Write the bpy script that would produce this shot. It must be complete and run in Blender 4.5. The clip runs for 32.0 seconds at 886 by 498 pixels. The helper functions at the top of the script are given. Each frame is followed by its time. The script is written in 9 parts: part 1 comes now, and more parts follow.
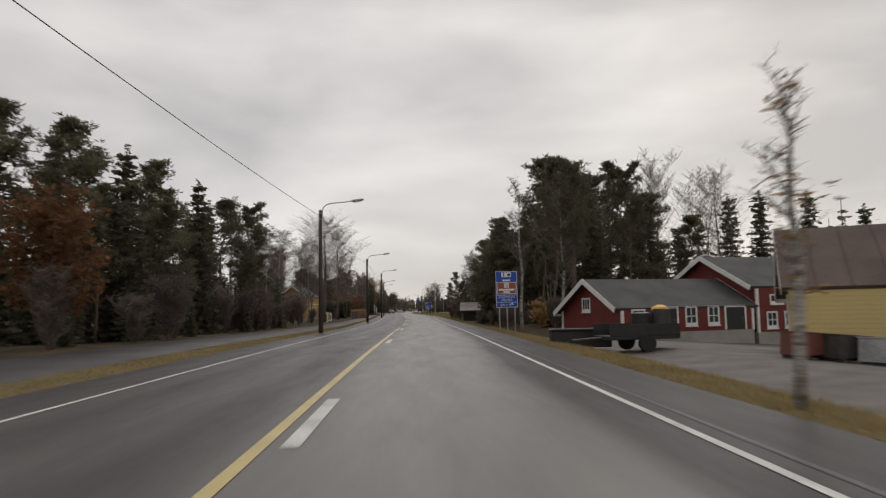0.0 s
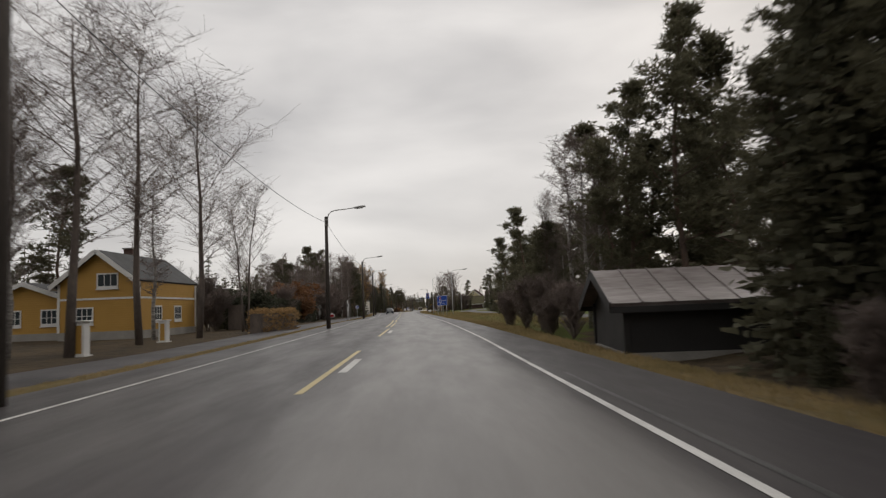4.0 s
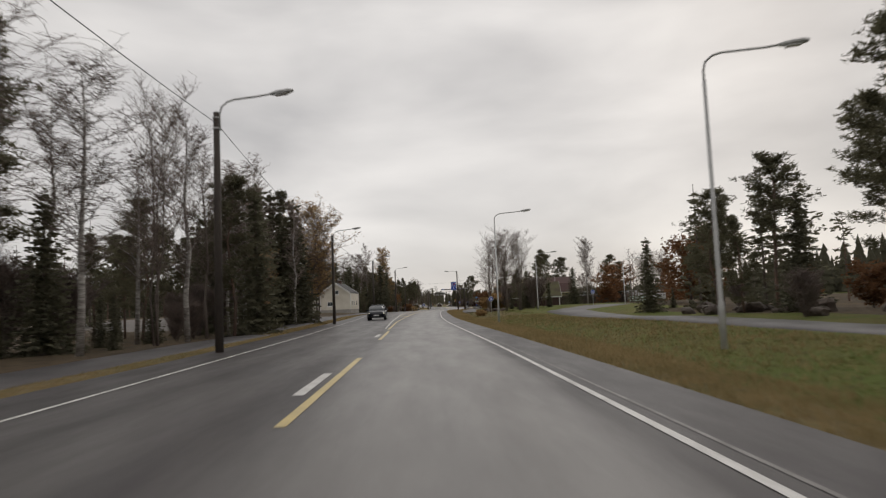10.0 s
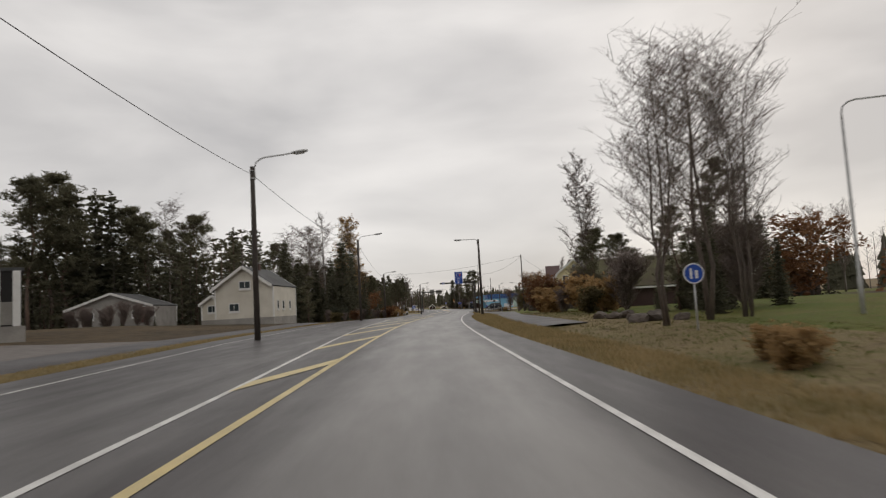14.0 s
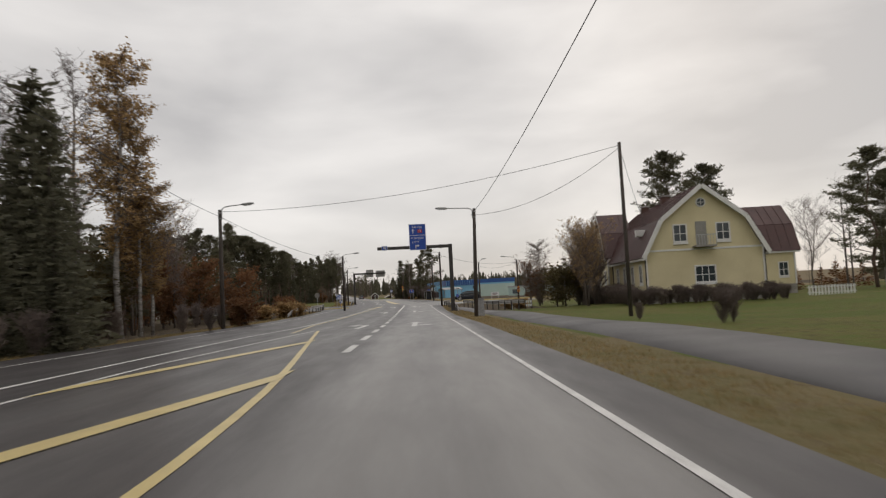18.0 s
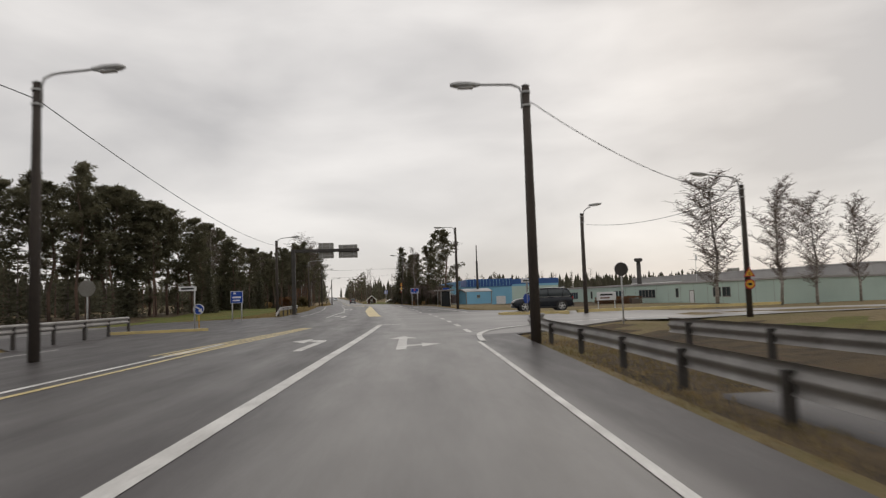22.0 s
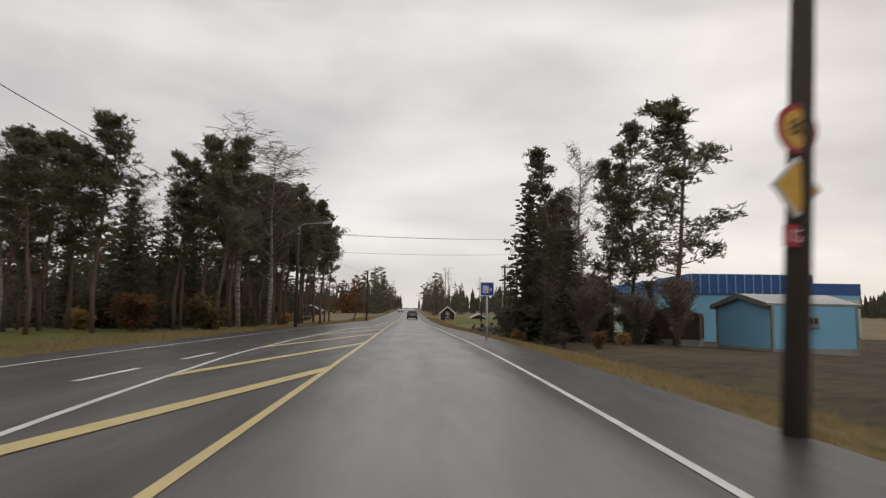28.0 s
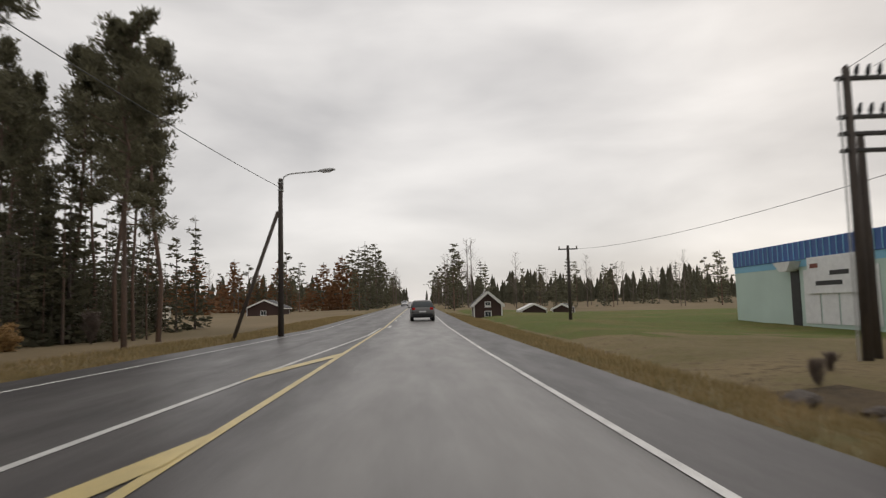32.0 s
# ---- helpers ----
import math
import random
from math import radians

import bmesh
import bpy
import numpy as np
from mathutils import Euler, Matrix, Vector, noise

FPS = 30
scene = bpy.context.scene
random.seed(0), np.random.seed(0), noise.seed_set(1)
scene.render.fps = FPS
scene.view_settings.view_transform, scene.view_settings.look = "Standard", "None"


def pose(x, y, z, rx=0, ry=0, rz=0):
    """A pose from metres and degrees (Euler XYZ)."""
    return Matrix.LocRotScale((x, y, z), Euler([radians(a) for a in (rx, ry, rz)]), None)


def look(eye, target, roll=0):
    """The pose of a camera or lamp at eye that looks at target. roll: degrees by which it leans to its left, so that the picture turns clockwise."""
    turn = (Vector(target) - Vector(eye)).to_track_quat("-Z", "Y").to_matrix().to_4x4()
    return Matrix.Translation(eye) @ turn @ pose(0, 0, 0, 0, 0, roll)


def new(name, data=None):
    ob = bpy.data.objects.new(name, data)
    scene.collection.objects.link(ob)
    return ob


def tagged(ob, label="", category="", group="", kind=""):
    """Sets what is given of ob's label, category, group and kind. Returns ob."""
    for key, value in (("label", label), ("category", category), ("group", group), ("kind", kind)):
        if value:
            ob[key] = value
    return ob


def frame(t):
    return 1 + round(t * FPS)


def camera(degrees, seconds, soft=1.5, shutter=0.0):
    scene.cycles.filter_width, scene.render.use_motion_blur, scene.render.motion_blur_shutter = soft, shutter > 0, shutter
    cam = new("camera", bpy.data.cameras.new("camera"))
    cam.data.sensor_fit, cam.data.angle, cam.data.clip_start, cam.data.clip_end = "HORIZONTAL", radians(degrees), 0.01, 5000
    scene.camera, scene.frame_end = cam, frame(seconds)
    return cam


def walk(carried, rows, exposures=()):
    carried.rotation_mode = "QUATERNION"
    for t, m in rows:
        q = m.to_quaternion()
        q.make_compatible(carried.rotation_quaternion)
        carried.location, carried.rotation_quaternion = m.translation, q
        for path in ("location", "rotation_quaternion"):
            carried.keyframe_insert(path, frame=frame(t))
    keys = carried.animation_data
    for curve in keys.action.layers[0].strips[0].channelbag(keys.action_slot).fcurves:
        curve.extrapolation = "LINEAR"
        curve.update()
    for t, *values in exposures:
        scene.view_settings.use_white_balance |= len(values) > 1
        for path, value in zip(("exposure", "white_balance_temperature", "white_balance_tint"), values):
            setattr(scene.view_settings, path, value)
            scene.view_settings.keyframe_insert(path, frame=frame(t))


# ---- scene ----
# ---- camera ----
cam = camera(67.5, 32.0, soft=1.25, shutter=0.3)
# seconds, eye, heading, pitch, lean
PATH = [
    (0.0, 5.001, 1.80, 0.949, 1.04, 5.22, -1.20),
    (0.5, 4.573, 9.79, 0.965, 0.91, 5.09, -1.71),
    (1.0, 4.158, 17.80, 0.973, 0.74, 5.10, -1.80),
    (1.5, 3.760, 25.86, 0.969, 0.68, 4.91, -1.87),
    (2.0, 3.383, 33.96, 0.953, 0.55, 4.77, -2.29),
    (2.5, 3.039, 42.11, 0.927, 0.63, 4.71, -2.68),
    (3.0, 2.681, 50.30, 0.893, 0.78, 4.71, -2.85),
    (3.5, 2.266, 58.53, 0.859, 1.23, 4.80, -2.40),
    (4.0, 1.777, 66.80, 0.844, 1.88, 5.08, -2.27),
    (4.5, 1.208, 75.12, 0.864, 2.68, 5.36, -2.10),
    (6.5, -1.271, 108.28, 1.009, 2.93, 4.90, -2.01),
    (7.0, -1.988, 116.51, 1.038, 3.09, 4.97, -3.24),
    (7.5, -2.846, 124.73, 1.050, 3.10, 4.67, -2.52),
    (8.0, -3.712, 132.95, 1.056, 3.04, 4.69, -2.39),
    (8.5, -4.476, 141.24, 1.062, 3.10, 4.92, -2.37),
    (9.0, -5.226, 149.63, 1.068, 3.10, 4.92, -2.24),
    (9.5, -6.013, 158.09, 1.071, 3.11, 4.70, -2.30),
    (10.0, -6.801, 166.53, 1.067, 3.34, 4.81, -2.38),
    (10.5, -7.539, 174.86, 1.056, 3.61, 4.82, -2.40),
    (11.0, -8.275, 183.01, 1.039, 3.87, 4.81, -2.37),
    (11.5, -9.017, 190.84, 1.020, 3.98, 4.73, -2.28),
    (12.0, -9.743, 198.39, 1.003, 3.89, 4.66, -2.53),
    (12.5, -10.472, 205.94, 0.989, 3.65, 4.75, -3.03),
    (13.0, -11.221, 213.85, 0.979, 3.39, 4.78, -3.57),
    (13.5, -12.009, 222.24, 0.974, 3.04, 5.03, -3.50),
    (14.0, -12.760, 230.92, 0.984, 2.39, 4.97, -3.29),
    (14.5, -13.412, 239.73, 1.025, 1.52, 5.05, -3.00),
    (16.5, -15.372, 274.32, 1.236, -0.75, 3.90, -2.00),
    (17.0, -15.465, 282.62, 1.264, -1.32, 3.73, -2.63),
    (17.5, -15.475, 290.85, 1.247, -1.85, 3.58, -3.21),
    (18.0, -15.440, 299.09, 1.205, -2.16, 3.74, -2.94),
    (18.5, -15.418, 307.43, 1.154, -2.06, 3.73, -2.76),
    (19.0, -15.393, 315.81, 1.095, -2.10, 3.37, -2.89),
    (19.5, -15.337, 324.19, 1.024, -2.18, 3.31, -3.09),
    (20.0, -15.280, 332.61, 0.944, -2.25, 3.42, -3.46),
    (20.5, -15.268, 340.94, 0.863, -2.14, 3.72, -2.78),
    (21.0, -15.299, 348.98, 0.796, -1.72, 3.95, -2.02),
    (21.5, -15.380, 356.65, 0.757, -1.43, 4.00, -2.21),
    (22.0, -15.486, 364.03, 0.748, -1.30, 4.27, -1.93),
    (22.5, -15.603, 371.33, 0.760, -1.19, 4.41, -0.75),
    (23.0, -15.760, 378.77, 0.777, -0.76, 4.08, -1.00),
    (23.5, -15.991, 386.44, 0.790, -0.14, 4.56, -1.15),
    (24.0, -16.319, 394.10, 0.797, 0.77, 4.59, -0.66),
    (24.5, -16.791, 402.10, 0.804, 2.08, 4.60, -0.80),
    (25.0, -17.359, 409.80, 0.826, 2.50, 4.78, -0.63),
    (25.5, -18.075, 418.00, 0.875, 3.18, 5.32, -0.97),
    (27.5, -21.515, 450.50, 1.123, 5.36, 5.59, 0.50),
    (28.0, -22.515, 458.67, 1.180, 5.94, 5.53, 0.78),
    (28.5, -23.625, 466.82, 1.213, 6.51, 5.33, 0.54),
    (29.0, -24.810, 474.90, 1.223, 7.00, 5.39, 0.41),
    (29.5, -26.047, 482.86, 1.219, 7.34, 5.49, 0.31),
    (30.0, -27.297, 490.72, 1.208, 7.30, 5.27, -0.13),
    (30.5, -28.540, 498.54, 1.191, 7.18, 5.28, -0.34),
    (31.0, -29.769, 506.35, 1.170, 7.00, 5.34, -0.67),
    (31.5, -30.986, 514.19, 1.143, 6.73, 5.06, -0.94),
    (32.0, -32.188, 522.07, 1.109, 6.37, 4.93, -1.40),
]
walk(cam, [(t, Matrix.Translation((x, y, z)) @ pose(0, 0, 0, 90 + pitch, 0, yaw) @ pose(0, 0, 0, 0, 0, lean)) for t, x, y, z, yaw, pitch, lean in PATH],
     exposures=((0, 0.0), (32, 0.12)))

# ---- sky and light: an even overcast afternoon ----
world = bpy.data.worlds.new("overcast_sky")
scene.world = world
world.use_nodes = True
wn, wl = world.node_tree.nodes, world.node_tree.links
wn.clear()
w_out = wn.new("ShaderNodeOutputWorld")
w_bg = wn.new("ShaderNodeBackground")
w_sky = wn.new("ShaderNodeTexSky")
w_sky.sky_type, w_sky.sun_disc = 'NISHITA', False
w_sky.sun_elevation, w_sky.sun_rotation = radians(24), radians(25)
w_co = wn.new("ShaderNodeTexCoord")
w_map = wn.new("ShaderNodeMapping")
w_map.inputs["Scale"].default_value = (1.5, 1.2, 4.2)
w_n1 = wn.new("ShaderNodeTexNoise")
w_n1.inputs["Scale"].default_value, w_n1.inputs["Detail"].default_value, w_n1.inputs["Roughness"].default_value = 1.7, 6.0, 0.45
w_n1.inputs["Distortion"].default_value = 0.25
w_ramp = wn.new("ShaderNodeValToRGB")
w_ramp.color_ramp.elements[0].position, w_ramp.color_ramp.elements[0].color = 0.33, (0.52, 0.502, 0.495, 1)
w_ramp.color_ramp.elements[1].position, w_ramp.color_ramp.elements[1].color = 0.68, (0.86, 0.825, 0.795, 1)
w_mix = wn.new("ShaderNodeMix")
w_mix.data_type, w_mix.blend_type = 'RGBA', 'ADD'
w_mix.inputs[0].default_value = 0.006
wl.new(w_co.outputs["Generated"], w_map.inputs["Vector"])
wl.new(w_map.outputs["Vector"], w_n1.inputs["Vector"])
wl.new(w_n1.outputs["Fac"], w_ramp.inputs["Fac"])
wl.new(w_ramp.outputs["Color"], w_mix.inputs[6])
wl.new(w_sky.outputs["Color"], w_mix.inputs[7])
wl.new(w_mix.outputs[2], w_bg.inputs["Color"])
w_bg.inputs["Strength"].default_value = 0.92
wl.new(w_bg.outputs["Background"], w_out.inputs["Surface"])

sun = new("sun", bpy.data.lights.new("sun", 'SUN'))
sun.data.energy, sun.data.angle, sun.data.color = 0.5, radians(30), (1.0, 0.95, 0.9)
sun.matrix_world = look((0, 0, 60), (-25, -54, 0))


# ---- materials ----
def mat(name, base, second=None, rough=0.8, metal=0.0, scale=2.0, fine=30.0, bump=0.2, spread=0.35, axes=(1, 1, 1), coords="Object", per_object=0.0, spec=0.5, detail=6.0, thin=0.0):
    """A surface with two colours mixed by noise at a broad and a fine scale, fine relief and uneven gloss."""
    m = bpy.data.materials.new(name)
    m.use_nodes = True
    n, l = m.node_tree.nodes, m.node_tree.links
    b = n["Principled BSDF"]
    b.inputs["Metallic"].default_value = metal
    b.inputs["Specular IOR Level"].default_value = spec
    second = second or tuple(c * (1 - spread) for c in base)
    co, mp = n.new("ShaderNodeTexCoord"), n.new("ShaderNodeMapping")
    mp.inputs["Scale"].default_value = axes
    l.new(co.outputs[coords], mp.inputs["Vector"])
    big, small = n.new("ShaderNodeTexNoise"), n.new("ShaderNodeTexNoise")
    big.inputs["Scale"].default_value, big.inputs["Detail"].default_value = scale, detail
    small.inputs["Scale"].default_value, small.inputs["Detail"].default_value = fine, 4.0
    for x in (big, small):
        l.new(mp.outputs["Vector"], x.inputs["Vector"])
    add = n.new("ShaderNodeMath")
    add.operation = 'MULTIPLY_ADD'
    add.inputs[1].default_value, add.inputs[2].default_value = 0.45, 0.0
    l.new(small.outputs["Fac"], add.inputs[0])
    add2 = n.new("ShaderNodeMath")
    add2.operation = 'MULTIPLY_ADD'
    add2.inputs[1].default_value = 0.55
    l.new(big.outputs["Fac"], add2.inputs[0])
    l.new(add.outputs[0], add2.inputs[2])
    ramp = n.new("ShaderNodeMapRange")
    ramp.inputs["From Min"].default_value, ramp.inputs["From Max"].default_value = 0.36, 0.64
    l.new(add2.outputs[0], ramp.inputs["Value"])
    mix = n.new("ShaderNodeMix")
    mix.data_type = 'RGBA'
    mix.inputs[6].default_value, mix.inputs[7].default_value = (*second, 1), (*base, 1)
    l.new(ramp.outputs["Result"], mix.inputs[0])
    colour = mix.outputs[2]
    if per_object:
        info, hsv, mr = n.new("ShaderNodeObjectInfo"), n.new("ShaderNodeHueSaturation"), n.new("ShaderNodeMapRange")
        mr.inputs["To Min"].default_value, mr.inputs["To Max"].default_value = 1 - per_object, 1 + per_object
        l.new(info.outputs["Random"], mr.inputs["Value"])
        l.new(mr.outputs["Result"], hsv.inputs["Value"])
        l.new(colour, hsv.inputs["Color"])
        colour = hsv.outputs["Color"]
    l.new(colour, b.inputs["Base Color"])
    rr = n.new("ShaderNodeMapRange")
    rr.inputs["To Min"].default_value, rr.inputs["To Max"].default_value = min(1, rough + 0.1), max(0.03, rough - 0.1)
    l.new(big.outputs["Fac"], rr.inputs["Value"])
    l.new(rr.outputs["Result"], b.inputs["Roughness"])
    if bump:
        bp = n.new("ShaderNodeBump")
        bp.inputs["Strength"].default_value, bp.inputs["Distance"].default_value = bump, 0.02
        l.new(small.outputs["Fac"], bp.inputs["Height"])
        l.new(bp.outputs["Normal"], b.inputs["Normal"])
    if thin:
        tr, ms = n.new("ShaderNodeBsdfTranslucent"), n.new("ShaderNodeMixShader")
        ms.inputs[0].default_value = thin
        l.new(colour, tr.inputs["Color"])
        l.new(b.outputs["BSDF"], ms.inputs[1])
        l.new(tr.outputs["BSDF"], ms.inputs[2])
        l.new(ms.outputs["Shader"], n["Material Output"].inputs["Surface"])
    return m


def boards(name, base, pitch, across="x", rough=0.7, worn=0.25):
    """Painted boarding: relief at the boards' pitch, paint worn unevenly."""
    m = mat(name, base, tuple(c * (1 - worn) for c in base), rough=rough, scale=0.8, fine=14, bump=0.0)
    n, l = m.node_tree.nodes, m.node_tree.links
    b = n["Principled BSDF"]
    co, sep, mod, cmp_, bp = n.new("ShaderNodeTexCoord"), n.new("ShaderNodeSeparateXYZ"), n.new("ShaderNodeMath"), n.new("ShaderNodeMath"), n.new("ShaderNodeBump")
    l.new(co.outputs["Object"], sep.inputs[0])
    if across == "xy":
        s = n.new("ShaderNodeMath")
        l.new(sep.outputs["X"], s.inputs[0])
        l.new(sep.outputs["Y"], s.inputs[1])
        src = s.outputs[0]
    else:
        src = sep.outputs[across.upper()]
    mod.operation, mod.inputs[1].default_value = 'PINGPONG', pitch / 2
    l.new(src, mod.inputs[0])
    cmp_.operation, cmp_.inputs[1].default_value = 'GREATER_THAN', pitch * 0.06
    l.new(mod.outputs[0], cmp_.inputs[0])
    bp.inputs["Strength"].default_value, bp.inputs["Distance"].default_value = 0.8, 0.02
    l.new(cmp_.outputs[0], bp.inputs["Height"])
    l.new(bp.outputs["Normal"], b.inputs["Normal"])
    return m


def glass(name, tint=(0.05, 0.06, 0.065), rough=0.08):
    m = bpy.data.materials.new(name)
    m.use_nodes = True
    b = m.node_tree.nodes["Principled BSDF"]
    b.inputs["Base Color"].default_value = (*tint, 1)
    b.inputs["Roughness"].default_value = rough
    b.inputs["IOR"].default_value = 1.5
    return m


def glow(name, colour, strength):
    m = bpy.data.materials.new(name)
    m.use_nodes = True
    b = m.node_tree.nodes["Principled BSDF"]
    b.inputs["Base Color"].default_value = (*colour, 1)
    b.inputs["Emission Color"].default_value = (*colour, 1)
    b.inputs["Emission Strength"].default_value = strength
    return m




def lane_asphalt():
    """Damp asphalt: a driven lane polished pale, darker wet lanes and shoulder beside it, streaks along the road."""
    m = bpy.data.materials.new("damp_road_asphalt")
    m.use_nodes = True
    n, l = m.node_tree.nodes, m.node_tree.links
    b = n["Principled BSDF"]
    uv, sep = n.new("ShaderNodeUVMap"), n.new("ShaderNodeSeparateXYZ")
    uv.uv_map = "lane"
    l.new(uv.outputs["UV"], sep.inputs[0])
    wob, wmap = n.new("ShaderNodeTexNoise"), n.new("ShaderNodeMapping")
    wmap.inputs["Scale"].default_value = (0.6, 0.05, 1)
    l.new(uv.outputs["UV"], wmap.inputs["Vector"])
    l.new(wmap.outputs["Vector"], wob.inputs["Vector"])
    wob.inputs["Scale"].default_value, wob.inputs["Detail"].default_value = 1.0, 4.0
    shift = n.new("ShaderNodeMath")
    shift.operation = 'MULTIPLY_ADD'
    shift.inputs[1].default_value = 0.9
    l.new(wob.outputs["Fac"], shift.inputs[0])
    l.new(sep.outputs["X"], shift.inputs[2])
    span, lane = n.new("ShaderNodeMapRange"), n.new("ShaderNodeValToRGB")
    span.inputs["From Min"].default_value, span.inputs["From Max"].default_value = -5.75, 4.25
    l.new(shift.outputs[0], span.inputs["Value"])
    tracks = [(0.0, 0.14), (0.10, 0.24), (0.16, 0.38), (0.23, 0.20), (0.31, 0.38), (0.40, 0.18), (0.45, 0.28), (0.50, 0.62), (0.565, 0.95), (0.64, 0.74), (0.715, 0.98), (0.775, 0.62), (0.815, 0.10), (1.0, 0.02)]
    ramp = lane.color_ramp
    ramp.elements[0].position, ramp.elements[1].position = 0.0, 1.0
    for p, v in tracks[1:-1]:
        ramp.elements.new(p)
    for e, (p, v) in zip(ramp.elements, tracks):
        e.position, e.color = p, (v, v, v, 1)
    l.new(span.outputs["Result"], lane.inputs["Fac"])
    pat, pmap = n.new("ShaderNodeTexNoise"), n.new("ShaderNodeMapping")
    pmap.inputs["Scale"].default_value = (1.3, 0.22, 1)
    l.new(uv.outputs["UV"], pmap.inputs["Vector"])
    l.new(pmap.outputs["Vector"], pat.inputs["Vector"])
    pat.inputs["Scale"].default_value, pat.inputs["Detail"].default_value, pat.inputs["Roughness"].default_value = 1.2, 9.0, 0.65
    grain = n.new("ShaderNodeTexNoise")
    grain.inputs["Scale"].default_value, grain.inputs["Detail"].default_value = 55.0, 3.0
    l.new(uv.outputs["UV"], grain.inputs["Vector"])
    s1, s2 = n.new("ShaderNodeMath"), n.new("ShaderNodeMath")
    s1.operation = s2.operation = 'MULTIPLY_ADD'
    s1.inputs[1].default_value, s2.inputs[1].default_value = 0.9, 0.5
    l.new(pat.outputs["Fac"], s1.inputs[0])
    l.new(lane.outputs["Color"], s1.inputs[2])
    l.new(grain.outputs["Fac"], s2.inputs[0])
    l.new(s1.outputs[0], s2.inputs[2])
    fit, mix = n.new("ShaderNodeMapRange"), n.new("ShaderNodeMix")
    fit.inputs["From Min"].default_value, fit.inputs["From Max"].default_value = 0.72, 1.75
    l.new(s2.outputs[0], fit.inputs["Value"])
    mix.data_type = 'RGBA'
    mix.inputs[6].default_value, mix.inputs[7].default_value = (0.052, 0.047, 0.048, 1), (0.152, 0.142, 0.132, 1)
    l.new(fit.outputs["Result"], mix.inputs[0])
    l.new(mix.outputs[2], b.inputs["Base Color"])
    gloss = n.new("ShaderNodeMapRange")
    gloss.inputs["To Min"].default_value, gloss.inputs["To Max"].default_value = 0.52, 0.26
    l.new(pat.outputs["Fac"], gloss.inputs["Value"])
    l.new(gloss.outputs["Result"], b.inputs["Roughness"])
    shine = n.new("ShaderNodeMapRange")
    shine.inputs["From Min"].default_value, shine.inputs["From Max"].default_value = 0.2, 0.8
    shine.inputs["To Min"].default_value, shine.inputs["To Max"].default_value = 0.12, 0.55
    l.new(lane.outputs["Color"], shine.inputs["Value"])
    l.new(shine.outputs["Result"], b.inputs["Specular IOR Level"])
    bp = n.new("ShaderNodeBump")
    bp.inputs["Strength"].default_value, bp.inputs["Distance"].default_value = 0.18, 0.01
    l.new(grain.outputs["Fac"], bp.inputs["Height"])
    l.new(bp.outputs["Normal"], b.inputs["Normal"])
    return m


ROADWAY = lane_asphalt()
FOOTWAY = mat("old_footway_asphalt", (0.075, 0.068, 0.067), (0.038, 0.035, 0.036), rough=0.5, scale=0.35, fine=30, bump=0.25, spec=0.22)
GRAVEL = mat("wet_gravel", (0.15, 0.13, 0.115), (0.085, 0.075, 0.068), rough=0.75, scale=1.2, fine=40, bump=0.6)
TAR = mat("tar_seam", (0.035, 0.034, 0.034), rough=0.35, scale=3, fine=60)
OLD_LINE = mat("faded_old_marking", (0.26, 0.25, 0.235), (0.12, 0.113, 0.106), rough=0.6, scale=3, fine=40, bump=0.1)
WHITE_LINE = mat("worn_white_marking", (0.72, 0.71, 0.68), (0.42, 0.41, 0.39), rough=0.55, scale=1.5, fine=25, bump=0.15)
YELLOW_LINE = mat("worn_yellow_marking", (0.64, 0.50, 0.19), (0.46, 0.37, 0.17), rough=0.42, scale=1.5, fine=25, bump=0.15)
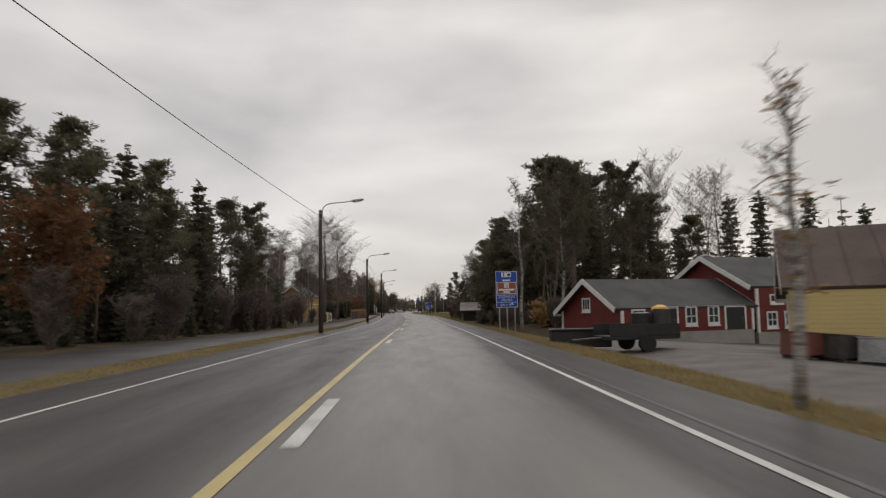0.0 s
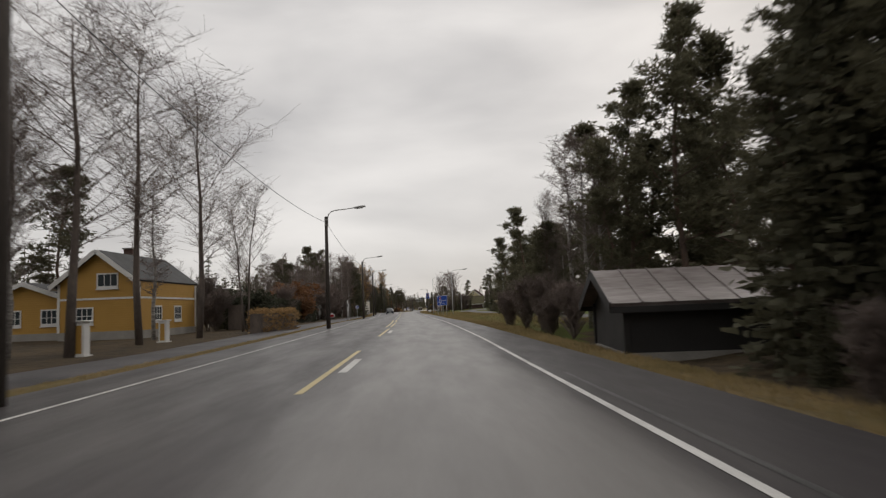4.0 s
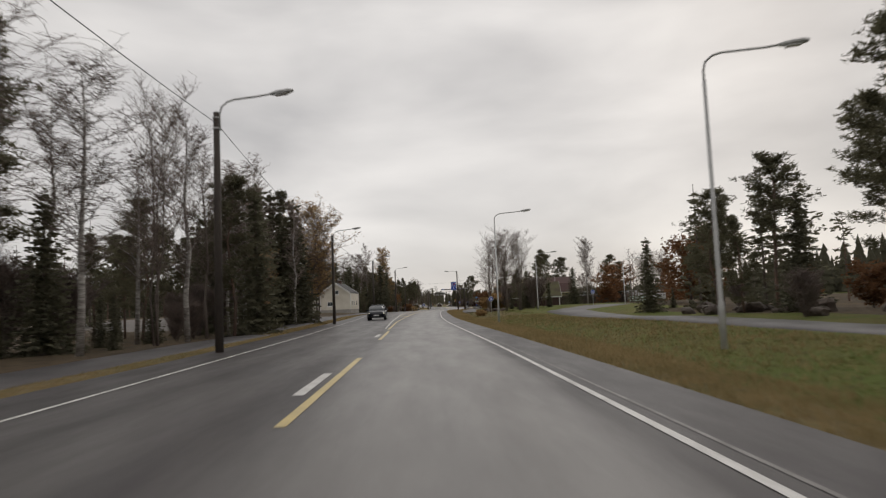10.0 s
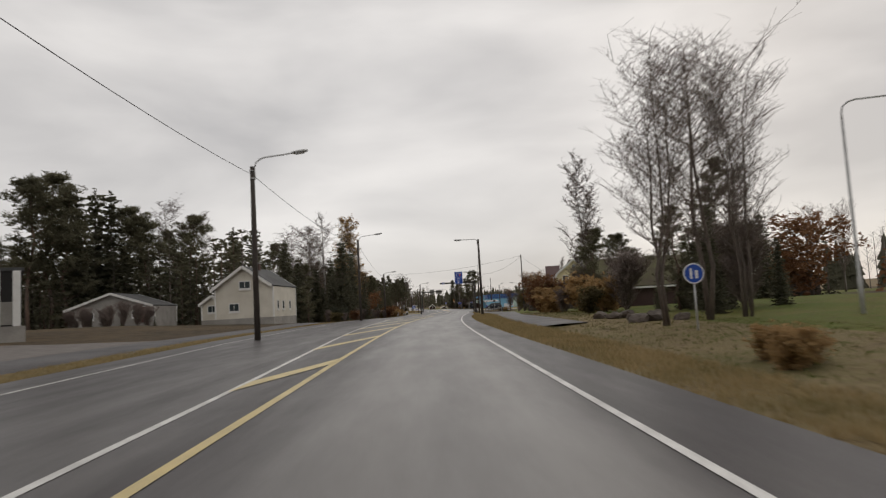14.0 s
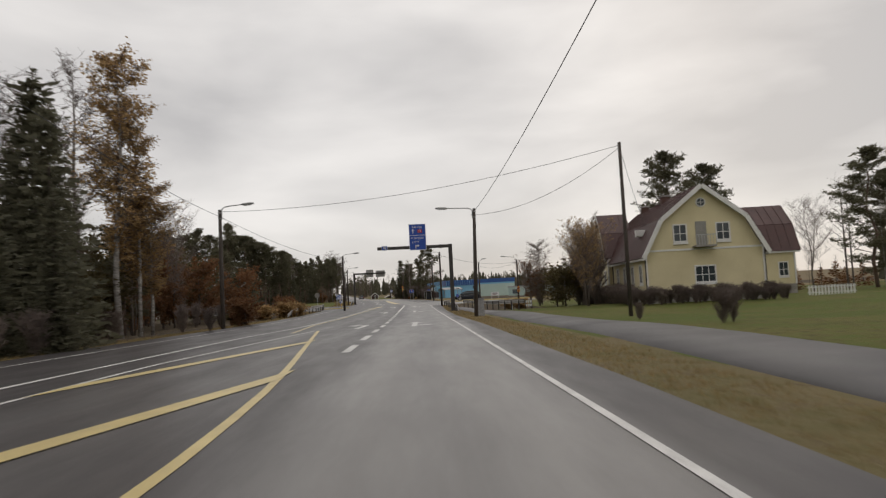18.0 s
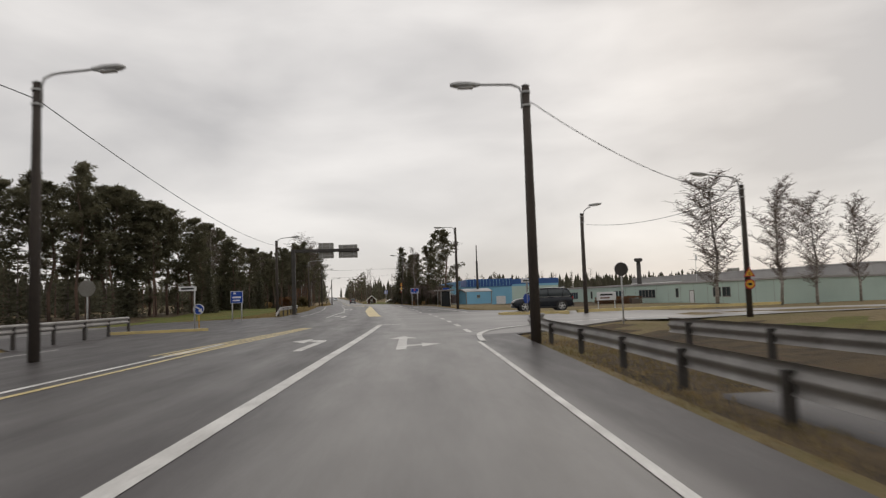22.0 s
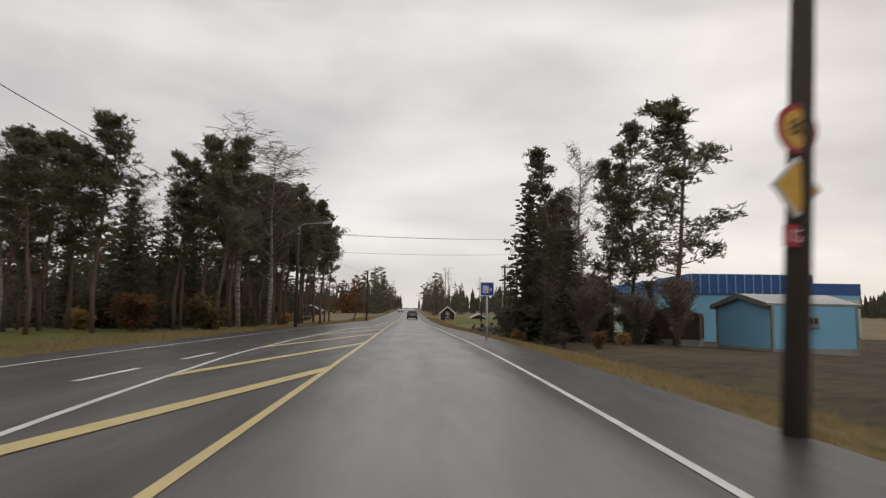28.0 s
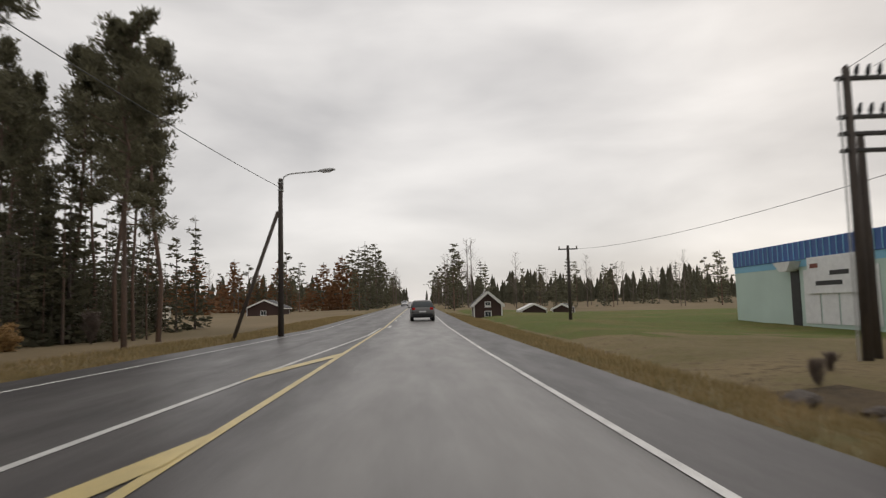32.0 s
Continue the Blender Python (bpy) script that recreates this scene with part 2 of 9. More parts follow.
def turf(name, lush, dry, bare, share=0.5, tuft=2.2):
    """Rough grass: broad patches, tufts and fine blades in three colours, with relief."""
    m = bpy.data.materials.new(name)
    m.use_nodes = True
    n, l = m.node_tree.nodes, m.node_tree.links
    b = n["Principled BSDF"]
    b.inputs["Roughness"].default_value, b.inputs["Specular IOR Level"].default_value = 0.9, 0.1
    co = n.new("ShaderNodeTexCoord")
    fields = []
    for size, detail in ((0.11, 5.0), (tuft, 6.0), (14.0, 4.0)):
        x = n.new("ShaderNodeTexNoise")
        x.inputs["Scale"].default_value, x.inputs["Detail"].default_value, x.inputs["Roughness"].default_value = size, detail, 0.65
        l.new(co.outputs["Object"], x.inputs["Vector"])
        fields.append(x.outputs["Fac"])

    def blend(weights, lo, hi):
        total = None
        for f, w in zip(fields, weights):
            k = n.new("ShaderNodeMath")
            k.operation = 'MULTIPLY_ADD'
            k.inputs[1].default_value, k.inputs[2].default_value = w, 0.0
            l.new(f, k.inputs[0])
            if total is not None:
                l.new(total, k.inputs[2])
            total = k.outputs[0]
        r = n.new("ShaderNodeMapRange")
        r.inputs["From Min"].default_value, r.inputs["From Max"].default_value = lo, hi
        l.new(total, r.inputs["Value"])
        return r.outputs["Result"]
    m1, m2 = n.new("ShaderNodeMix"), n.new("ShaderNodeMix")
    m1.data_type = m2.data_type = 'RGBA'
    m1.inputs[6].default_value, m1.inputs[7].default_value, m2.inputs[7].default_value = (*lush, 1), (*dry, 1), (*bare, 1)
    l.new(blend((0.5, 0.35, 0.15), share - 0.07, share + 0.07), m1.inputs[0])
    l.new(m1.outputs[2], m2.inputs[6])
    l.new(blend((0.15, 0.45, 0.4), 0.50, 0.60), m2.inputs[0])
    l.new(m2.outputs[2], b.inputs["Base Color"])
    bp = n.new("ShaderNodeBump")
    bp.inputs["Strength"].default_value, bp.inputs["Distance"].default_value = 0.9, 0.06
    l.new(blend((0.0, 0.5, 0.5), 0.3, 0.7), bp.inputs["Height"])
    l.new(bp.outputs["Normal"], b.inputs["Normal"])
    return m


GRASS = turf("autumn_lawn", (0.105, 0.132, 0.032), (0.20, 0.162, 0.060), (0.070, 0.068, 0.028), share=0.53)
VERGE = mat("tawny_grass_blades", (0.40, 0.295, 0.155), (0.21, 0.175, 0.08), rough=0.9, scale=0.7, fine=9, bump=0, spec=0.1, thin=0.3)
DRY = turf("dry_verge_grass", (0.135, 0.120, 0.052), (0.245, 0.190, 0.105), (0.10, 0.074, 0.044), share=0.47)
EARTH = turf("forest_floor", (0.115, 0.085, 0.052), (0.075, 0.060, 0.042), (0.045, 0.036, 0.027), share=0.5, tuft=1.4)
FIELD = mat("stubble_field", (0.22, 0.165, 0.10), (0.15, 0.12, 0.07), rough=0.95, scale=0.05, fine=4, bump=0.6, spec=0.1)
PINE_BARK = mat("pine_bark", (0.19, 0.115, 0.08), (0.095, 0.075, 0.064), rough=0.95, scale=1.2, fine=18, bump=0.9, axes=(1, 1, 0.3))
DARK_BARK = mat("dark_bark", (0.17, 0.135, 0.112), (0.098, 0.08, 0.07), rough=0.95, scale=2, fine=18, bump=0.8, axes=(1, 1, 0.3))
BIRCH_BARK = mat("birch_bark", (0.48, 0.45, 0.41), (0.11, 0.095, 0.085), rough=0.8, scale=1.6, fine=7, bump=0.3, axes=(0.6, 0.6, 2.5))
TWIG = mat("bare_twigs", (0.21, 0.165, 0.142), (0.135, 0.105, 0.092), rough=0.9, scale=2, fine=12, bump=0, per_object=0.2)
NEEDLE = mat("pine_needles", (0.165, 0.155, 0.096), (0.105, 0.098, 0.064), rough=0.75, scale=0.9, fine=9, bump=0, per_object=0.2, spec=0.2, thin=0.4)
SPRUCE = mat("spruce_needles", (0.145, 0.138, 0.090), (0.092, 0.090, 0.062), rough=0.8, scale=0.9, fine=9, bump=0, per_object=0.2, spec=0.2, thin=0.4)
RUST_LEAF = mat("rust_brown_leaves", (0.25, 0.125, 0.06), (0.14, 0.075, 0.04), rough=0.8, scale=1, fine=9, bump=0, per_object=0.15, spec=0.2, thin=0.4)
GOLD_LEAF = mat("golden_leaves", (0.46, 0.31, 0.15), (0.29, 0.185, 0.085), rough=0.8, scale=1, fine=9, bump=0, per_object=0.15, spec=0.2, thin=0.4)
OLIVE_LEAF = mat("fading_olive_leaves", (0.15, 0.12, 0.055), (0.085, 0.07, 0.036), rough=0.8, scale=1, fine=9, bump=0, per_object=0.2, spec=0.2, thin=0.4)
HEDGE = mat("hedge_leaves", (0.075, 0.078, 0.05), (0.045, 0.047, 0.033), rough=0.8, scale=1.2, fine=9, bump=0, per_object=0.15, spec=0.2, thin=0.35)
POLE_WOOD = mat("creosoted_pole", (0.085, 0.068, 0.055), (0.045, 0.037, 0.032), rough=0.85, scale=1.5, fine=16, bump=0.5, axes=(4, 4, 0.4), per_object=0.15)
GALV = mat("galvanised_steel", (0.50, 0.50, 0.49), (0.36, 0.36, 0.355), rough=0.5, metal=0.25, scale=3, fine=30, bump=0.05)
DARK_STEEL = mat("dark_weathered_steel", (0.085, 0.078, 0.072), (0.05, 0.046, 0.043), rough=0.6, metal=0.4, scale=3, fine=25, bump=0.1)
WHITE_STEEL = mat("white_painted_steel", (0.72, 0.72, 0.70), (0.55, 0.55, 0.53), rough=0.45, scale=2, fine=25, bump=0.05)
CABLE = mat("black_cable", (0.03, 0.03, 0.03), rough=0.6, scale=4, fine=20, bump=0)
SIGN_BLUE = mat("reflective_blue", (0.012, 0.075, 0.42), (0.010, 0.055, 0.33), rough=0.4, scale=1.5, fine=12, bump=0.02)
SIGN_WHITE = mat("reflective_white", (0.78, 0.78, 0.78), (0.66, 0.66, 0.66), rough=0.4, scale=2, fine=12, bump=0)
SIGN_RED = mat("reflective_red", (0.45, 0.02, 0.025), rough=0.4, scale=2, fine=12, bump=0, spread=0.2)
SIGN_YELLOW = mat("reflective_yellow", (0.72, 0.40, 0.04), rough=0.4, scale=2, fine=12, bump=0, spread=0.15)
SIGN_BROWN = mat("reflective_brown", (0.30, 0.085, 0.03), rough=0.4, scale=2, fine=12, bump=0, spread=0.15)
SIGN_BACK = mat("bare_aluminium_back", (0.32, 0.31, 0.28), (0.24, 0.23, 0.21), rough=0.5, metal=0.5, scale=2, fine=12, bump=0.03)
RED_BOARD = boards("falu_red_boarding", (0.17, 0.026, 0.02), 0.15, "xy")
YELLOW_BOARD = boards("ochre_boarding", (0.50, 0.285, 0.06), 0.14, "z", worn=0.12)
PALE_BOARD = boards("pale_yellow_boarding", (0.58, 0.45, 0.19), 0.14, "z", worn=0.1)
CREAM_RENDER = mat("cream_yellow_render", (0.72, 0.635, 0.40), (0.60, 0.52, 0.31), rough=0.8, scale=0.6, fine=18, bump=0.2)
WHITE_RENDER = mat("off_white_render", (0.68, 0.64, 0.55), (0.52, 0.48, 0.40), rough=0.8, scale=0.6, fine=18, bump=0.2)
WHITE_TRIM = mat("white_paint", (0.76, 0.75, 0.72), (0.64, 0.63, 0.60), rough=0.55, scale=2, fine=16, bump=0.08)
DARK_BOARD = boards("black_tarred_boarding", (0.022, 0.02, 0.019), 0.16, "xy")
BROWN_BOARD = boards("dark_brown_boarding", (0.06, 0.03, 0.024), 0.16, "xy")
ROOF_FELT = mat("dark_roof_felt", (0.062, 0.062, 0.062), (0.04, 0.04, 0.04), rough=0.8, scale=0.8, fine=20, bump=0.3)
ROOF_TILE = mat("brown_roof_tile", (0.105, 0.065, 0.052), (0.06, 0.042, 0.036), rough=0.75, scale=0.7, fine=16, bump=0.3)
ROOF_SHEET = mat("rusty_roof_sheet", (0.19, 0.165, 0.155), (0.065, 0.042, 0.036), rough=0.5, metal=0.2, scale=0.7, fine=6, bump=0.1, axes=(1, 0.3, 1))
ROOF_MAROON = mat("maroon_sheet_roof", (0.095, 0.042, 0.036), (0.062, 0.03, 0.027), rough=0.5, scale=0.7, fine=12, bump=0.1)
ROOF_MOSS = mat("mossy_roof", (0.085, 0.085, 0.03), (0.06, 0.04, 0.03), rough=0.9, scale=0.7, fine=9, bump=0.6)
RAIL_STEEL = mat("weathered_rail_steel", (0.33, 0.315, 0.30), (0.19, 0.18, 0.17), rough=0.45, metal=0.3, scale=1.2, fine=20, bump=0.08)
BRICK = mat("red_brick", (0.13, 0.07, 0.055), (0.075, 0.045, 0.038), rough=0.85, scale=3, fine=30, bump=0.3)
CONCRETE = mat("weathered_concrete", (0.36, 0.34, 0.31), (0.24, 0.225, 0.205), rough=0.85, scale=0.9, fine=22, bump=0.3)
ROCK = mat("broken_rock", (0.135, 0.108, 0.088), (0.055, 0.042, 0.034), rough=0.9, scale=1.5, fine=9, bump=0.7, per_object=0.25)
MINT = mat("mint_green_panel", (0.50, 0.62, 0.56), (0.42, 0.53, 0.48), rough=0.5, scale=0.3, fine=10, bump=0.04)
SKY_BLUE = mat("light_blue_panel", (0.23, 0.50, 0.68), (0.19, 0.43, 0.60), rough=0.5, scale=0.3, fine=10, bump=0.04)
DEEP_BLUE = mat("deep_blue_sheet", (0.03, 0.10, 0.32), (0.022, 0.075, 0.24), rough=0.45, scale=0.4, fine=10, bump=0.05)
WINDOW = glass("window_glass")
GREY_ROOF = mat("light_grey_roof", (0.42, 0.41, 0.40), (0.30, 0.29, 0.285), rough=0.6, scale=0.3, fine=10, bump=0.05)
CAR_DARK = glass("dark_blue_car_paint", (0.012, 0.015, 0.022), 0.18)
CAR_GREY = glass("grey_car_paint", (0.16, 0.155, 0.15), 0.2)
RUBBER = mat("tyre_rubber", (0.02, 0.02, 0.02), rough=0.8, scale=6, fine=40, bump=0.2)
RED_LIGHT = glass("red_lens", (0.4, 0.01, 0.01), 0.15)
PLASTIC_BLACK = mat("black_plastic", (0.018, 0.018, 0.019), rough=0.5, scale=4, fine=30, bump=0.1)
BIN_RED = mat("rusty_red_skip_paint", (0.22, 0.06, 0.04), (0.11, 0.045, 0.035), rough=0.6, scale=1.2, fine=10, bump=0.1)
BIN_GREY = mat("grey_skip_paint", (0.40, 0.40, 0.40), (0.22, 0.22, 0.22), rough=0.55, scale=1.2, fine=10, bump=0.1)


# ---- mesh helpers ----
class Shape:
    """Collects vertices and faces for one mesh."""

    def __init__(self):
        self.v, self.f = [], []

    def face(self, *points):
        i = len(self.v)
        self.v += [tuple(p) for p in points]
        self.f.append(tuple(range(i, i + len(points))))
        return self

    def box(self, x0, y0, z0, x1, y1, z1, m=None, chamfer=0.0):
        c = min(chamfer, abs(x1 - x0) / 3, abs(y1 - y0) / 3, abs(z1 - z0) / 3)
        i = len(self.v)
        if c <= 0:
            pts = [(x, y, z) for z in (z0, z1) for x, y in ((x0, y0), (x1, y0), (x1, y1), (x0, y1))]
            fs = [(3, 2, 1, 0), (4, 5, 6, 7), (0, 1, 5, 4), (1, 2, 6, 5), (2, 3, 7, 6), (3, 0, 4, 7)]
        else:
            pts, fs = [], []
            for z, inset in ((z0, c), (z0 + c, 0), (z1 - c, 0), (z1, c)):
                a, b, d, e = x0 + inset, y0 + inset, x1 - inset, y1 - inset
                pts += [(a + c, b, z), (d - c, b, z), (d, b + c, z), (d, e - c, z), (d - c, e, z), (a + c, e, z), (a, e - c, z), (a, b + c, z)]
            fs = [tuple(range(7, -1, -1)), tuple(range(24, 32))]
            for k in range(3):
                for j in range(8):
                    p, q = k * 8 + j, k * 8 + (j + 1) % 8
                    fs.append((p, q, q + 8, p + 8))
        if m is not None:
            pts = [tuple(m @ Vector(p)) for p in pts]
        self.v += pts
        self.f += [tuple(i + k for k in f) for f in fs]
        return self

    def tube(self, points, radii, sides=8, caps=True):
        """A round bar through points, with a radius at each."""
        points = [Vector(p) for p in points]
        if isinstance(radii, (int, float)):
            radii = [radii] * len(points)
        first = len(self.v)
        side = None
        for k, p in enumerate(points):
            d = (points[min(k + 1, len(points) - 1)] - points[max(k - 1, 0)]).normalized()
            if side is None:
                side = d.orthogonal().normalized()
            else:
                side = side - d * side.dot(d)
                side = side.normalized() if side.length > 1e-5 else d.orthogonal().normalized()
            other = d.cross(side)
            for j in range(sides):
                a = 2 * math.pi * j / sides
                self.v.append(tuple(p + (side * math.cos(a) + other * math.sin(a)) * radii[k]))
        for k in range(len(points) - 1):
            for j in range(sides):
                a, b = first + k * sides + j, first + k * sides + (j + 1) % sides
                self.f.append((a, b, b + sides, a + sides))
        if caps:
            self.f.append(tuple(range(first + sides - 1, first - 1, -1)))
            last = first + (len(points) - 1) * sides
            self.f.append(tuple(range(last, last + sides)))
        return self

    def prism(self, outline, a, b, m=None):
        """An outline of (u, w) points, drawn out along y from a to b; u is x and w is z."""
        i, n = len(self.v), len(outline)
        pts = [(u, a, w) for u, w in outline] + [(u, b, w) for u, w in outline]
        if m is not None:
            pts = [tuple(m @ Vector(p)) for p in pts]
        self.v += pts
        self.f.append(tuple(i + k for k in range(n)))
        self.f.append(tuple(i + n + k for k in range(n - 1, -1, -1)))
        for k in range(n):
            j = (k + 1) % n
            self.f.append((i + k, i + n + k, i + n + j, i + j))
        return self

    def data(self, name, material, smooth=False):
        me = bpy.data.meshes.new(name)
        me.from_pydata(self.v, [], self.f)
        me.materials.append(material)
        if smooth:
            me.polygons.foreach_set("use_smooth", [True] * len(me.polygons))
        me.update()
        return me


def part(name, shape, material, parent=None, label="", smooth=False):
    """One mesh object under a thing or under a part."""
    ob = new(name, shape.data(name, material, smooth) if isinstance(shape, Shape) else shape)
    ob.parent = parent
    return tagged(ob, label)


def thing(name, m, label, category, group="", kind=""):
    ob = new(name)
    ob.empty_display_size = 0.2
    ob.matrix_world = m
    return tagged(ob, label, category, group, kind)


# ---- the road's line and the lie of the land ----
def eased(knots, step=2.0):
    """The knots joined by a smooth line, as two arrays."""
    at, value = np.array([k[0] for k in knots]), np.array([k[1] for k in knots])
    slope = np.gradient(value, at)
    fine = np.arange(at[0], at[-1], step)
    i = np.clip(np.searchsorted(at, fine, side="right") - 1, 0, len(at) - 2)
    h = at[i + 1] - at[i]
    u = (fine - at[i]) / h
    curve = (2 * u ** 3 - 3 * u ** 2 + 1) * value[i] + (u ** 3 - 2 * u ** 2 + u) * h * slope[i] + (3 * u ** 2 - 2 * u ** 3) * value[i + 1] + (u ** 3 - u ** 2) * h * slope[i + 1]
    return fine, curve


_ry, _rx = eased([(y, x) for _, x, y, *_ in PATH])
_, _lz = eased([(y, z - 1.17) for _, _, y, z, *_ in PATH])


def road_x(y):
    """The line on which the camera drives, at that distance."""
    if y < _ry[0]:
        return float(_rx[0] + 0.055 * (_ry[0] - y))
    if y > _ry[-1]:
        return float(_rx[-1] - 0.153 * (y - _ry[-1]))
    return float(np.interp(y, _ry, _rx))


def level(y):
    """The road's height."""
    return float(np.interp(y, _ry, _lz)) + far_rise(y)


def far_rise(y):
    return 0.010 * max(0.0, y - 560) if y < 1400 else 8.4


def spread(y, *knots):
    return float(np.interp(y, [k[0] for k in knots], [k[1] for k in knots]))


def edge_right(y):
    """From the driving line to the tarmac's right edge."""
    return spread(y, (0, 3.8), (60, 3.65), (76, 3.65), (123, 3.25), (190, 3.28), (225, 3.1), (245, 2.95), (282, 2.45), (308, 2.62), (325, 2.45), (342, 2.1), (362, 2.3), (384, 3.0), (392, 9.0), (414, 9.0), (420, 6.0), (440, 5.6), (452, 3.8), (480, 3.75), (500, 3.7), (515, 3.2), (540, 3.2))


def edge_left(y):
    return spread(y, (0, -6.1), (50, -6.1), (66, -6.7), (88, -6.6), (128, -6.9), (150, -6.3), (185, -6.9), (205, -7.8), (222, -8.4), (245, -9.2), (262, -10.1), (285, -10.3), (300, -11.4), (315, -12.0), (340, -12.0), (384, -12.0), (392, -18), (412, -18), (418, -9.4), (440, -9.0), (470, -9.4), (500, -9.0), (518, -8.3), (535, -7.4), (560, -6.4))


def land(x, y):
    """The ground's height, road and all."""
    o = x - road_x(y)
    r, l = edge_right(y), edge_left(y)
    z = level(y)
    n = noise.noise(Vector((x * 0.05, y * 0.05, 0.3))) * 0.35 + noise.noise(Vector((x * 0.35, y * 0.35, 2.1))) * 0.06
    if l - 0.2 < o < r + 0.2:
        return z - 0.06
    d = o - r if o > r else l - o
    k = min(1.0, d / 12)
    if o > r:
        fall = spread(y, (-60, -0.09), (50, -0.075), (75, -0.03), (110, -0.01), (320, 0.01), (400, 0.0), (440, -0.045), (520, -0.04), (560, -0.045))
        dip = -0.35 * math.exp(-((d - 3.0) / 1.6) ** 2) * spread(y, (0, 1), (90, 1), (110, 0.6), (300, 0.4), (400, 0.3), (460, 1.0), (600, 1.0))
        return z - 0.05 - 0.05 * min(1, d) + dip + fall * max(0.0, min(d, 24) - 2) + n * k
    fall = spread(y, (-60, 0.0), (200, 0.0), (240, 0.035), (300, 0.04), (335, -0.03), (390, -0.01), (480, -0.01), (530, -0.02))
    return z - 0.05 - 0.05 * min(1, d) + fall * max(0.0, min(d, 24) - 2) + n * k


def on(o, y, dz=0.0):
    """A place beside the road: metres from the driving line, metres along."""
    x = road_x(y) + o
    return Vector((x, y, land(x, y) + dz))


# ---- ground, road and markings ----
def zone(o, y):
    """Which cover the ground has beside the road: 0 forest floor, 1 lawn, 2 dry grass, 3 field, 4 gravel."""
    r, l = edge_right(y), edge_left(y)
    if o > r:
        d = o - r
        if y < 40:
            return 2 if d < 2.6 else 4 if d < 28 else 0
        if y < 96:
            return 2 if d < 1.6 else 0
        if y < 235:
            return 2 if d < 1.8 else 1 if d < 19 else 0
        if y < 300:
            return 2 if d < 8 else 1 if d < 30 else 0
        if y < 388:
            return 0 if y > 357 and 0.5 < d < 9 else 2 if d < 2.6 else 1
        if y < 462:
            return 2
        if y < 534:
            return 2 if d < 2.6 else 0
        return 2 if d < 3.5 or d < 45 and y < 552 else 1 if d < 45 and y < 640 else 3
    d = l - o
    if y < 205:
        return 2 if d < 2.2 else 0
    if y < 300:
        return 2 if d < 2.2 else 4 if 222 < y < 268 and d < 32 else 0
    if y < 395:
        return 2 if d < 2 else 0
    if y < 496:
        return 2 if d < 1.2 else 1 if d < 17 else 0
    if y < 535:
        return 2 if d < 6 else 0
    return 2 if d < 2 else 3


def build_ground():
    near = [0, 0.35, 0.8, 1.3, 1.8, 2.4, 3.0, 3.7, 4.5, 5.4, 6.4, 7.6, 9, 10.5, 12, 14, 16, 18.5, 21, 24, 28, 33, 40, 50, 65, 85, 120, 170, 240, 340, 500, 800, 1300, 2200]
    rows = [-1500, -700, -350, -180, -110] + list(np.arange(-70, 620, 2.5)) + [640, 665, 690, 720, 760, 810, 870, 950, 1050, 1200, 1400, 1800, 2600]
    me = Shape()
    cols = [-d for d in reversed(near)] + [0.25, 0.5, 0.75] + near
    kinds = []
    for y in rows:
        l, r = edge_left(y), edge_right(y)
        for k, c in enumerate(cols):
            if k < len(near):
                o = l + c
            elif k < len(near) + 3:
                o = l + c * (r - l)
            else:
                o = r + c
            x = road_x(y) + o
            me.v.append((x, y, land(x, y)))
    n = len(cols)
    for i in range(len(rows) - 1):
        for k in range(n - 1):
            a = i * n + k
            me.f.append((a, a + 1, a + n + 1, a + n))
            ym = (rows[i] + rows[i + 1]) / 2
            xm = (me.v[a][0] + me.v[a + n + 1][0]) / 2
            kinds.append(zone(xm - road_x(ym) + random.uniform(-0.3, 0.3), ym + random.uniform(-3, 3)))
    data = me.data("ground", EARTH, smooth=True)
    for m in (GRASS, DRY, FIELD, GRAVEL):
        data.materials.append(m)
    data.polygons.foreach_set("material_index", kinds)
    tagged(new("ground", data), "rolling ground of damp lawn, dry verge grass and forest floor", "ground", kind="structure")


build_ground()


def ribbon(y0, y1, left, right, dz, step=2.0, thick=0.0):
    """A strip along the road between two offsets (numbers or functions of y)."""
    s = Shape()
    n = max(1, int(math.ceil((y1 - y0) / step)))
    at = [y0 + (y1 - y0) * k / n for k in range(n + 1)]
    for y in at:
        a, b = (left(y) if callable(left) else left), (right(y) if callable(right) else right)
        for o in (a, b):
            s.v.append((road_x(y) + o, y, level(y) + dz))
    for k in range(n):
        s.f.append((2 * k, 2 * k + 1, 2 * k + 3, 2 * k + 2))
    return s


def build_road():
    s = Shape()
    at = [-1400, -600, -250, -120] + list(np.arange(-70, 620, 2.0)) + [640, 680, 720, 780, 850, 950, 1100, 1300]
    for y in at:
        l, r = edge_left(y), edge_right(y)
        for k in range(7):
            o = l + (r - l) * k / 6
            s.v.append((road_x(y) + o, y, level(y)))
        for o in (l, r):
            s.v.append((road_x(y) + o, y, level(y) - 0.12))
    for i in range(len(at) - 1):
        for k in range(6):
            a = i * 9 + k
            s.f.append((a, a + 1, a + 10, a + 9))
        a = i * 9
        s.f.append((a + 7, a, a + 9, a + 16))
        s.f.append((a + 6, a + 8, a + 17, a + 15))
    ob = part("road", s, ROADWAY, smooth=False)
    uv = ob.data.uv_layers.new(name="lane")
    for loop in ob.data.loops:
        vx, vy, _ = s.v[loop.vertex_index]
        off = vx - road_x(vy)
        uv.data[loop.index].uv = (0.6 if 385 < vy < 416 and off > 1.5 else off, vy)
    return tagged(ob, "damp grey asphalt main road with worn wheel tracks", "road", kind="structure")


road = build_road()


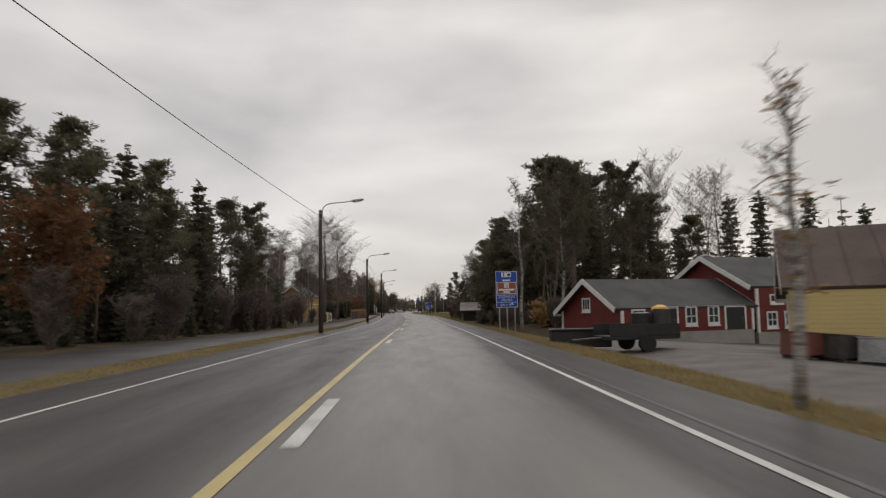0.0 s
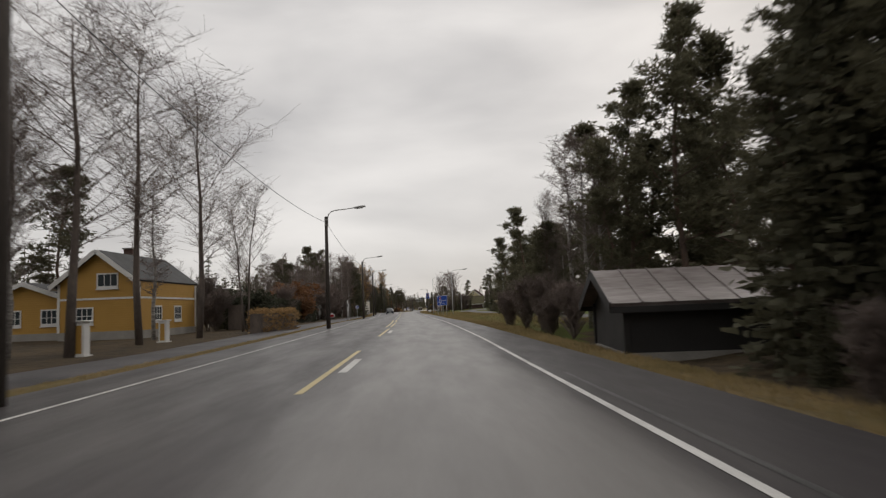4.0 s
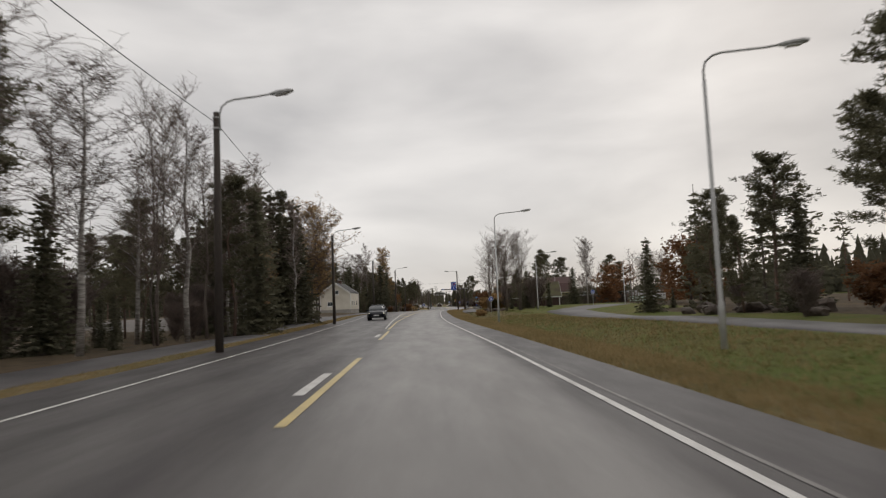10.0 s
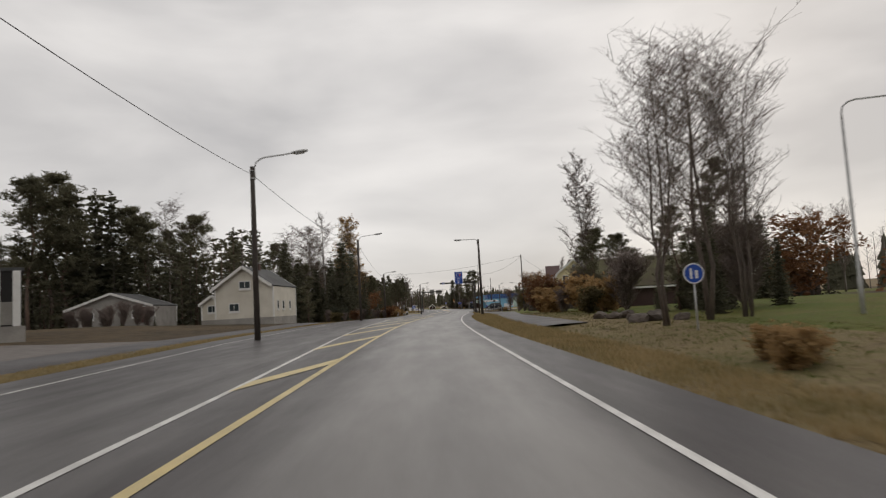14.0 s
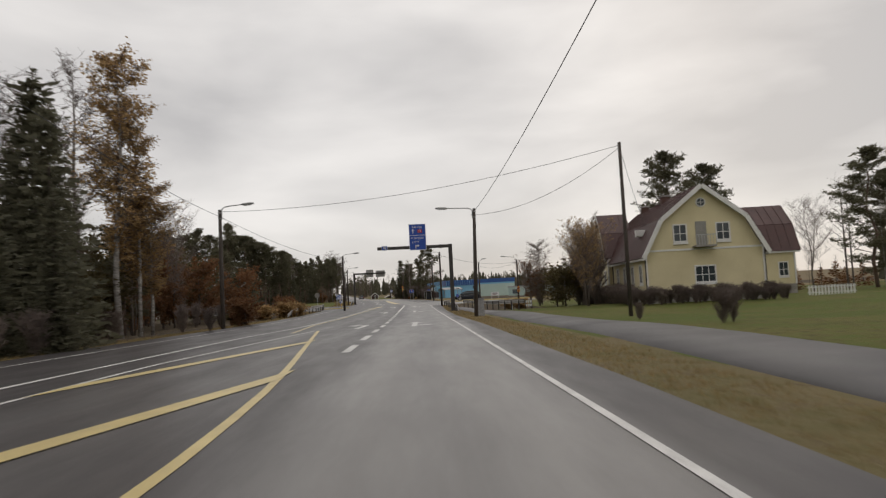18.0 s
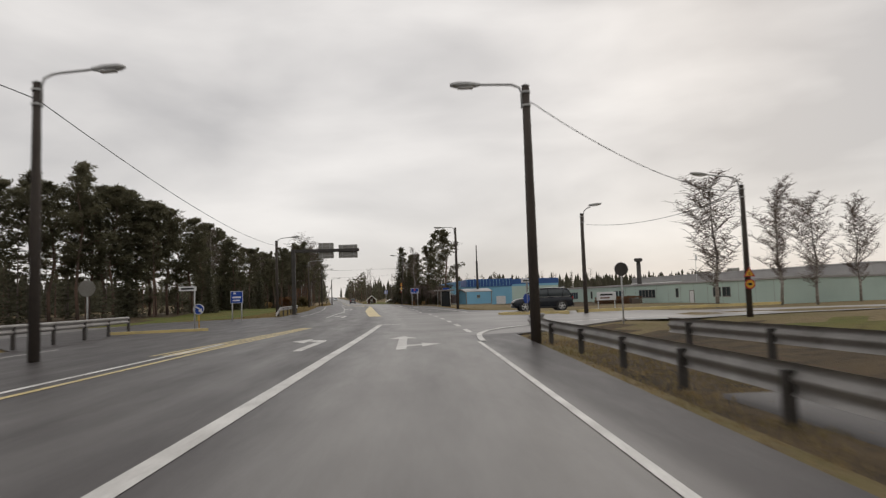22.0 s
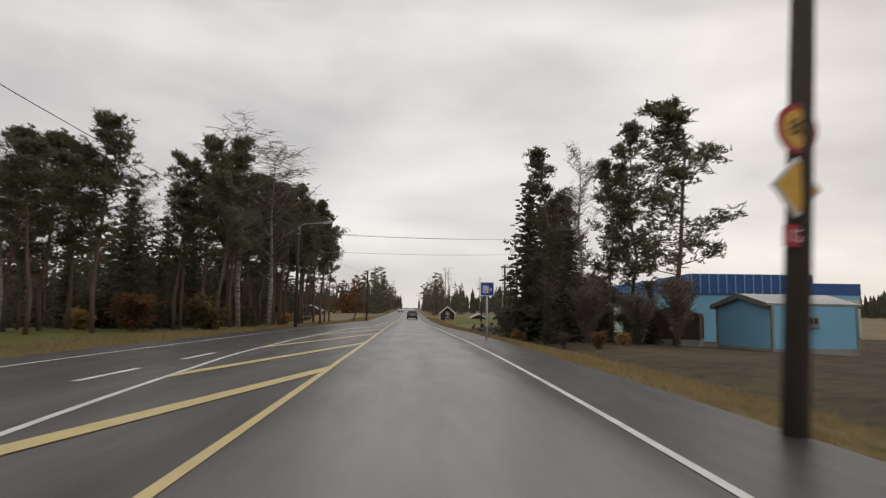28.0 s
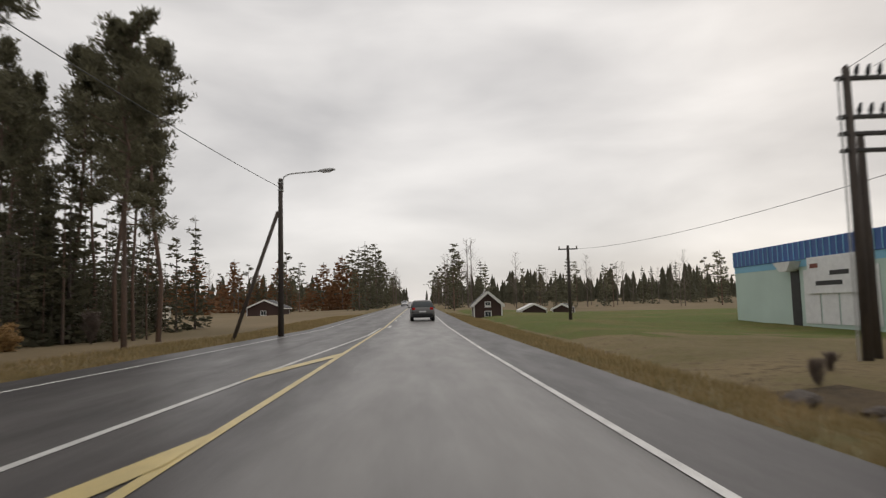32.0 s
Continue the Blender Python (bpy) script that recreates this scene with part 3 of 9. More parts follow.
def line_right(y):
    return spread(y, (-60, 2.5), (6, 2.47), (30, 2.34), (54, 2.02), (66, 2.0), (90, 2.1), (114, 1.97), (138, 2.12), (186, 2.05), (210, 1.87), (246, 1.83), (282, 1.73), (306, 1.66), (318, 1.57), (336, 1.42), (354, 1.43), (372, 1.52), (385, 1.6), (425, 2.0), (462, 2.1), (486, 2.24), (510, 2.12), (522, 1.9), (540, 1.72), (700, 1.75))


def line_mid(y):
    return spread(y, (-60, -1.38), (6, -1.41), (30, -1.56), (54, -1.84), (90, -1.78), (126, -1.59), (140, -1.48), (174, -1.54), (198, -1.77), (222, -2.16), (246, -2.06), (282, -1.67), (300, -1.8), (425, -1.55), (450, -1.6), (474, -1.81), (498, -1.82), (522, -1.98), (560, -1.95), (700, -1.9))


def line_left(y):
    return spread(y, (-60, -4.72), (36, -4.75), (54, -5.06), (90, -5.2), (126, -5.35), (145, -5.08), (174, -5.16), (198, -5.86), (234, -7.2), (258, -8.45), (282, -8.6), (294, -9.3), (306, -10.3), (330, -10.4), (384, -10.6), (416, -7.7), (428, -7.3), (444, -7.4), (462, -7.9), (474, -8.0), (498, -7.6), (522, -7.1), (536, -6.3), (560, -5.5), (700, -5.3))


def line_hatch(y):
    """The far side of the painted island."""
    return spread(y, (205, -2.3), (222, -2.6), (248, -3.9), (284, -4.9), (300, -5.2), (454, -2.6), (460, -3.35), (467, -4.1), (475, -4.75), (484, -4.85), (500, -4.5), (513, -3.9), (529, -3.15), (550, -2.15))


def stroke(name, y0, y1, mid, width, material, dz=0.006):
    f = mid if callable(mid) else (lambda y: mid)
    return part(name, ribbon(y0, y1, lambda y: f(y) - width / 2, lambda y: f(y) + width / 2, dz, step=2.0), material, road)


# shoulders laid in a darker seam
stroke("tar_seam", -60, 78, lambda y: line_right(y) + 0.3, 0.07, TAR, 0.004)
stroke("old_edge_line", 140, 196, lambda y: line_right(y) + 0.24, 0.05, OLD_LINE, 0.004)
stroke("edge_line", -120, 381.2, line_right, 0.095, WHITE_LINE)
stroke("edge_line", 438, 900, line_right, 0.095, WHITE_LINE)
stroke("edge_line", -120, 384, line_left, 0.09, WHITE_LINE)
stroke("edge_line", 416, 900, line_left, 0.09, WHITE_LINE)
stroke("barrier_line", -120, 38.5, line_mid, 0.13, YELLOW_LINE)
for y in (-46.0, -28.0, -10.0, 7.6, 25.6):
    stroke("lane_dash", y, y + 3.1, lambda v: line_mid(v) + 0.27, 0.17, WHITE_LINE)
for y in (40.3, 58.3, 76.3, 94.3):
    stroke("warning_line", y, y + 9.3, line_mid, 0.12, YELLOW_LINE)
    stroke("lane_dash", y + 3.0, y + 6.2, lambda v: line_mid(v) + 0.27, 0.17, WHITE_LINE)
stroke("barrier_line", 106.5, 128.3, lambda v: line_mid(v) - 0.28, 0.12, YELLOW_LINE)
for y in (106.5, 119.4, 137.2, 155.2, 173.3, 191.5):
    stroke("warning_line", y, y + 9.2, line_mid, 0.13, YELLOW_LINE)
    if y > 130:
        stroke("lane_dash", y + 2.5, y + 5.6, lambda v: line_mid(v) - 0.28, 0.17, WHITE_LINE)
# painted islands before and past the junction
def island_right(v):
    return spread(v, (205, -1.95), (222, -2.16), (246, -2.06), (282, -1.67), (296, -1.72), (305, -1.95), (309, -2.25), (313, -2.7), (319, -3.45), (328, -4.6))


def island_left(v):
    return spread(v, (205, -2.2), (222, -2.62), (241, -3.1), (262, -3.8), (283, -4.4), (293, -5.4), (306, -5.9), (314, -5.9), (328, -4.8))


stroke("island_edge", 203.5, 328, island_right, 0.13, YELLOW_LINE)
stroke("island_edge", 205, 328, island_left, 0.11, WHITE_LINE)
stroke("island_edge", 446, 900, line_mid, 0.12, YELLOW_LINE)
stroke("island_edge", 452, 560, line_hatch, 0.11, WHITE_LINE)


def hatch_bar(y1, right, left, ratio, material):
    """A slanting bar whose far end meets the island's right edge at y1."""
    b = right(y1)
    y0 = y1
    for _ in range(6):
        y0 = y1 - ratio * (b - left(y0))
    a = left(y0)
    s = Shape()
    n = 6
    for k in range(n + 1):
        u = k / n
        yy, o = y0 + (y1 - y0) * u, a + (b - a) * u
        for d in (0, 1.5):
            s.v.append((road_x(yy + d) + o, yy + d, level(yy + d) + 0.011))
    for k in range(n):
        s.f.append((2 * k, 2 * k + 2, 2 * k + 3, 2 * k + 1))
    part("hatch_bar", s, material, road)


for yy in (245.4, 256.5, 266.5, 275.5, 284.6, 297.0, 309.6, 319.2):
    hatch_bar(yy, island_right, island_left, 4.2, YELLOW_LINE)
for yy, m in ((460.5, YELLOW_LINE), (471, YELLOW_LINE), (482, YELLOW_LINE), (493.5, YELLOW_LINE), (504.5, YELLOW_LINE), (516, YELLOW_LINE), (527, YELLOW_LINE), (538, YELLOW_LINE)):
    hatch_bar(yy, line_mid, line_hatch, 5.3, m)
for k in range(30):
    stroke("lane_dash", 560 + 12 * k, 563 + 12 * k, lambda v: line_mid(v) + 0.25, 0.15, WHITE_LINE)
# the approach lanes and the junction
def lane_divide(v):
    return spread(v, (306, -1.78), (330, -1.92), (342, -2.08), (354, -2.13), (366, -2.07), (378, -1.88), (390, -1.58), (396, -1.42))


for k in range(10):
    stroke("lane_dash", 314.6 + 4.63 * k, 317.0 + 4.63 * k, lane_divide, 0.2, WHITE_LINE)
stroke("lane_line", 360.5, 395, lane_divide, 0.22, WHITE_LINE)
stroke("lane_hook", 394.8, 395.15, -0.98, 0.9, WHITE_LINE)
stroke("lane_line", 327, 384, lambda v: spread(v, (305, -6.0), (327, -5.5), (337, -6.2), (362, -6.1), (384, -5.3)), 0.14, YELLOW_LINE)
stroke("lane_line", 300, 384, lambda v: spread(v, (300, -7.3), (326, -7.0), (333, -6.5), (362, -6.45), (384, -5.75)), 0.14, WHITE_LINE)
for k in range(4):
    stroke("turn_lane_line", 380 + 0.01 * k, 394, lambda v, k=k: spread(v, (380, -5.5 - 0.28 * k), (394, -4.5 - 0.14 * k)), 0.12, YELLOW_LINE)


def arrow(o, y, kind):
    """A painted arrow: straight with a branch to the right, or a bend to the left."""
    s = Shape()
    if kind == "right":
        rows = [[(-0.12, 0), (0.12, 0), (0.12, 4.1), (-0.12, 4.1)], [(-0.42, 4.1), (0.42, 4.1), (0, 5.4)], [(0.12, 0.9), (0.5, 1.2), (0.5, 1.65), (0.12, 1.5)], [(0.5, 0.75), (0.98, 1.5), (0.5, 2.1)]]
    else:
        rows = [[(-0.12, 0), (0.12, 0), (0.26, 3.4), (0.02, 3.4)], [(0.02, 3.4), (0.26, 3.4), (0.22, 4.0), (-0.3, 4.3), (-0.3, 3.8)], [(-0.3, 3.0), (-0.3, 5.0), (-0.8, 3.9)]]
    for r in rows:
        i = len(s.v)
        for u, w in r:
            s.v.append((road_x(y + w) + o + u, y + w, level(y + w) + 0.007))
        s.f.append(tuple(range(i, i + len(r))))
    part("lane_arrow", s, WHITE_LINE, road)


for yy, a, b in ((327.5, -0.46, -2.98), (358.1, -0.6, -3.36), (379.4, -0.4, -2.9)):
    arrow(a, yy, "right")
    arrow(b, yy + 0.6, "left")
for yy in (410, 436):
    arrow(-4.2, yy, "left")
# corner line into the side road, and give-way dashes across it
curve = [(1.68, 381.2), (1.78, 383.0), (1.92, 384.4), (2.13, 385.4), (2.44, 386.4), (3.16, 387.8), (4.5, 389.5), (7.3, 391.9), (10.3, 393.4), (13, 394.1), (17, 394.9)]
for k in range(6):
    stroke("lane_dash", 385.9 + 4.7 * k, 388.0 + 4.7 * k, lambda v: spread(v, (386, 1.78), (415, 2.0)), 0.18, WHITE_LINE)
for k in range(8):
    stroke("lane_dash", 418.5 + 4.8 * k - 2, 420.6 + 4.8 * k - 2, lambda v: spread(v, (410, 1.7), (450, 2.15)), 0.14, WHITE_LINE)
stroke("edge_line", 414, 440, lambda v: spread(v, (414, 5.0), (420, 4.82), (428, 4.28), (440, 2.6)), 0.15, WHITE_LINE)
stroke("lane_line", 411, 428, lambda v: spread(v, (411, -5.3), (418, -5.15), (428, -4.65)), 0.13, WHITE_LINE)
for k in range(10):
    stroke("lane_dash", 430.5 + 4.75 * k, 432.9 + 4.75 * k, lambda v: spread(v, (430, -4.7), (445, -5.0), (460, -5.4), (478, -5.4)), 0.14, WHITE_LINE)
# a low painted divider
part("painted_divider", ribbon(409.7, 452, lambda v: spread(v, (409.7, -2.28), (415, -2.48), (428, -2.66), (440, -2.35), (452, -1.75)), lambda v: spread(v, (409.7, -1.42), (415, -1.63), (428, -1.72), (452, -1.62)), 0.012), YELLOW_LINE, road)
# broken line that opens the widened lane
for k in range(5):
    u = 416.6 + 1.75 * k
    s = Shape()
    for v in (0.0, 0.75):
        yy = u + v
        o = spread(yy, (416.6, 4.6), (418.2, 4.08), (420, 3.54), (421.7, 3.05), (424.6, 2.5))
        s.v += [(road_x(yy) + o - 0.06, yy - 0.03, level(yy) + 0.014), (road_x(yy) + o + 0.06, yy + 0.03, level(yy) + 0.014)]
    s.f.append((0, 1, 3, 2))
    part("lane_dash", s, WHITE_LINE, road)


# ---- footway on the left, side road and path on the right ----
def strip_thing(name, y0, y1, left, right, material, label, category, step=2.5):
    s = Shape()
    n = max(1, int((y1 - y0) / step))
    for k in range(n + 1):
        yy = y0 + (y1 - y0) * k / n
        a, b = (left(yy) if callable(left) else left), (right(yy) if callable(right) else right)
        za, zb = max(land(road_x(yy) + a, yy), land(road_x(yy) + (a + b) / 2, yy)), max(land(road_x(yy) + b, yy), land(road_x(yy) + (a + b) / 2, yy))
        for o, z in ((a - 0.12, za - 0.12), (a, za + 0.05), ((a + b) / 2, (za + zb) / 2 + 0.08), (b, zb + 0.05), (b + 0.12, zb - 0.12)):
            s.v.append((road_x(yy) + o, yy, z))
    for k in range(n):
        for j in range(4):
            i = k * 5 + j
            s.f.append((i, i + 1, i + 6, i + 5))
    return tagged(part(name, s, material, smooth=True), label, category, kind="structure")


strip_thing("footway", -70, 205, lambda v: spread(v, (0, -12.2), (60, -11.0), (90, -9.8), (150, -10.0), (205, -11.2)), lambda v: spread(v, (0, -8.2), (60, -8.1), (90, -7.9), (150, -7.7), (205, -9.0)), FOOTWAY, "worn damp asphalt footway beside the road", "footway")
strip_thing("footway_beyond", 207, 300, lambda v: edge_left(v) - 4.6, lambda v: edge_left(v) - 2.2, FOOTWAY, "narrow damp asphalt footway past the white house", "footway")
def wear(ob):
    """The same worn asphalt as on the main road."""
    uv = ob.data.uv_layers.new(name="lane")
    for loop in ob.data.loops:
        v = ob.data.vertices[loop.vertex_index].co
        uv.data[loop.index].uv = (0.1 + 0.5 * math.sin(v.x * 0.3), v.x + v.y)
    return ob


def side_road():
    """The road that leaves to the right at the junction and the cross road to the left."""
    s = Shape()
    pts = [(2.6, 385.5, 416), (9, 392.0, 414.5), (13, 393.6, 413), (18, 394.8, 407), (30, 396.5, 405.0), (60, 398, 406), (160, 402, 412)]
    for o, a, b in pts:
        x = road_x(400) + o
        for yy in (a, b):
            z = level(yy) - 0.03 if o < 3 else max(land(x, yy), level(400) - 0.012 * o) + 0.03
            s.v.append((x, yy, z))
    for k in range(len(pts) - 1):
        s.f.append((2 * k, 2 * k + 2, 2 * k + 3, 2 * k + 1))
    heights = [(p[0], s.v[2 * k][2]) for k, p in enumerate(pts)]
    line = Shape()
    for o, yy in curve:
        z = max(level(yy), spread(road_x(yy) + o - road_x(400), *heights)) + 0.02
        line.v += [(road_x(yy) + o - 0.075, yy + 0.05, z), (road_x(yy) + o + 0.075, yy - 0.05, z)]
    for k in range(len(curve) - 1):
        line.f.append((2 * k, 2 * k + 1, 2 * k + 3, 2 * k + 2))
    part("corner_line", line, WHITE_LINE, road)
    tagged(wear(part("side_road", s, ROADWAY)), "damp asphalt side road leaving the junction", "road", kind="structure")
    s = Shape()
    pts = [(-10, 388, 416), (-18, 394, 409), (-28, 397, 406), (-60, 398, 407), (-140, 402, 412)]
    for o, a, b in pts:
        x = road_x(400) + o
        for yy in (a, b):
            s.v.append((x, yy, max(land(x, yy), level(400) - 0.15) + 0.03))
    for k in range(len(pts) - 1):
        s.f.append((2 * k, 2 * k + 1, 2 * k + 3, 2 * k + 2))
    tagged(wear(part("cross_road", s, ROADWAY)), "damp asphalt road crossing into the woods", "road", kind="structure")


side_road()
strip_thing("parallel_lane", 100, 262, lambda v: spread(v, (100, 16), (150, 13.2), (180, 13.6), (205, 12.1), (240, 13.4), (262, 22.6)), lambda v: spread(v, (100, 19.5), (150, 16.8), (180, 17.2), (205, 15.5), (240, 17.4), (262, 28.6)), FOOTWAY, "damp grey lane beyond the grass strip", "road")
strip_thing("cycle_path", 262, 372, lambda v: spread(v, (262, 5.1), (290, 4.5), (320, 5.4), (345, 4.8), (360, 4.1), (372, 3.6)), lambda v: spread(v, (262, 7.3), (290, 6.9), (320, 7.8), (345, 7.0), (360, 6.1), (372, 5.1)), FOOTWAY, "damp asphalt cycle path beside the verge", "path")



# ---- street furniture ----
def lamp_pole(o, y, height, arm, lean=(0, 0), wood=True, group="street lamps", base=None, label="", rise=0.53):
    """A pole with a curved bracket; arm: metres towards the right (positive) or left."""
    p = on(o, y) if base is None else Vector(base)
    t = thing("street_lamp", Matrix.Translation(p) @ pose(0, 0, 0, lean[0], lean[1], 0), label or ("dark wooden street lamp pole with a grey bracket and lamp head" if wood else "slim galvanised steel street lamp on the grass verge"), "street lamp", group)
    s = Shape()
    if wood:
        s.tube([(0, 0, -0.4), (0, 0, height * 0.5), (0, 0, height)], [0.135, 0.12, 0.095], 12)
        part("pole", s, POLE_WOOD, t, smooth=True)
        part("pole_cap", Shape().tube([(0, 0, height), (0, 0, height + 0.05)], [0.11, 0.04], 12), GALV, t)
        for z in (height - 0.55, height - 0.2):
            part("bracket_band", Shape().tube([(0, 0, z), (0, 0, z + 0.05)], [0.125, 0.125], 12), GALV, t)
    else:
        s.tube([(0, 0, -0.3), (0, 0, 1.2), (0, 0, 1.25), (0, 0, height - 0.3)], [0.085, 0.08, 0.06, 0.045], 12)
        part("pole", s, GALV, t, smooth=True)
    k = 1 if arm > 0 else -1
    a = abs(arm)
    off = 0.11 if wood else 0.0
    r = rise / 0.53
    pts = [(k * off, 0, height - 0.6 if wood else height - 0.35), (k * off, 0, height - 0.05 - 0.12 * (r < 0.5)), (k * (off + 0.06), 0, height + 0.18 * r - 0.06 * (r < 0.5)), (k * (off + 0.25), 0, height + 0.34 * r), (k * (off + 0.5), 0, height + 0.41 * r), (k * a * 0.75, 0, height + 0.47 * r), (k * a, 0, height + rise)]
    part("bracket", Shape().tube(pts, 0.032, 8), GALV, t, smooth=True)
    h = Shape()
    tilt = Matrix.Translation((k * a, 0, height + rise)) @ pose(0, 0, 0, 0, -6 * k * min(1, r), 0)
    sec = [(-0.12, 0.05, 0.04), (0.0, 0.075, 0.07), (0.2, 0.13, 0.085), (0.5, 0.14, 0.08), (0.66, 0.07, 0.045)]
    rings = []
    for x, wy, wz in sec:
        rings.append([tilt @ Vector((k * x, wy * math.cos(q * math.pi / 4), wz * math.sin(q * math.pi / 4))) for q in range(8)])
    i0 = len(h.v)
    for r in rings:
        h.v += [tuple(v) for v in r]
    for j in range(len(rings) - 1):
        for q in range(8):
            a0, b0 = i0 + j * 8 + q, i0 + j * 8 + (q + 1) % 8
            h.f.append((a0, b0, b0 + 8, a0 + 8))
    h.f += [tuple(i0 + q for q in range(7, -1, -1)), tuple(i0 + 32 + q for q in range(8))]
    head = part("lamp_head", h, GALV, t, smooth=True)
    g = Shape()
    g.box(0.06, -0.1, -0.095, 0.46, 0.1, -0.07, tilt @ pose(0, 0, 0, 0, 0, 0 if k > 0 else 180), 0.01)
    part("lamp_glass", g, SIGN_WHITE, head)
    return t


def sag_wire(a, b, drop, radius=0.012, name="overhead_cable", label="black overhead cable hanging between poles"):
    a, b = Vector(a), Vector(b)
    pts = []
    for k in range(17):
        u = k / 16
        p = a.lerp(b, u)
        p.z -= drop * 4 * u * (1 - u)
        pts.append(p)
    return tagged(part(name, Shape().tube(pts, radius, 5), CABLE), label, "cable", "overhead cables")


LEFT_LAMPS = [(-0.6, -28.0), (-2.80, 40.0), (-4.94, 76.1), (-7.0, 108.6), (-11.05, 148.85), (-15.21, 187.2), (-19.89, 224.0), (-22.34, 259.9), (-24.33, 298.5)]
tops = []
for x, y in LEFT_LAMPS:
    h = 7.15 if y < 170 else 7.8 if y < 280 else 8.3
    lamp_pole(x - road_x(y), y, h, 1.9)
    tops.append(on(x - road_x(y), y, h - 0.35))
for a, b in zip(tops, tops[1:]):
    sag_wire(a, b, 0.55)
for x, y, h in ((6.26, 147.8, 6.9), (-0.74, 184.0, 7.35), (-5.76, 216.0, 7.75), (0.20, 253.8, 6.9), (14.57, 269.0, 6.3)):
    lamp_pole(x - road_x(y), y, h, 2.1, wood=False)
RIGHT_WOOD = [(-11.95, 298.4, 7.7), (-11.95, 341.2, 6.85), (-12.83, 380.8, 6.62), (-12.93, 424.6, 7.5), (-19.76, 465.6, 7.45)]
rtops = []
for x, y, h in RIGHT_WOOD:
    o = x - road_x(y)
    lamp_pole(o, y, h, -1.3 if y > 370 else -1.8, lean=(0, 3.0) if y > 460 else (3.0, 1.5) if 335 < y < 345 else (0, 0), rise=0.06)
    rtops.append(on(o, y, h - 0.35))
LEFT_LATE = [(-27.30, 339.4, 7.2), (-24.62, 379.6, 6.62), (-28.70, 422.0, 6.6), (-34.61, 470.0, 7.2), (-38.52, 507.0, 7.6), (-42.82, 551.0, 7.2)]
ltops = []
for x, y, h in LEFT_LATE:
    o = x - road_x(y)
    lamp_pole(o, y, h, 1.4 if y < 430 else 1.9, rise=0.3)
    ltops.append(on(o, y, h - 0.4))
for a, b in list(zip([tops[-1]] + ltops, ltops)):
    sag_wire(a, b, 0.6)
for a, b in zip(rtops, rtops[1:2]):
    sag_wire(a, b, 0.6)


# ---- trees ----
def limb_points(start, direction, length, droop, n=4, wobble=0.12, rnd=random):
    p, d = Vector(start), Vector(direction).normalized()
    pts = [p.copy()]
    for k in range(n):
        d = (d + Vector((rnd.uniform(-wobble, wobble), rnd.uniform(-wobble, wobble), droop / n + rnd.uniform(-wobble, wobble) * 0.5))).normalized()
        p = p + d * (length / n)
        pts.append(p.copy())
    return pts


def tuft(s, p, size, rnd, flat=0.6, n=5):
    """A tuft of narrow leaf blades round a point."""
    for _ in range(n):
        a, e = rnd.uniform(0, 2 * math.pi), rnd.uniform(-0.5, 0.9)
        d = Vector((math.cos(a) * math.cos(e), math.sin(a) * math.cos(e), math.sin(e) * flat))
        side = d.cross(Vector((rnd.uniform(-1, 1), rnd.uniform(-1, 1), rnd.uniform(-1, 1)))).normalized() * size * rnd.uniform(0.16, 0.3)
        q = p + Vector((rnd.gauss(0, 0.35), rnd.gauss(0, 0.35), rnd.gauss(0, 0.22))) * size
        tip = q + d * size * rnd.uniform(0.6, 1.1)
        s.face(q - side, q + side, tip + side * 0.5, tip - side * 0.5)


def spray(s, p, size, rnd, n=7):
    """A brush of narrow needle bundles that rise from a twig's end."""
    for _ in range(n):
        a, e = rnd.uniform(0, 2 * math.pi), rnd.uniform(-0.25, 1.1)
        d = Vector((math.cos(a) * math.cos(e), math.sin(a) * math.cos(e), math.sin(e)))
        side = d.cross(Vector((rnd.uniform(-1, 1), rnd.uniform(-1, 1), rnd.uniform(-1, 1)))).normalized() * size * rnd.uniform(0.09, 0.16)
        q = p + Vector((rnd.gauss(0, 0.3), rnd.gauss(0, 0.3), rnd.gauss(0, 0.15))) * size
        tip = q + d * size * rnd.uniform(0.6, 1.15)
        s.face(q - side, q + side, tip + side * 0.35, tip - side * 0.35)


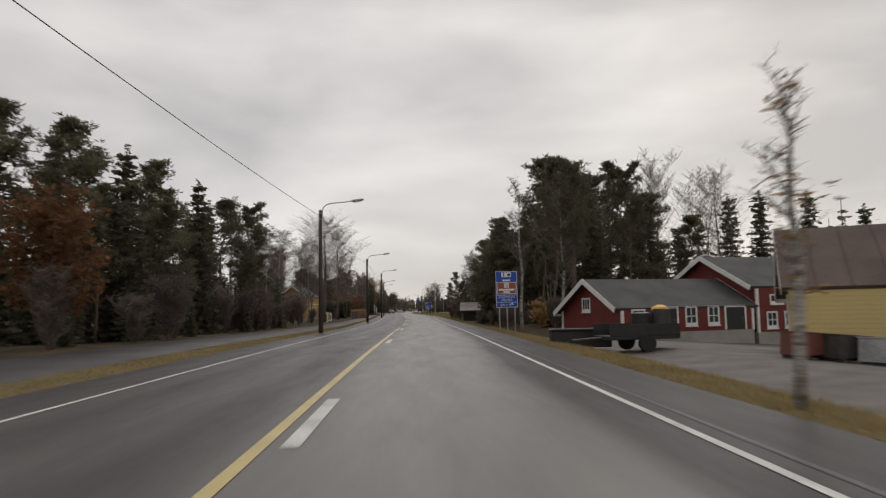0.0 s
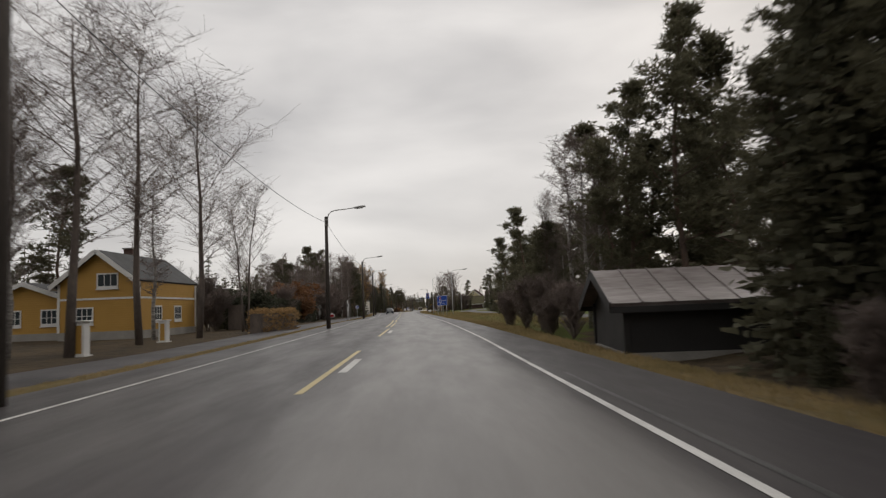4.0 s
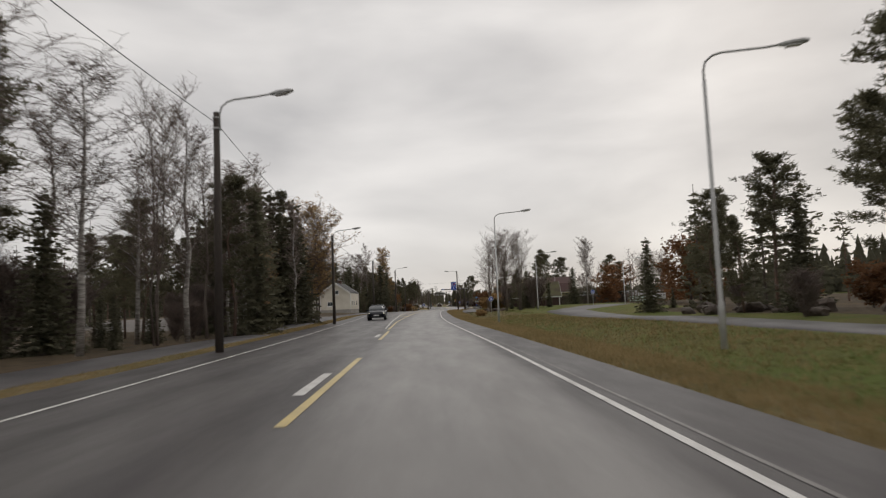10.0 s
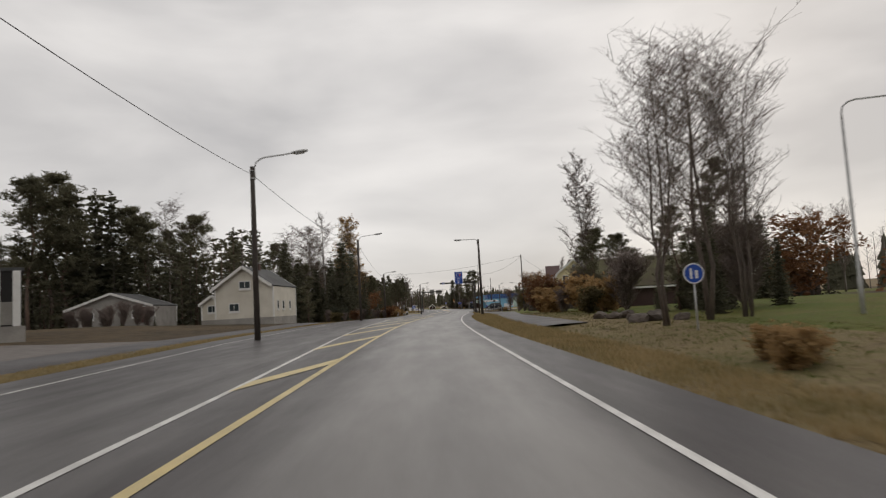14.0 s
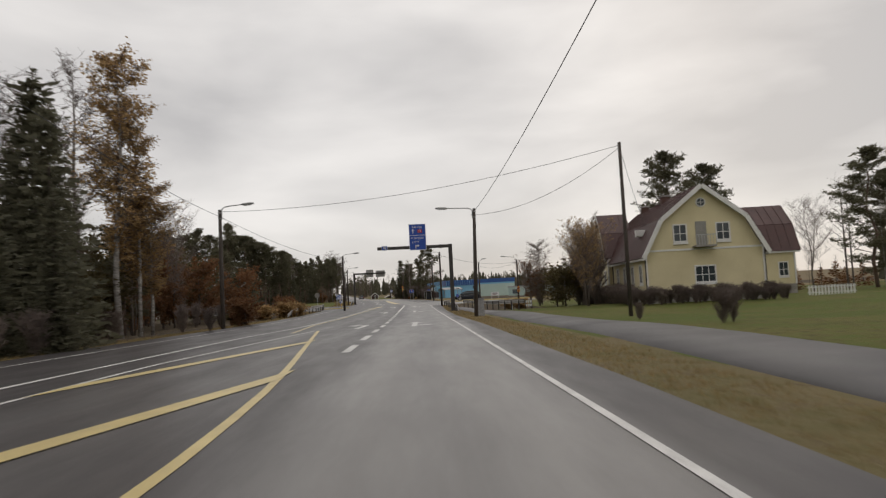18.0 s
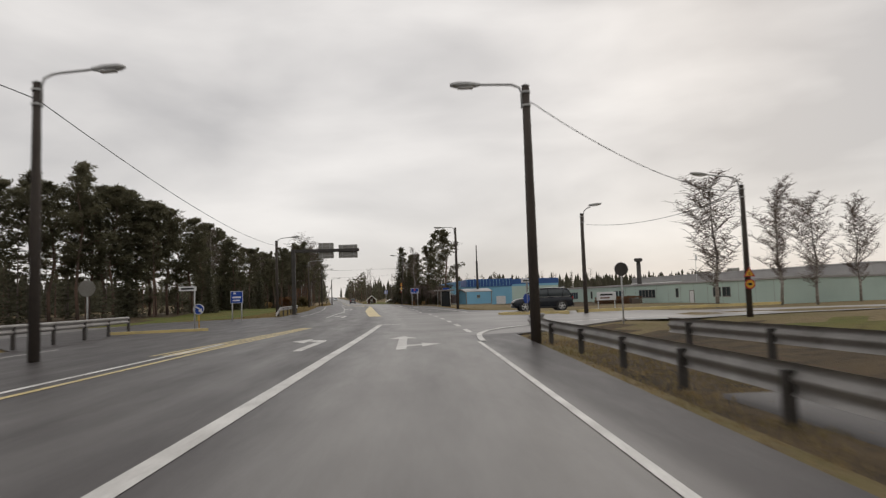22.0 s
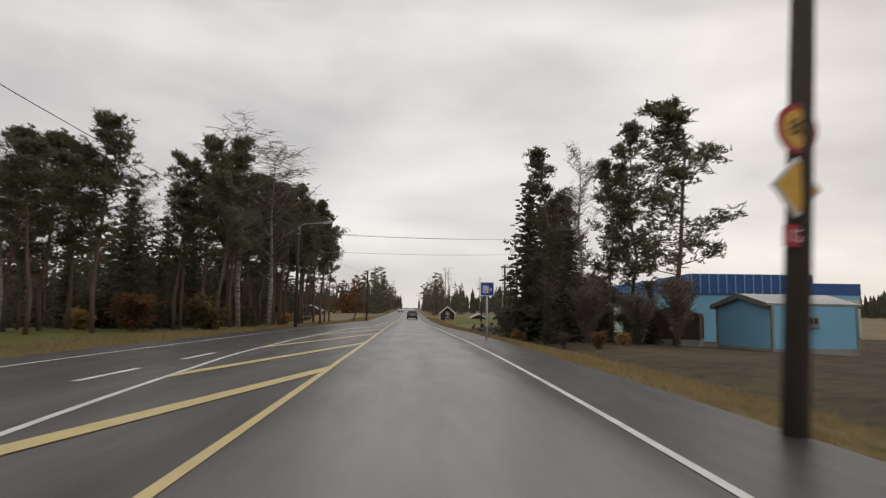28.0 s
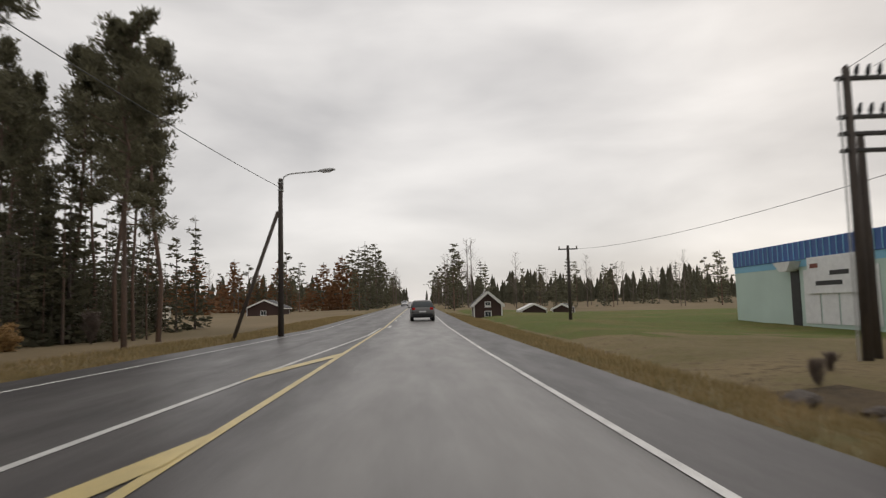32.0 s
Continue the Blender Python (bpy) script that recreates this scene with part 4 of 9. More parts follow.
def pine_meshes(seed, height, crown_from, spread_, dense=1.0):
    rnd = random.Random(seed)
    trunk, crown = Shape(), Shape()
    bend = [Vector((rnd.uniform(-0.25, 0.25) * k, rnd.uniform(-0.25, 0.25) * k, height * k / 5)) for k in range(6)]
    bend[0] = Vector((0, 0, -0.3))
    r0 = 0.013 * height
    trunk.tube(bend, [r0 * (1 - 0.16 * k) for k in range(6)], 9)

    def at(z):
        u = max(0, min(4.999, z / height * 5))
        k = int(u)
        return bend[k].lerp(bend[k + 1], u - k)
    n = int(24 * dense)
    for k in range(n):
        u = crown_from + (1 - crown_from) * (k + rnd.random()) / n
        start = at(u * height * 0.985)
        v = (u - crown_from) / (1 - crown_from)
        length = spread_ * (0.16 + 0.92 * math.sin(math.pi * (0.27 + 0.70 * v))) * rnd.uniform(0.5, 1.15)
        a = rnd.uniform(0, 2 * math.pi)
        pts = limb_points(start, (math.cos(a), math.sin(a), rnd.uniform(-0.12, 0.3) + 0.55 * v), length, 0.3, 4, 0.2, rnd)
        trunk.tube(pts, [0.06 * (1 - v * 0.6), 0.045 * (1 - v * 0.5), 0.03, 0.02, 0.01], 4, caps=False)
        for j in range(1, 5):
            m = (0, 3, 7, 12, 13)[j]
            if v < 0.25 and j < 3:
                m = 1
            pad = 0.2 + 0.10 * length
            for _ in range(int(m * dense)):
                q = pts[j] + Vector((rnd.gauss(0, pad), rnd.gauss(0, pad), rnd.gauss(0.06, 0.09 + 0.03 * length)))
                spray(crown, q, rnd.uniform(0.3, 0.46), rnd)
    for _ in range(14):
        tuft(crown, at(height) + Vector((rnd.gauss(0, 0.3), rnd.gauss(0, 0.3), rnd.uniform(-0.7, 0.3))), 0.4, rnd)
    for k in range(6):
        start = at(rnd.uniform(0.2, crown_from) * height)
        a = rnd.uniform(0, 2 * math.pi)
        trunk.tube(limb_points(start, (math.cos(a), math.sin(a), 0.05), rnd.uniform(0.5, 1.6), -0.2, 3, 0.2, rnd), [0.025, 0.018, 0.012, 0.005], 3, caps=False)
    return trunk.data("trunk", PINE_BARK, True), crown.data("crown", NEEDLE)


def spruce_meshes(seed, height, width):
    rnd = random.Random(seed)
    trunk, crown = Shape(), Shape()
    trunk.tube([(0, 0, -0.3), (0, 0, height * 0.5), (0, 0, height)], [0.013 * height, 0.008 * height, 0.02], 8)
    layers = int(height * 1.9)
    for k in range(layers):
        u = 0.05 + 0.94 * k / layers
        r = width * (1 - u) ** 0.85 + 0.15
        n = max(4, int(9 * (1 - u) + 4))
        a0 = rnd.uniform(0, 6.28)
        for j in range(n):
            a = a0 + 2 * math.pi * j / n + rnd.uniform(-0.25, 0.25)
            length = r * rnd.uniform(0.75, 1.15)
            d = Vector((math.cos(a), math.sin(a), 0))
            z = u * height
            steps = max(2, int(length / 0.42))
            for q in range(steps + 1):
                t = (q + 0.5) / (steps + 1)
                p = d * length * t + Vector((0, 0, z - 0.35 * length * t + 0.16 * length * t * t))
                size = 0.5 * (1 - 0.35 * t) + 0.1
                tuft(crown, p, size, rnd, flat=0.35, n=3)
    for k in range(6):
        tuft(crown, Vector((0, 0, height * (0.96 + 0.01 * k))), 0.25, rnd, n=4)
    return trunk.data("trunk", DARK_BARK, True), crown.data("crown", SPRUCE)


def bare_meshes(seed, height, width, bark, weeping=0.0, upright=0.6, fork=1, leaf=None, leaf_share=0.0, start_at=0.25, thick=1.0, twig=1.15, limbs=30, sprays=5):
    """A leafless broadleaf: trunk and limbs, and a crown of fine twigs (and the last leaves)."""
    rnd = random.Random(seed)
    trunk, twigs, leaves = Shape(), Shape(), Shape()
    stems = []
    for f in range(fork):
        a = 2 * math.pi * f / fork + rnd.uniform(0, 1)
        lean = 0.0 if fork == 1 else width * 0.28
        top = Vector((math.cos(a) * lean, math.sin(a) * lean, height * rnd.uniform(0.9, 1.0)))
        pts = [Vector((math.cos(a) * 0.12 * (fork > 1), math.sin(a) * 0.12 * (fork > 1), -0.3))]
        for k in range(1, 6):
            u = k / 5
            pts.append(Vector((top.x * u ** 1.3, top.y * u ** 1.3, top.z * u)) + Vector((rnd.uniform(-0.18, 0.18), rnd.uniform(-0.18, 0.18), 0)) * (k < 5))
        r0 = 0.0125 * height * thick / (fork ** 0.4)
        trunk.tube(pts, [r0 * (1 - 0.18 * k) for k in range(6)], 8)
        stems.append(pts)
    n = int(limbs / fork ** 0.5)
    for pts in stems:
        for k in range(n):
            u = start_at + (0.97 - start_at) * (k + rnd.random()) / n
            j = min(4, int(u * 5))
            start = pts[j].lerp(pts[j + 1], u * 5 - j)
            v = (u - start_at) / (1 - start_at)
            length = width * (0.22 + 0.8 * math.sin(math.pi * (0.14 + 0.78 * v))) * rnd.uniform(0.6, 1.15)
            a = rnd.uniform(0, 2 * math.pi)
            limb = limb_points(start, (math.cos(a), math.sin(a), upright + rnd.uniform(-0.15, 0.25)), length, 0.3 - weeping, 5, 0.16, rnd)
            r = 0.035 * (1 - 0.6 * v) * thick
            trunk.tube(limb, [r, r * 0.8, r * 0.62, r * 0.45, r * 0.3, r * 0.15], 4, caps=False)
            for q in range(1, 6):
                for _ in range(sprays if q > 1 else 2):
                    p = limb[q - 1].lerp(limb[q], rnd.random())
                    b = rnd.uniform(0, 2 * math.pi)
                    tl = length * rnd.uniform(0.22, 0.45)
                    tw = limb_points(p, (math.cos(b), math.sin(b), upright * 0.8 + rnd.uniform(-0.3, 0.3)), tl, 0.1 - weeping * 2.2, 3, 0.2, rnd)
                    twigs.tube(tw, [0.013 * twig, 0.011 * twig, 0.008 * twig, 0.005 * twig], 3, caps=False)
                    for _ in range(3):
                        c = rnd.uniform(0, 2 * math.pi)
                        w = limb_points(tw[rnd.randint(1, 3)], (math.cos(c), math.sin(c), upright * 0.6 - weeping + rnd.uniform(-0.3, 0.3)), tl * rnd.uniform(0.35, 0.7), -weeping * 2.5, 2, 0.2, rnd)
                        twigs.tube(w, [0.008 * twig, 0.006 * twig, 0.004 * twig], 3, caps=False)
                        if leaf and rnd.random() < leaf_share:
                            for _ in range(3):
                                e = w[rnd.randint(0, 2)] + Vector((rnd.gauss(0, 0.12), rnd.gauss(0, 0.12), rnd.gauss(0, 0.12)))
                                tuft(leaves, e, 0.16, rnd, n=3)
    out = [trunk.data("trunk", bark, True), twigs.data("crown", TWIG)]
    if leaf:
        out.append(leaves.data("leaves", leaf))
    return out


def leafy_meshes(seed, height, width, leaf, bark=DARK_BARK, low=0.15):
    """A broadleaf or large shrub that still holds its leaves."""
    rnd = random.Random(seed)
    trunk, crown = Shape(), Shape()
    trunk.tube([(0, 0, -0.3), (rnd.uniform(-0.1, 0.1), 0, height * 0.4), (0, 0, height * 0.85)], [0.017 * height + 0.02, 0.012 * height + 0.01, 0.02], 8)
    for k in range(int(20 + height * 2)):
        u = low + (0.9 - low) * rnd.random()
        a = rnd.uniform(0, 2 * math.pi)
        length = width * math.sqrt(max(0.05, 1 - ((u - 0.5) / 0.55) ** 2)) * rnd.uniform(0.7, 1.1)
        limb = limb_points((0, 0, u * height * 0.9), (math.cos(a), math.sin(a), 0.45), length, 0.2, 4, 0.2, rnd)
        trunk.tube(limb, [0.03, 0.025, 0.018, 0.012, 0.006], 3, caps=False)
        for q in range(1, 5):
            for _ in range(7):
                p = limb[q] + Vector((rnd.gauss(0, 0.3), rnd.gauss(0, 0.3), rnd.gauss(0, 0.3))) * (0.35 + 0.3 * width * 0.4)
                tuft(crown, p, 0.2 + 0.012 * height, rnd, flat=1.0, n=4)
    return trunk.data("trunk", bark, True), crown.data("crown", leaf)


PINE = [pine_meshes(11, 16, 0.38, 3.2, 1.3), pine_meshes(12, 16, 0.28, 3.4, 1.45), pine_meshes(13, 16, 0.46, 2.9, 1.2), pine_meshes(14, 16, 0.10, 3.6, 1.35), pine_meshes(15, 16, 0.2, 4.0, 1.4)]
SPRUCES = [spruce_meshes(21, 12, 2.3), spruce_meshes(22, 12, 2.8), spruce_meshes(23, 12, 1.9)]
BIRCH = [bare_meshes(31, 14, 3.0, BIRCH_BARK, weeping=0.12, upright=0.75), bare_meshes(32, 14, 3.6, BIRCH_BARK, weeping=0.22, upright=0.6), bare_meshes(33, 14, 2.4, BIRCH_BARK, weeping=0.08, upright=0.95)]
BARE = [bare_meshes(41, 12, 3.4, DARK_BARK, upright=1.05, fork=2, thick=0.7, twig=0.75, sprays=4), bare_meshes(42, 12, 3.0, DARK_BARK, upright=1.2, fork=3, thick=0.65, twig=0.75, sprays=4), bare_meshes(43, 12, 2.8, DARK_BARK, upright=0.9, thick=0.75, twig=0.75, sprays=4)]
TALL_BARE = [bare_meshes(44, 16, 5.6, DARK_BARK, upright=0.7, start_at=0.3, thick=0.95, twig=0.9), bare_meshes(45, 16, 4.8, DARK_BARK, upright=0.75, start_at=0.32, thick=0.85, twig=0.9)]
GOLD = [bare_meshes(51, 13, 2.6, BIRCH_BARK, weeping=0.2, upright=0.8, leaf=GOLD_LEAF, leaf_share=0.5)]
THIN_BIRCH = [bare_meshes(52, 9, 1.1, BIRCH_BARK, weeping=0.05, upright=1.4, leaf=GOLD_LEAF, leaf_share=0.03, twig=0.7, limbs=20, sprays=2)]
YELLOWING = [bare_meshes(53, 12, 3.6, DARK_BARK, upright=0.8, fork=2, leaf=GOLD_LEAF, leaf_share=0.35)]
PARK_BIRCH = [bare_meshes(54, 10, 2.7, BIRCH_BARK, weeping=0.1, upright=0.88, start_at=0.16, twig=1.5), bare_meshes(55, 10, 2.5, BIRCH_BARK, weeping=0.08, upright=0.95, start_at=0.18, twig=1.5)]
OAK = [leafy_meshes(61, 7, 2.6, RUST_LEAF)]
ROUND_RUST = [leafy_meshes(62, 6, 3.2, RUST_LEAF, low=0.1), leafy_meshes(63, 5, 3.0, OLIVE_LEAF, low=0.1)]
FRUIT = [bare_meshes(64, 6, 3.3, DARK_BARK, upright=0.75, fork=3, start_at=0.22, thick=1.3, leaf=GOLD_LEAF, leaf_share=0.14, twig=0.7), bare_meshes(65, 6, 3.0, DARK_BARK, upright=0.7, fork=2, start_at=0.22, thick=1.3, leaf=RUST_LEAF, leaf_share=0.12, twig=0.7)]
SHRUB = [leafy_meshes(71, 2.0, 1.3, OLIVE_LEAF, low=0.03), leafy_meshes(72, 2.2, 1.4, HEDGE, low=0.03), leafy_meshes(73, 1.6, 1.2, GOLD_LEAF, low=0.03), leafy_meshes(74, 2.4, 1.6, RUST_LEAF, low=0.03)]
BARE_SHRUB = [bare_meshes(81, 3.2, 1.5, DARK_BARK, upright=1.1, fork=4, start_at=0.1, thick=1.4), bare_meshes(82, 2.6, 1.5, DARK_BARK, upright=0.9, fork=4, start_at=0.1, thick=1.4)]
KINDS = {
    "pine": (PINE, 16, "pine_tree", "tall scots pine with a dark green crown", "pine tree", "roadside pines"),
    "spruce": (SPRUCES, 12, "spruce_tree", "dark green spruce with drooping boughs", "spruce tree", "spruces"),
    "birch": (BIRCH, 14, "birch_tree", "leafless birch with a pale trunk and fine twigs", "birch tree", "bare birches"),
    "park": (PARK_BIRCH, 10, "park_birch", "leafless birch with a broad twiggy crown on the lawn", "birch tree", "birches on the lawn"),
    "bare": (BARE, 12, "bare_tree", "leafless broadleaf tree with upright branches", "tree", "bare trees"),
    "tall": (TALL_BARE, 16, "tall_bare_tree", "tall leafless tree with spreading limbs", "tree", "tall trees by the yellow house"),
    "gold": (GOLD, 13, "golden_birch", "birch still hung with golden autumn leaves", "birch tree", "golden birches"),
    "thin": (THIN_BIRCH, 9, "young_birch", "slender young birch with a few dry leaves", "birch tree", "young birches"),
    "yellowing": (YELLOWING, 12, "yellowing_tree", "half-bare tree still holding some yellow leaves", "tree", "yellowing trees"),
    "oak": (OAK, 7, "oak_tree", "young oak holding rust-brown leaves", "oak tree", "rust-brown trees"),
    "rust": (ROUND_RUST, 6, "broadleaf_tree", "rounded tree with fading autumn leaves", "tree", "fading trees"),
    "fruit": (FRUIT, 6, "garden_tree", "spreading garden tree with sparse brown-gold leaves", "tree", "garden trees by the cream house"),
    "shrub": (SHRUB, 2.0, "shrub", "bushy shrub with autumn leaves", "shrub", "shrubs"),
    "twiggy": (BARE_SHRUB, 3.0, "bare_shrub", "leafless twiggy brown shrub", "shrub", "bare shrubs"),
}
SHRUB_WORDS = ["olive-brown bushy shrub at the roadside", "dark evergreen shrub at the roadside", "golden-leaved shrub at the roadside", "rust-brown shrub at the roadside"]


def tree(kind, o, y, height, v=None, wide=1.0, x=None, rnd=random.Random(5)):
    meshes, base, name, label, category, group = KINDS[kind]
    v = rnd.randrange(len(meshes)) if v is None else v % len(meshes)
    k = height / (base * (1.04 if kind == "pine" else 1.0))
    if x is None:
        x = road_x(y) + o
    m = Matrix.Translation((x, y, land(x, y) - 0.05)) @ pose(0, 0, 0, 0, 0, rnd.uniform(0, 360)) @ Matrix.Diagonal((k * wide, k * wide, k, 1))
    if kind == "shrub":
        label = SHRUB_WORDS[v]
    t = thing(name, m, label, category, group)
    for me in meshes[v]:
        part(me.name.split(".")[0], me, None, t)
    return t


def grove(kinds, o0, o1, y0, y1, n, h0, h1, seed, wide=1.0, gap=1.6):
    """Trees strewn over a stretch beside the road."""
    rnd = random.Random(seed)
    placed = []
    for _ in range(n * 6):
        if len(placed) >= n:
            break
        o, y = rnd.uniform(o0, o1), rnd.uniform(y0, y1)
        if any((o - a) ** 2 + (y - b) ** 2 < gap * gap for a, b in placed):
            continue
        placed.append((o, y))
        tree(rnd.choice(kinds), o, y, rnd.uniform(h0, h1), wide=wide * rnd.uniform(0.9, 1.1), rnd=rnd)


def lite_pine(seed, height, crown_from, spread_):
    rnd = random.Random(seed)
    trunk, crown = Shape(), Shape()
    trunk.tube([(0, 0, -0.3), (0, 0, height)], [0.012 * height, 0.03], 5)
    for k in range(15):
        v = (k + rnd.random()) / 15
        a = rnd.uniform(0, 6.28)
        length = spread_ * (0.16 + 0.92 * math.sin(math.pi * (0.27 + 0.70 * v))) * rnd.uniform(0.5, 1.1)
        for j in range(3):
            r = length * (0.35 + 0.3 * j)
            tuft(crown, Vector((math.cos(a) * r, math.sin(a) * r, height * (crown_from + (1 - crown_from) * v) + 0.2 * r)), 0.8, rnd, n=5)
    return trunk, crown


def lite_spruce(seed, height, width):
    rnd = random.Random(seed)
    trunk, crown = Shape(), Shape()
    trunk.tube([(0, 0, -0.3), (0, 0, height)], [0.012 * height, 0.03], 5)
    for k in range(16):
        u = 0.05 + 0.92 * k / 16
        for j in range(int(7 * (1 - u)) + 3):
            a, r = rnd.uniform(0, 6.28), width * (1 - u) * rnd.uniform(0.3, 1.0)
            tuft(crown, Vector((math.cos(a) * r, math.sin(a) * r, u * height - 0.2 * r)), 0.75 - 0.3 * u, rnd, flat=0.4, n=4)
    return trunk, crown


def lite_bare(seed, height, width):
    rnd = random.Random(seed)
    trunk, crown = Shape(), Shape()
    trunk.tube([(0, 0, -0.3), (0, 0, height)], [0.011 * height, 0.02], 5)
    for k in range(16):
        u = 0.28 + 0.68 * (k + rnd.random()) / 16
        a = rnd.uniform(0, 6.28)
        limb = limb_points((0, 0, u * height), (math.cos(a), math.sin(a), 0.8), width * (1.1 - u), 0.2, 3, 0.2, rnd)
        crown.tube(limb, [0.03, 0.022, 0.014, 0.006], 3, caps=False)
        for p in limb[1:] * 2:
            b = rnd.uniform(0, 6.28)
            crown.tube(limb_points(p, (math.cos(b), math.sin(b), 0.7), width * 0.3, 0, 2, 0.2, rnd), [0.012, 0.009, 0.005], 3, caps=False)
    return trunk, crown


LITE = {
    "pine": (16, [lite_pine(1, 16, 0.35, 2.9), lite_pine(2, 16, 0.2, 3.0)], PINE_BARK, NEEDLE),
    "spruce": (12, [lite_spruce(3, 12, 2.4), lite_spruce(4, 12, 2.0)], DARK_BARK, SPRUCE),
    "birch": (13, [lite_bare(5, 13, 3.4)], BIRCH_BARK, TWIG),
    "bare": (12, [lite_bare(6, 12, 3.8)], DARK_BARK, TWIG),
    "rust": (6, [lite_spruce(7, 6, 2.8)], DARK_BARK, RUST_LEAF),
}


def wood(kinds, o0, o1, y0, y1, n, h0, h1, seed, gap=1.8):
    """A stretch of woodland behind the front trees, as one mass."""
    rnd = random.Random(seed)
    verts, faces, slots, placed, mats = [], [], [], [], []
    for _ in range(n * 6):
        if len(placed) >= n:
            break
        o, y = rnd.uniform(o0, o1), rnd.uniform(y0, y1)
        if any((o - a) ** 2 + (y - b) ** 2 < gap * gap for a, b in placed):
            continue
        placed.append((o, y))
        base, shapes, bark, leaf = LITE[rnd.choice(kinds)]
        x = road_x(y) + o
        k = rnd.uniform(h0, h1) / base
        turn = rnd.uniform(0, 6.28)
        ca, sa, z0 = math.cos(turn) * k, math.sin(turn) * k, land(x, y) - 0.05
        for shape, m in zip(rnd.choice(shapes), (bark, leaf)):
            if m not in mats:
                mats.append(m)
            i, q = len(verts), mats.index(m)
            verts += [(x + a * ca - b * sa, y + a * sa + b * ca, z0 + c * k) for a, b, c in shape.v]
            faces += [tuple(i + j for j in f) for f in shape.f]
            slots += [q] * len(shape.f)
    me = bpy.data.meshes.new("background_wood")
    me.from_pydata(verts, [], faces)
    for m in mats:
        me.materials.append(m)
    me.polygons.foreach_set("material_index", slots)
    me.update()
    tagged(new("background_wood", me), "dark mixed woodland of pines, spruces and bare trees", "woodland", kind="stuff")


# woods and shrubs strewn behind and between the single trees
grove(["pine", "pine", "spruce"], -32, -15, 20, 62, 30, 9, 12, 1)
grove(["spruce", "pine"], -17, -13.5, 22, 66, 12, 4.5, 8, 2)
wood(["spruce", "pine"], -70, -32, -10, 95, 30, 10, 13, 3)
grove(["twiggy", "twiggy", "spruce"], -15, -12.8, 14, 60, 18, 1.5, 3.2, 51)
tree("oak", -13.6, 26, 6.2)
grove(["birch", "birch", "bare"], -24, -13.5, 66, 92, 12, 8.5, 11.5, 4)
grove(["twiggy"], -18, -13, 50, 88, 20, 1.6, 3.2, 5)
wood(["spruce", "pine", "bare"], -70, -30, 108, 165, 40, 7, 11, 6)
grove(["spruce", "twiggy"], -26, -15.5, 120, 146, 16, 2.4, 4.5, 7)
grove(["birch", "bare", "birch", "spruce"], -30, -15, 160, 204, 16, 7, 10.5, 8)
grove(["twiggy"], -16.5, -11.6, 158, 181, 24, 3.0, 4.4, 9, wide=1.3)
grove(["twiggy", "twiggy", "spruce"], -20, -12.5, 172, 214, 20, 1.6, 3.4, 10)
grove(["spruce", "pine"], -24, -14.5, 206, 232, 14, 7.0, 9.5, 11)
wood(["pine", "spruce", "birch"], -80, -30, 165, 240, 40, 8, 12, 12)
wood(["spruce", "pine", "birch", "pine"], -95, -50, 290, 350, 64, 12, 16, 13)
grove(["spruce", "pine", "bare"], -46, -20, 346, 366, 16, 8, 11, 52)
grove(["bare", "spruce"], -27, -18, 316, 340, 12, 4, 7, 14)
grove(["shrub", "twiggy"], -14.5, -11.8, 300, 350, 16, 0.9, 1.6, 15)
grove(["twiggy", "twiggy", "spruce"], -44, -33, 301, 306, 14, 1.2, 2.4, 100)
wood(["pine", "spruce", "pine"], -62, -26, 350, 392, 36, 8, 11, 16)
grove(["rust", "rust", "bare"], -26, -18.5, 338, 372, 12, 4, 6.0, 17)
grove(["bare", "rust", "pine"], -34, -22, 352, 384, 16, 7.5, 10, 96)
grove(["shrub", "twiggy"], -19, -14.5, 350, 382, 8, 1.2, 1.8, 53)
grove(["spruce"], -24, -19, 374, 386, 3, 5, 6.5, 18)
wood(["pine", "spruce", "spruce"], -80, -28, 432, 480, 44, 7, 12, 19)
grove(["pine", "spruce", "spruce"], -30, -20, 472, 500, 12, 6, 10, 20)
grove(["spruce", "pine", "pine"], -24, -15.5, 500, 530, 8, 4, 8, 21)
grove(["shrub", "spruce"], -24, -11.5, 490, 534, 14, 1.0, 2.6, 22)
grove(["shrub", "twiggy", "spruce"], -28, -15, 540, 560, 16, 1.0, 2.6, 54)
wood(["spruce", "spruce", "pine", "bare"], -44, -19, 498, 552, 90, 4.5, 9.5, 98, gap=1.5)
wood(["spruce", "spruce", "pine"], -34, -17.5, 504, 562, 190, 4.0, 10.0, 99, gap=0.9)
wood(["spruce", "spruce", "pine"], -34, -17.5, 528, 574, 150, 4.0, 9.0, 101, gap=0.9)
wood(["spruce", "bare", "rust", "pine"], -120, -16, 655, 740, 70, 9, 14, 23)
wood(["spruce", "pine", "bare"], -16, -9, 640, 900, 40, 11, 16, 24)
